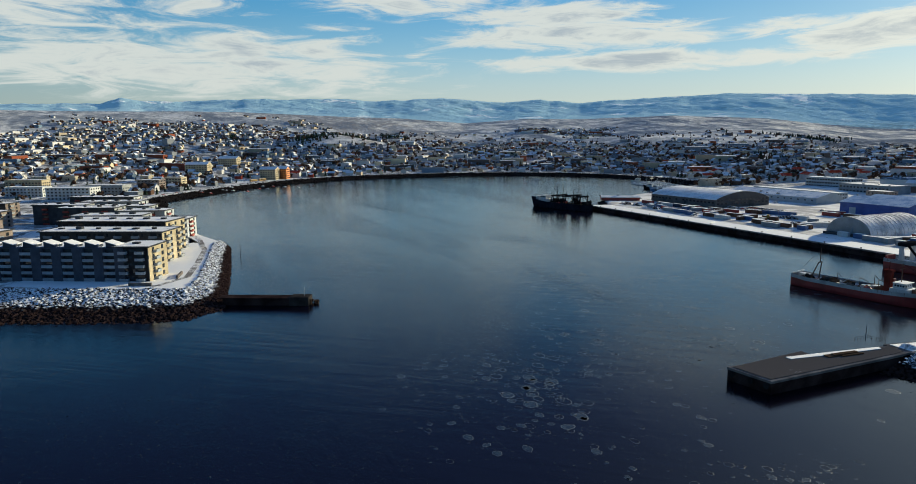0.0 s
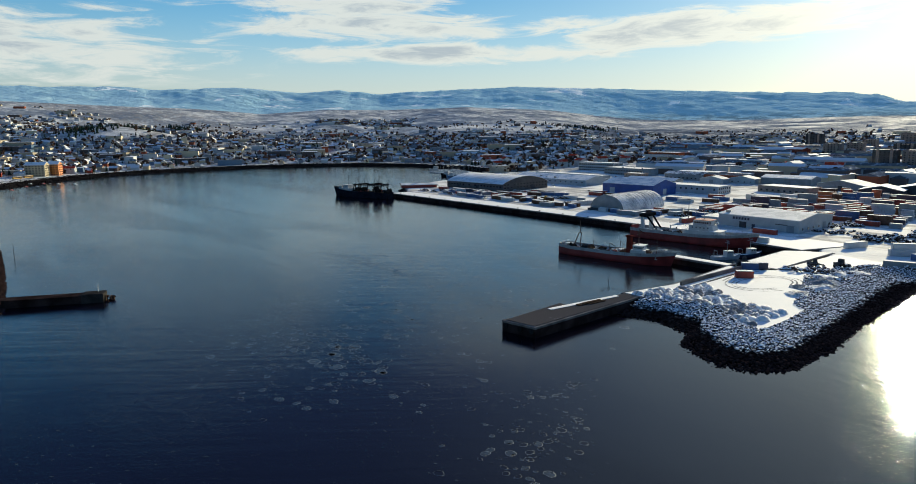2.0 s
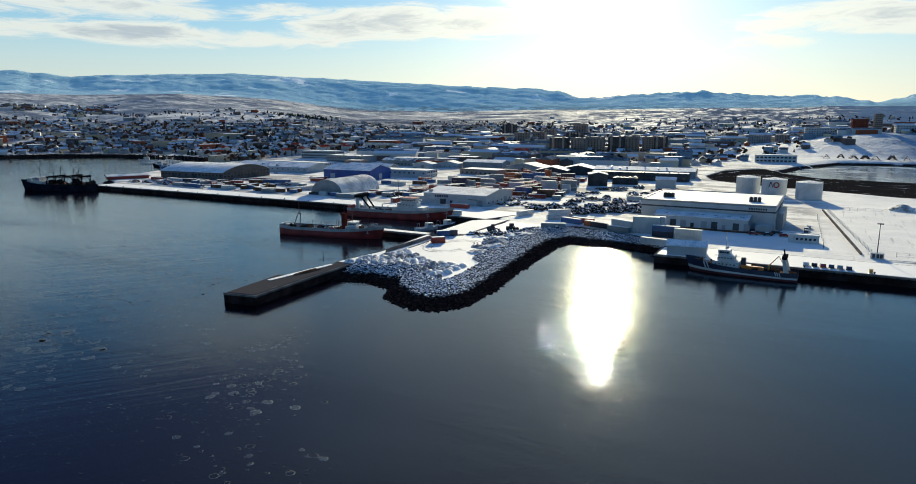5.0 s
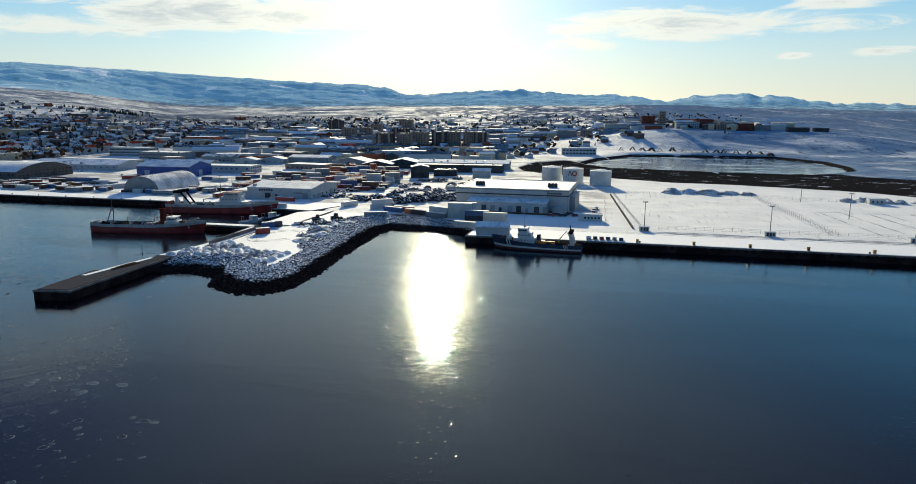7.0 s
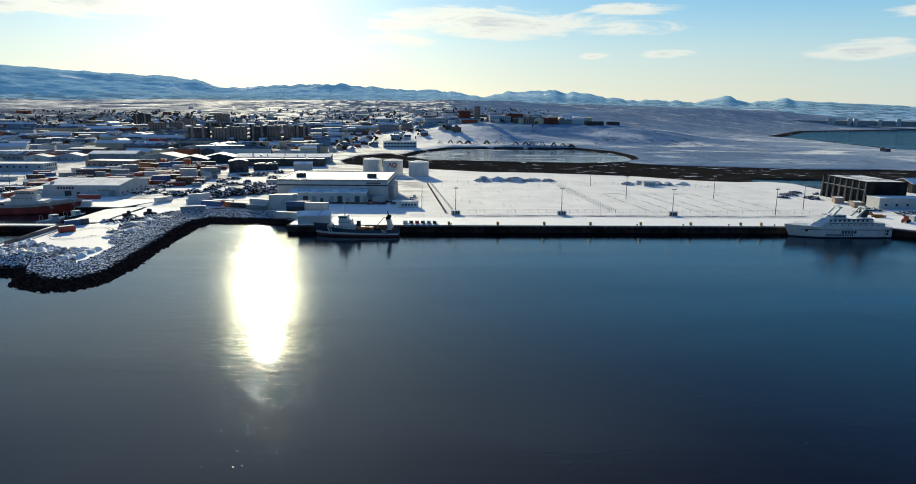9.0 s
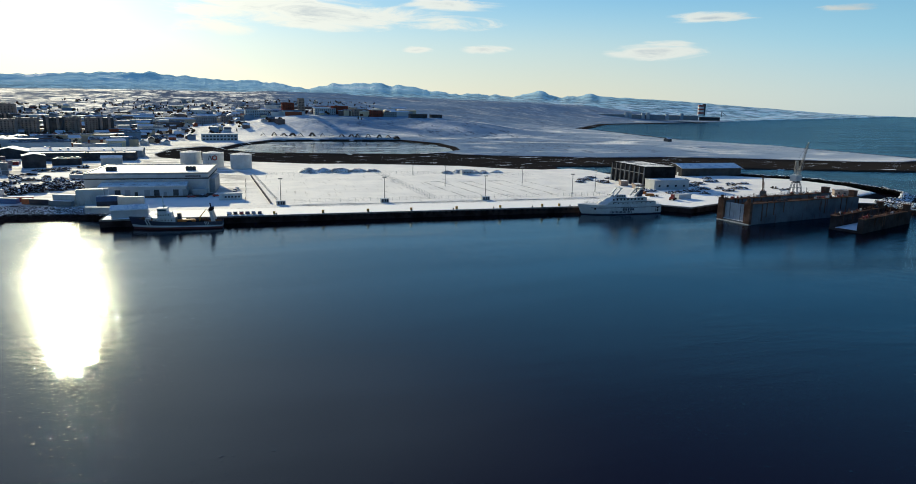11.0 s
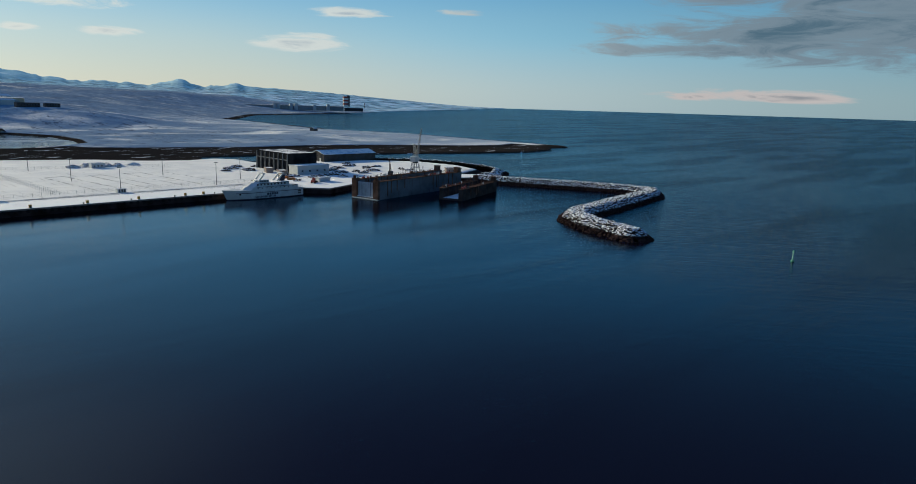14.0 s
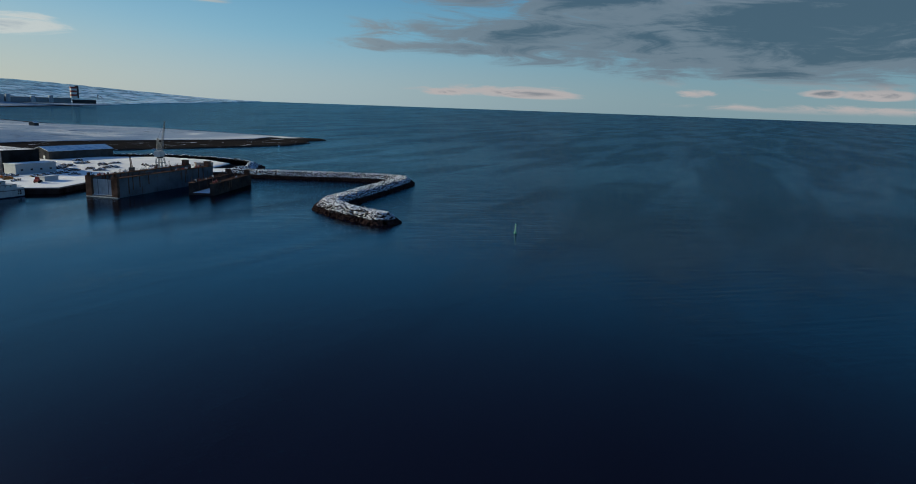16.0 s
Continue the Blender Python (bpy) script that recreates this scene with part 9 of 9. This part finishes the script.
for rad, x, y in far:
    if lookup(POND_IN, x, y) > -70:
        continue
    z = ground_at(x, y)
    big = hr.random()
    w, d, h, rise = (hr.uniform(8, 12), hr.uniform(7, 9), hr.uniform(3.2, 5.4), hr.uniform(1.5, 3.2)) if big < 0.88 else (hr.uniform(18, 44), hr.uniform(10, 14), hr.uniform(5, 10), 0.4)
    rot = math.radians((66 if x < -600 else 12) + hr.choice([0, 90]) + hr.uniform(-15, 15))
    t = Matrix.Translation((x, y, z)) @ Matrix.Rotation(rot, 4, "Z")
    walls.box(-w / 2, w / 2, -d / 2, d / 2, -3, h, t)
    walls_gable = [t @ Vector(p) for p in ((-w / 2, -d / 2, h), (-w / 2, d / 2, h), (-w / 2, 0, h + rise), (w / 2, -d / 2, h), (w / 2, d / 2, h), (w / 2, 0, h + rise))]
    walls.add(walls_gable, [(0, 2, 1), (3, 4, 5)])
    o = 0.4
    ridge = [t @ Vector(p) for p in ((-w / 2 - o, -d / 2 - o, h - 0.1), (w / 2 + o, -d / 2 - o, h - 0.1), (w / 2 + o, 0, h + rise + 0.25), (-w / 2 - o, 0, h + rise + 0.25), (-w / 2 - o, d / 2 + o, h - 0.1), (w / 2 + o, d / 2 + o, h - 0.1))]
    roofs.add(ridge, [(0, 1, 2, 3), (3, 2, 5, 4)])
    for k in range(hr.choice([0, 1, 2, 2, 3])):
        tx, ty = x + hr.uniform(-14, 14), y + hr.uniform(-14, 14)
        far_tree(tx, ty, ground_at(tx, ty), hr.uniform(5, 11), hr.random() < 0.3)
for rad, x, y in near:
    for k in range(hr.choice([1, 2, 3, 4])):
        tx, ty = x + hr.uniform(-13, 13), y + hr.uniform(-13, 13)
        far_tree(tx, ty, ground_at(tx, ty), hr.uniform(6, 11), hr.random() < 0.25)
# belts of spruce
for cx, cy, w, d, n in ((-1900, 560, 130, 24, 190), (-1510, 250, 80, 50, 110), (-1560, 360, 60, 40, 60), (-1330, 1560, 120, 26, 130), (-1010, 1180, 40, 40, 40), (-700, 1010, 60, 30, 46), (-850, 900, 60, 40, 50), (-1700, 100, 70, 40, 60)):
    for i in range(n):
        tx, ty = cx + hr.gauss(0, w / 2), cy + hr.gauss(0, d / 2)
        far_tree(tx, ty, ground_at(tx, ty) - 0.5, hr.uniform(6, 13), True)
# gardens and road verges: loose scrub and trees everywhere in the town
for i in range(4200):
    az, rad = math.radians(hr.uniform(-10, 107)), 760 + 1500 * hr.random() ** 1.3
    x, y = EYE[0] - rad * math.sin(az), EYE[1] + rad * math.cos(az)
    if lands(x, y) < 30 or (x > -600 and y < 760) or lookup(POND_IN, x, y) > -40 or lookup(PATCH, x * 0.8 + 200, y * 0.8) < 0.42:
        continue
    far_tree(x, y, ground_at(x, y) - 0.3, hr.uniform(4, 10), hr.random() < 0.35)
single("far_houses", walls, FARWALL, "pale and coloured house walls across the snowy slopes", "houses", kind="stuff")
single("far_house_roofs", roofs, FARROOF, "snowy and dark roofs across the slopes", "roofs", kind="stuff")
single("far_trees", trees, TWIG, "bare brown garden trees among the houses", "trees", kind="stuff")
single("far_conifers", conifers, SPRUCE, "dark spruces among the houses", "trees", kind="stuff")

# ---- low blocks and halls on the plain to the south ----
walls, roofs = Mesh(), Mesh()
for i in range(760):
    az, rad = math.radians(hr.uniform(-14, 34)), hr.uniform(980, 1450) if hr.random() < 0.7 else hr.uniform(780, 1100)
    x, y = EYE[0] - rad * math.sin(az), EYE[1] + rad * math.cos(az)
    if lands(x, y) < 40 or (x > -90 and y < 1190) or lookup(POND_IN, x, y) > -60 or (-330 < x < -130 and 860 < y < 1000):
        continue
    w, d, h = hr.choice([14, 18, 22, 30, 44, 60]) * hr.uniform(0.8, 1.2), hr.uniform(10, 20), hr.choice([5, 6, 7, 8, 9, 11])
    t = Matrix.Translation((x, y, ground_at(x, y))) @ Matrix.Rotation(math.radians(hr.choice([4, 12, 94, 20])), 4, "Z")
    walls.box(-w / 2, w / 2, -d / 2, d / 2, -3, h, t)
    rise = hr.choice([0.5, 0.5, 2.2, 3.0])
    ridge = [t @ Vector(p) for p in ((-w / 2 - 0.3, -d / 2 - 0.3, h), (w / 2 + 0.3, -d / 2 - 0.3, h), (w / 2 + 0.3, 0, h + rise), (-w / 2 - 0.3, 0, h + rise), (-w / 2 - 0.3, d / 2 + 0.3, h), (w / 2 + 0.3, d / 2 + 0.3, h))]
    roofs.add(ridge, [(0, 1, 2, 3), (3, 2, 5, 4), (0, 3, 4), (1, 5, 2)])
single("far_halls", walls, FARWALL, "low halls and blocks on the plain", "halls", kind="stuff")
single("far_hall_roofs", roofs, FARROOF, "snowy flat roofs on the plain", "roofs", kind="stuff")
for x, y, w, d, h, wall, label in ((132, 1222, 11, 12, 30, TAN, "tan tower block standing alone on the rise"), (108, 1236, 22, 16, 22, BRICK, "brick-red apartment block on the rise"), (206, 1240, 30, 16, 16, BRICK, "dark red apartment block with a flat roof"), (176, 1228, 40, 16, 12, CLAD, "pale long apartment block"),
                                   (60, 1230, 60, 16, 13, CLAD, "pale long apartment block on the rise"), (240, 1200, 28, 16, 13, TAN, "tan apartment block on the snowy rise"), (268, 1190, 24, 14, 12, BRICK, "orange-red apartment block on the snowy rise"), (296, 1196, 26, 12, 9, GREY, "grey apartment block on the snowy rise"),
                                   (346, 1170, 34, 12, 7, DKGREY, "dark apartment block on the rise"), (384, 1180, 22, 12, 6, DKGREY, "low dark house row on the rise"), (10, 1226, 46, 16, 10, TAN, "row of tan houses under snow"), (-40, 1240, 40, 16, 14, GREY, "grey apartment block under snow")):
    building(x, y, w, d, h, 6, "flat", 0, wall, ROOF_SNOW, label, "town_block", "building", z=ground_at(x, y) - 0.4, south=(max(4, int(w / 4)), int(h / 3), 1.4, 1.4, 1.0, 3.0), west=(4, int(h / 3), 1.4, 1.4, 1.0, 3.0))

# fish racks by the pond
RACKWOOD = snow_cover("weathered_rack", (0.075, 0.06, 0.05), 0.55)
RACK = thing("drying_rack", pose(0, 0, -500), "dark A-shaped timber drying rack on the shore", "rack", "drying racks")
for q in (-4, 4):
    part("frame", Mesh().tube((-5, q, 0), (0, q, 6.2), 0.22, n=5).tube((5, q, 0), (0, q, 6.2), 0.22, n=5).tube((-3, q, 2.4), (3, q, 2.4), 0.14, n=5), RACKWOOD, RACK)
part("ridge_pole", Mesh().tube((0, -5, 6.1), (0, 5, 6.1), 0.22, n=5), RACKWOOD, RACK)
for k in range(4):
    f = 0.15 + k * 0.2
    for q in (-1, 1):
        part("slat", Mesh().box(q * 5 * (1 - f) - 0.12, q * 5 * (1 - f) + 0.12, -4.6, 4.6, 6.2 * f - 0.45, 6.2 * f + 0.45), RACKWOOD, RACK)
for q in (-1, 1):
    part("hung_net", Mesh().add([(q * 4.5, -4.1, 0.8), (q * 4.5, 4.1, 0.8), (q * 0.7, 4.1, 5.4), (q * 0.7, -4.1, 5.4), (q * 4.4, -4.1, 0.75), (q * 4.4, 4.1, 0.75), (q * 0.6, 4.1, 5.3), (q * 0.6, -4.1, 5.3)], [(0, 1, 2, 3), (7, 6, 5, 4)]), RACKWOOD, RACK)
for i in range(15):
    x = 62 + i * 14.2 + hr.uniform(-3, 3)
    y = 974 - max(0, i - 6) * 4.5 + hr.uniform(-4, 4)
    copy_thing(RACK, pose(x, y, ground_at(x, y) - 0.2, 0, 0, hr.uniform(-25, 25)) @ Matrix.Diagonal((hr.uniform(0.7, 1.0), hr.uniform(0.8, 1.2), hr.uniform(0.7, 1.05), 1)))
for o in (*RACK.children_recursive, RACK):
    bpy.data.objects.remove(o)

# ---- the works on the far shore ----
plant = thing("smelter_works", pose(1640, 2490, ground_at(1640, 2490), 0, 0, -25), "long low grey works with a row of silos", "factory")
part("long_hall", Mesh().box(-260, 240, -20, 20, -3, 17), GREY, plant)
part("long_hall_roof", Mesh().box(-261, 241, -21, 21, 17, 18), ROOF_PALE, plant)
for k, x in enumerate((-60, -45, 10, 30, 110, 170)):
    part("silo", Mesh().tube((x, -26, -2), (x, -26, 26 if k != 4 else 22), 8, n=14), CLAD, plant, "pale storage silo")
part("low_sheds", Mesh().box(-420, -270, -16, 16, -3, 9).box(250, 330, -14, 14, -3, 12), DKGREY, plant)
tw = thing("striped_silo", pose(2270, 2930, ground_at(2270, 2930), 0, 0, 0), "red and white banded silo tower by the quay", "silo")
for k in range(6):
    part("band", Mesh().tube((0, 0, k * 9), (0, 0, k * 9 + 9), 15, n=20), REDHULL if k % 2 else WHITE, tw, "painted band")
part("stair_tower", Mesh().box(13, 24, -6, 6, 0, 60), DKGREY, tw)
single("quay_gantry", Mesh().tube((0, 0, 0), (0, 0, 46), 2.0, 1.2, 6).tube((0, 0, 44), (30, 0, 26), 1.2, n=5), DKGREY, "dark quay gantry on the far shore", "gantry", m=pose(2400, 2930, 2))
for x, y, w in ((690, 860, 8),):
    building(x, y, w, 10, 4.5, 10, "gable", 2.0, DKGREY, ROOF_DARK, "lonely dark farm building in the snow", "farm_building", "building", z=ground_at(x, y) - 0.3)

# ---- the marina ----
for x, y, rot, mat, word in ((-640, 506, 200, BLACK, "dark wooden fishing boat with bare masts"), (-610, 490, 190, paint("boat_blue", (0.06, 0.16, 0.34), 0.45), "blue and white fishing boat"), (-585, 478, 195, NAVY, "navy fishing boat at the pontoon"),
                             (-735, 560, 230, WHITE, "small white cabin boat by the sea wall")):
    b = workboat(pose(x, y, 0, 0, 0, rot) @ Matrix.Scale(1.7, 4), mat, word)
single("marina_pontoon", Mesh().box(-50, 30, -2.2, 2.2, -0.4, 1.2), WOOD, "snowy timber pontoon in the marina", "pontoon", m=pose(-610, 505, 0, 0, 0, -22))
YHULL = hull_part(9, 2.8, lambda s: -0.3, lambda s: 1.0 + 0.3 * s, rows=2, n=10, deck=True).data("hull", WHITE)
YCAB = Mesh().box(-1.5, 1.8, -0.9, 0.9, 1.0, 1.9).data("cabin", SNOWY)
YMAST = Mesh().tube((0.6, 0, 1), (0.6, 0, 10), 0.09, 0.05, 5).tube((0.6, 0, 2.0), (-3.0, 0, 2.0), 0.07, n=4).data("mast", STEEL)
for i in range(44):
    u, v = i % 11, i // 11
    y0 = thing("moored_yacht", pose(-735 + u * 9.5 + v * 4, 588 - v * 15 - u * 3.2 + hr.uniform(-1, 1), 0, 0, 0, 75 + hr.uniform(-6, 6)), "small white yacht moored in the marina", "boat", "marina boats")
    part("hull", YHULL, None, y0)
    part("cabin", YCAB, None, y0)
    if hr.random() < 0.7:
        part("mast", YMAST, None, y0)

# ---- floes of pancake ice ----
plates, rims = Mesh(), Mesh()


def floe(x, y, s):
    """A thin dark plate, clear as the water, inside a ragged pale rim."""
    k = hr.choice([9, 10, 11, 12])
    turn, st = hr.random() * 6.28, hr.uniform(0.7, 1.5)
    shape = []
    for i in range(k):
        w = hr.uniform(0.82, 1.12)
        shape.append((math.cos(6.28318 * i / k + turn) * w, math.sin(6.28318 * i / k + turn) * w))
    lip = hr.uniform(0.88, 0.94)
    out = [(x + p * s * st, y + q * s) for p, q in shape]
    inn = [(x + p * s * st * lip, y + q * s * lip) for p, q in shape]
    if hr.random() < 0.5:
        plates.add([(*p, 0.018) for p in inn], [tuple(range(k))])
    rims.add([(*p, 0.02) for p in out] + [(*p, 0.035) for p in inn], [(i, (i + 1) % k, k + (i + 1) % k, k + i) for i in range(k)])


for cx, cy, sx, sy, n, size in ((-128, 74, 8, 5, 60, 1.6), (-145, 76, 10, 6, 60, 1.4), (-150, 64, 14, 7, 50, 1.1), (-143, 93, 16, 8, 110, 1.0), (-128, 50, 14, 7, 36, 1.0), (-112, 60, 12, 6, 26, 1.0), (-98, 70, 10, 8, 22, 0.9),
                                (-98, 88, 10, 8, 26, 0.9), (-78, 97, 3, 8, 55, 0.8), (-66, 83, 4, 6, 55, 0.9), (-61, 74, 5, 5, 45, 1.0), (-55, 66, 6, 6, 40, 0.9), (-160, 110, 16, 10, 120, 1.1), (-145, 132, 14, 9, 90, 1.0),
                                (-180, 150, 26, 16, 170, 1.3), (-228, 150, 26, 18, 110, 1.5), (-200, 210, 30, 16, 150, 1.4), (-40, 50, 10, 8, 50, 0.8)):
    for i in range(n):
        fx, fy = hr.gauss(cx, sx), hr.gauss(cy, sy)
        if lands(fx, fy) < -16:
            floe(fx, fy, size * hr.choice([0.25, 0.3, 0.4, 0.5, 0.7, 1.0]))
single("pancake_ice", plates, WICE, "thin dark pancake ice drifting on the water", "sea ice", kind="stuff")
single("ice_rims", rims, WRIM, "pale ragged rims of the ice floes", "sea ice", kind="stuff")
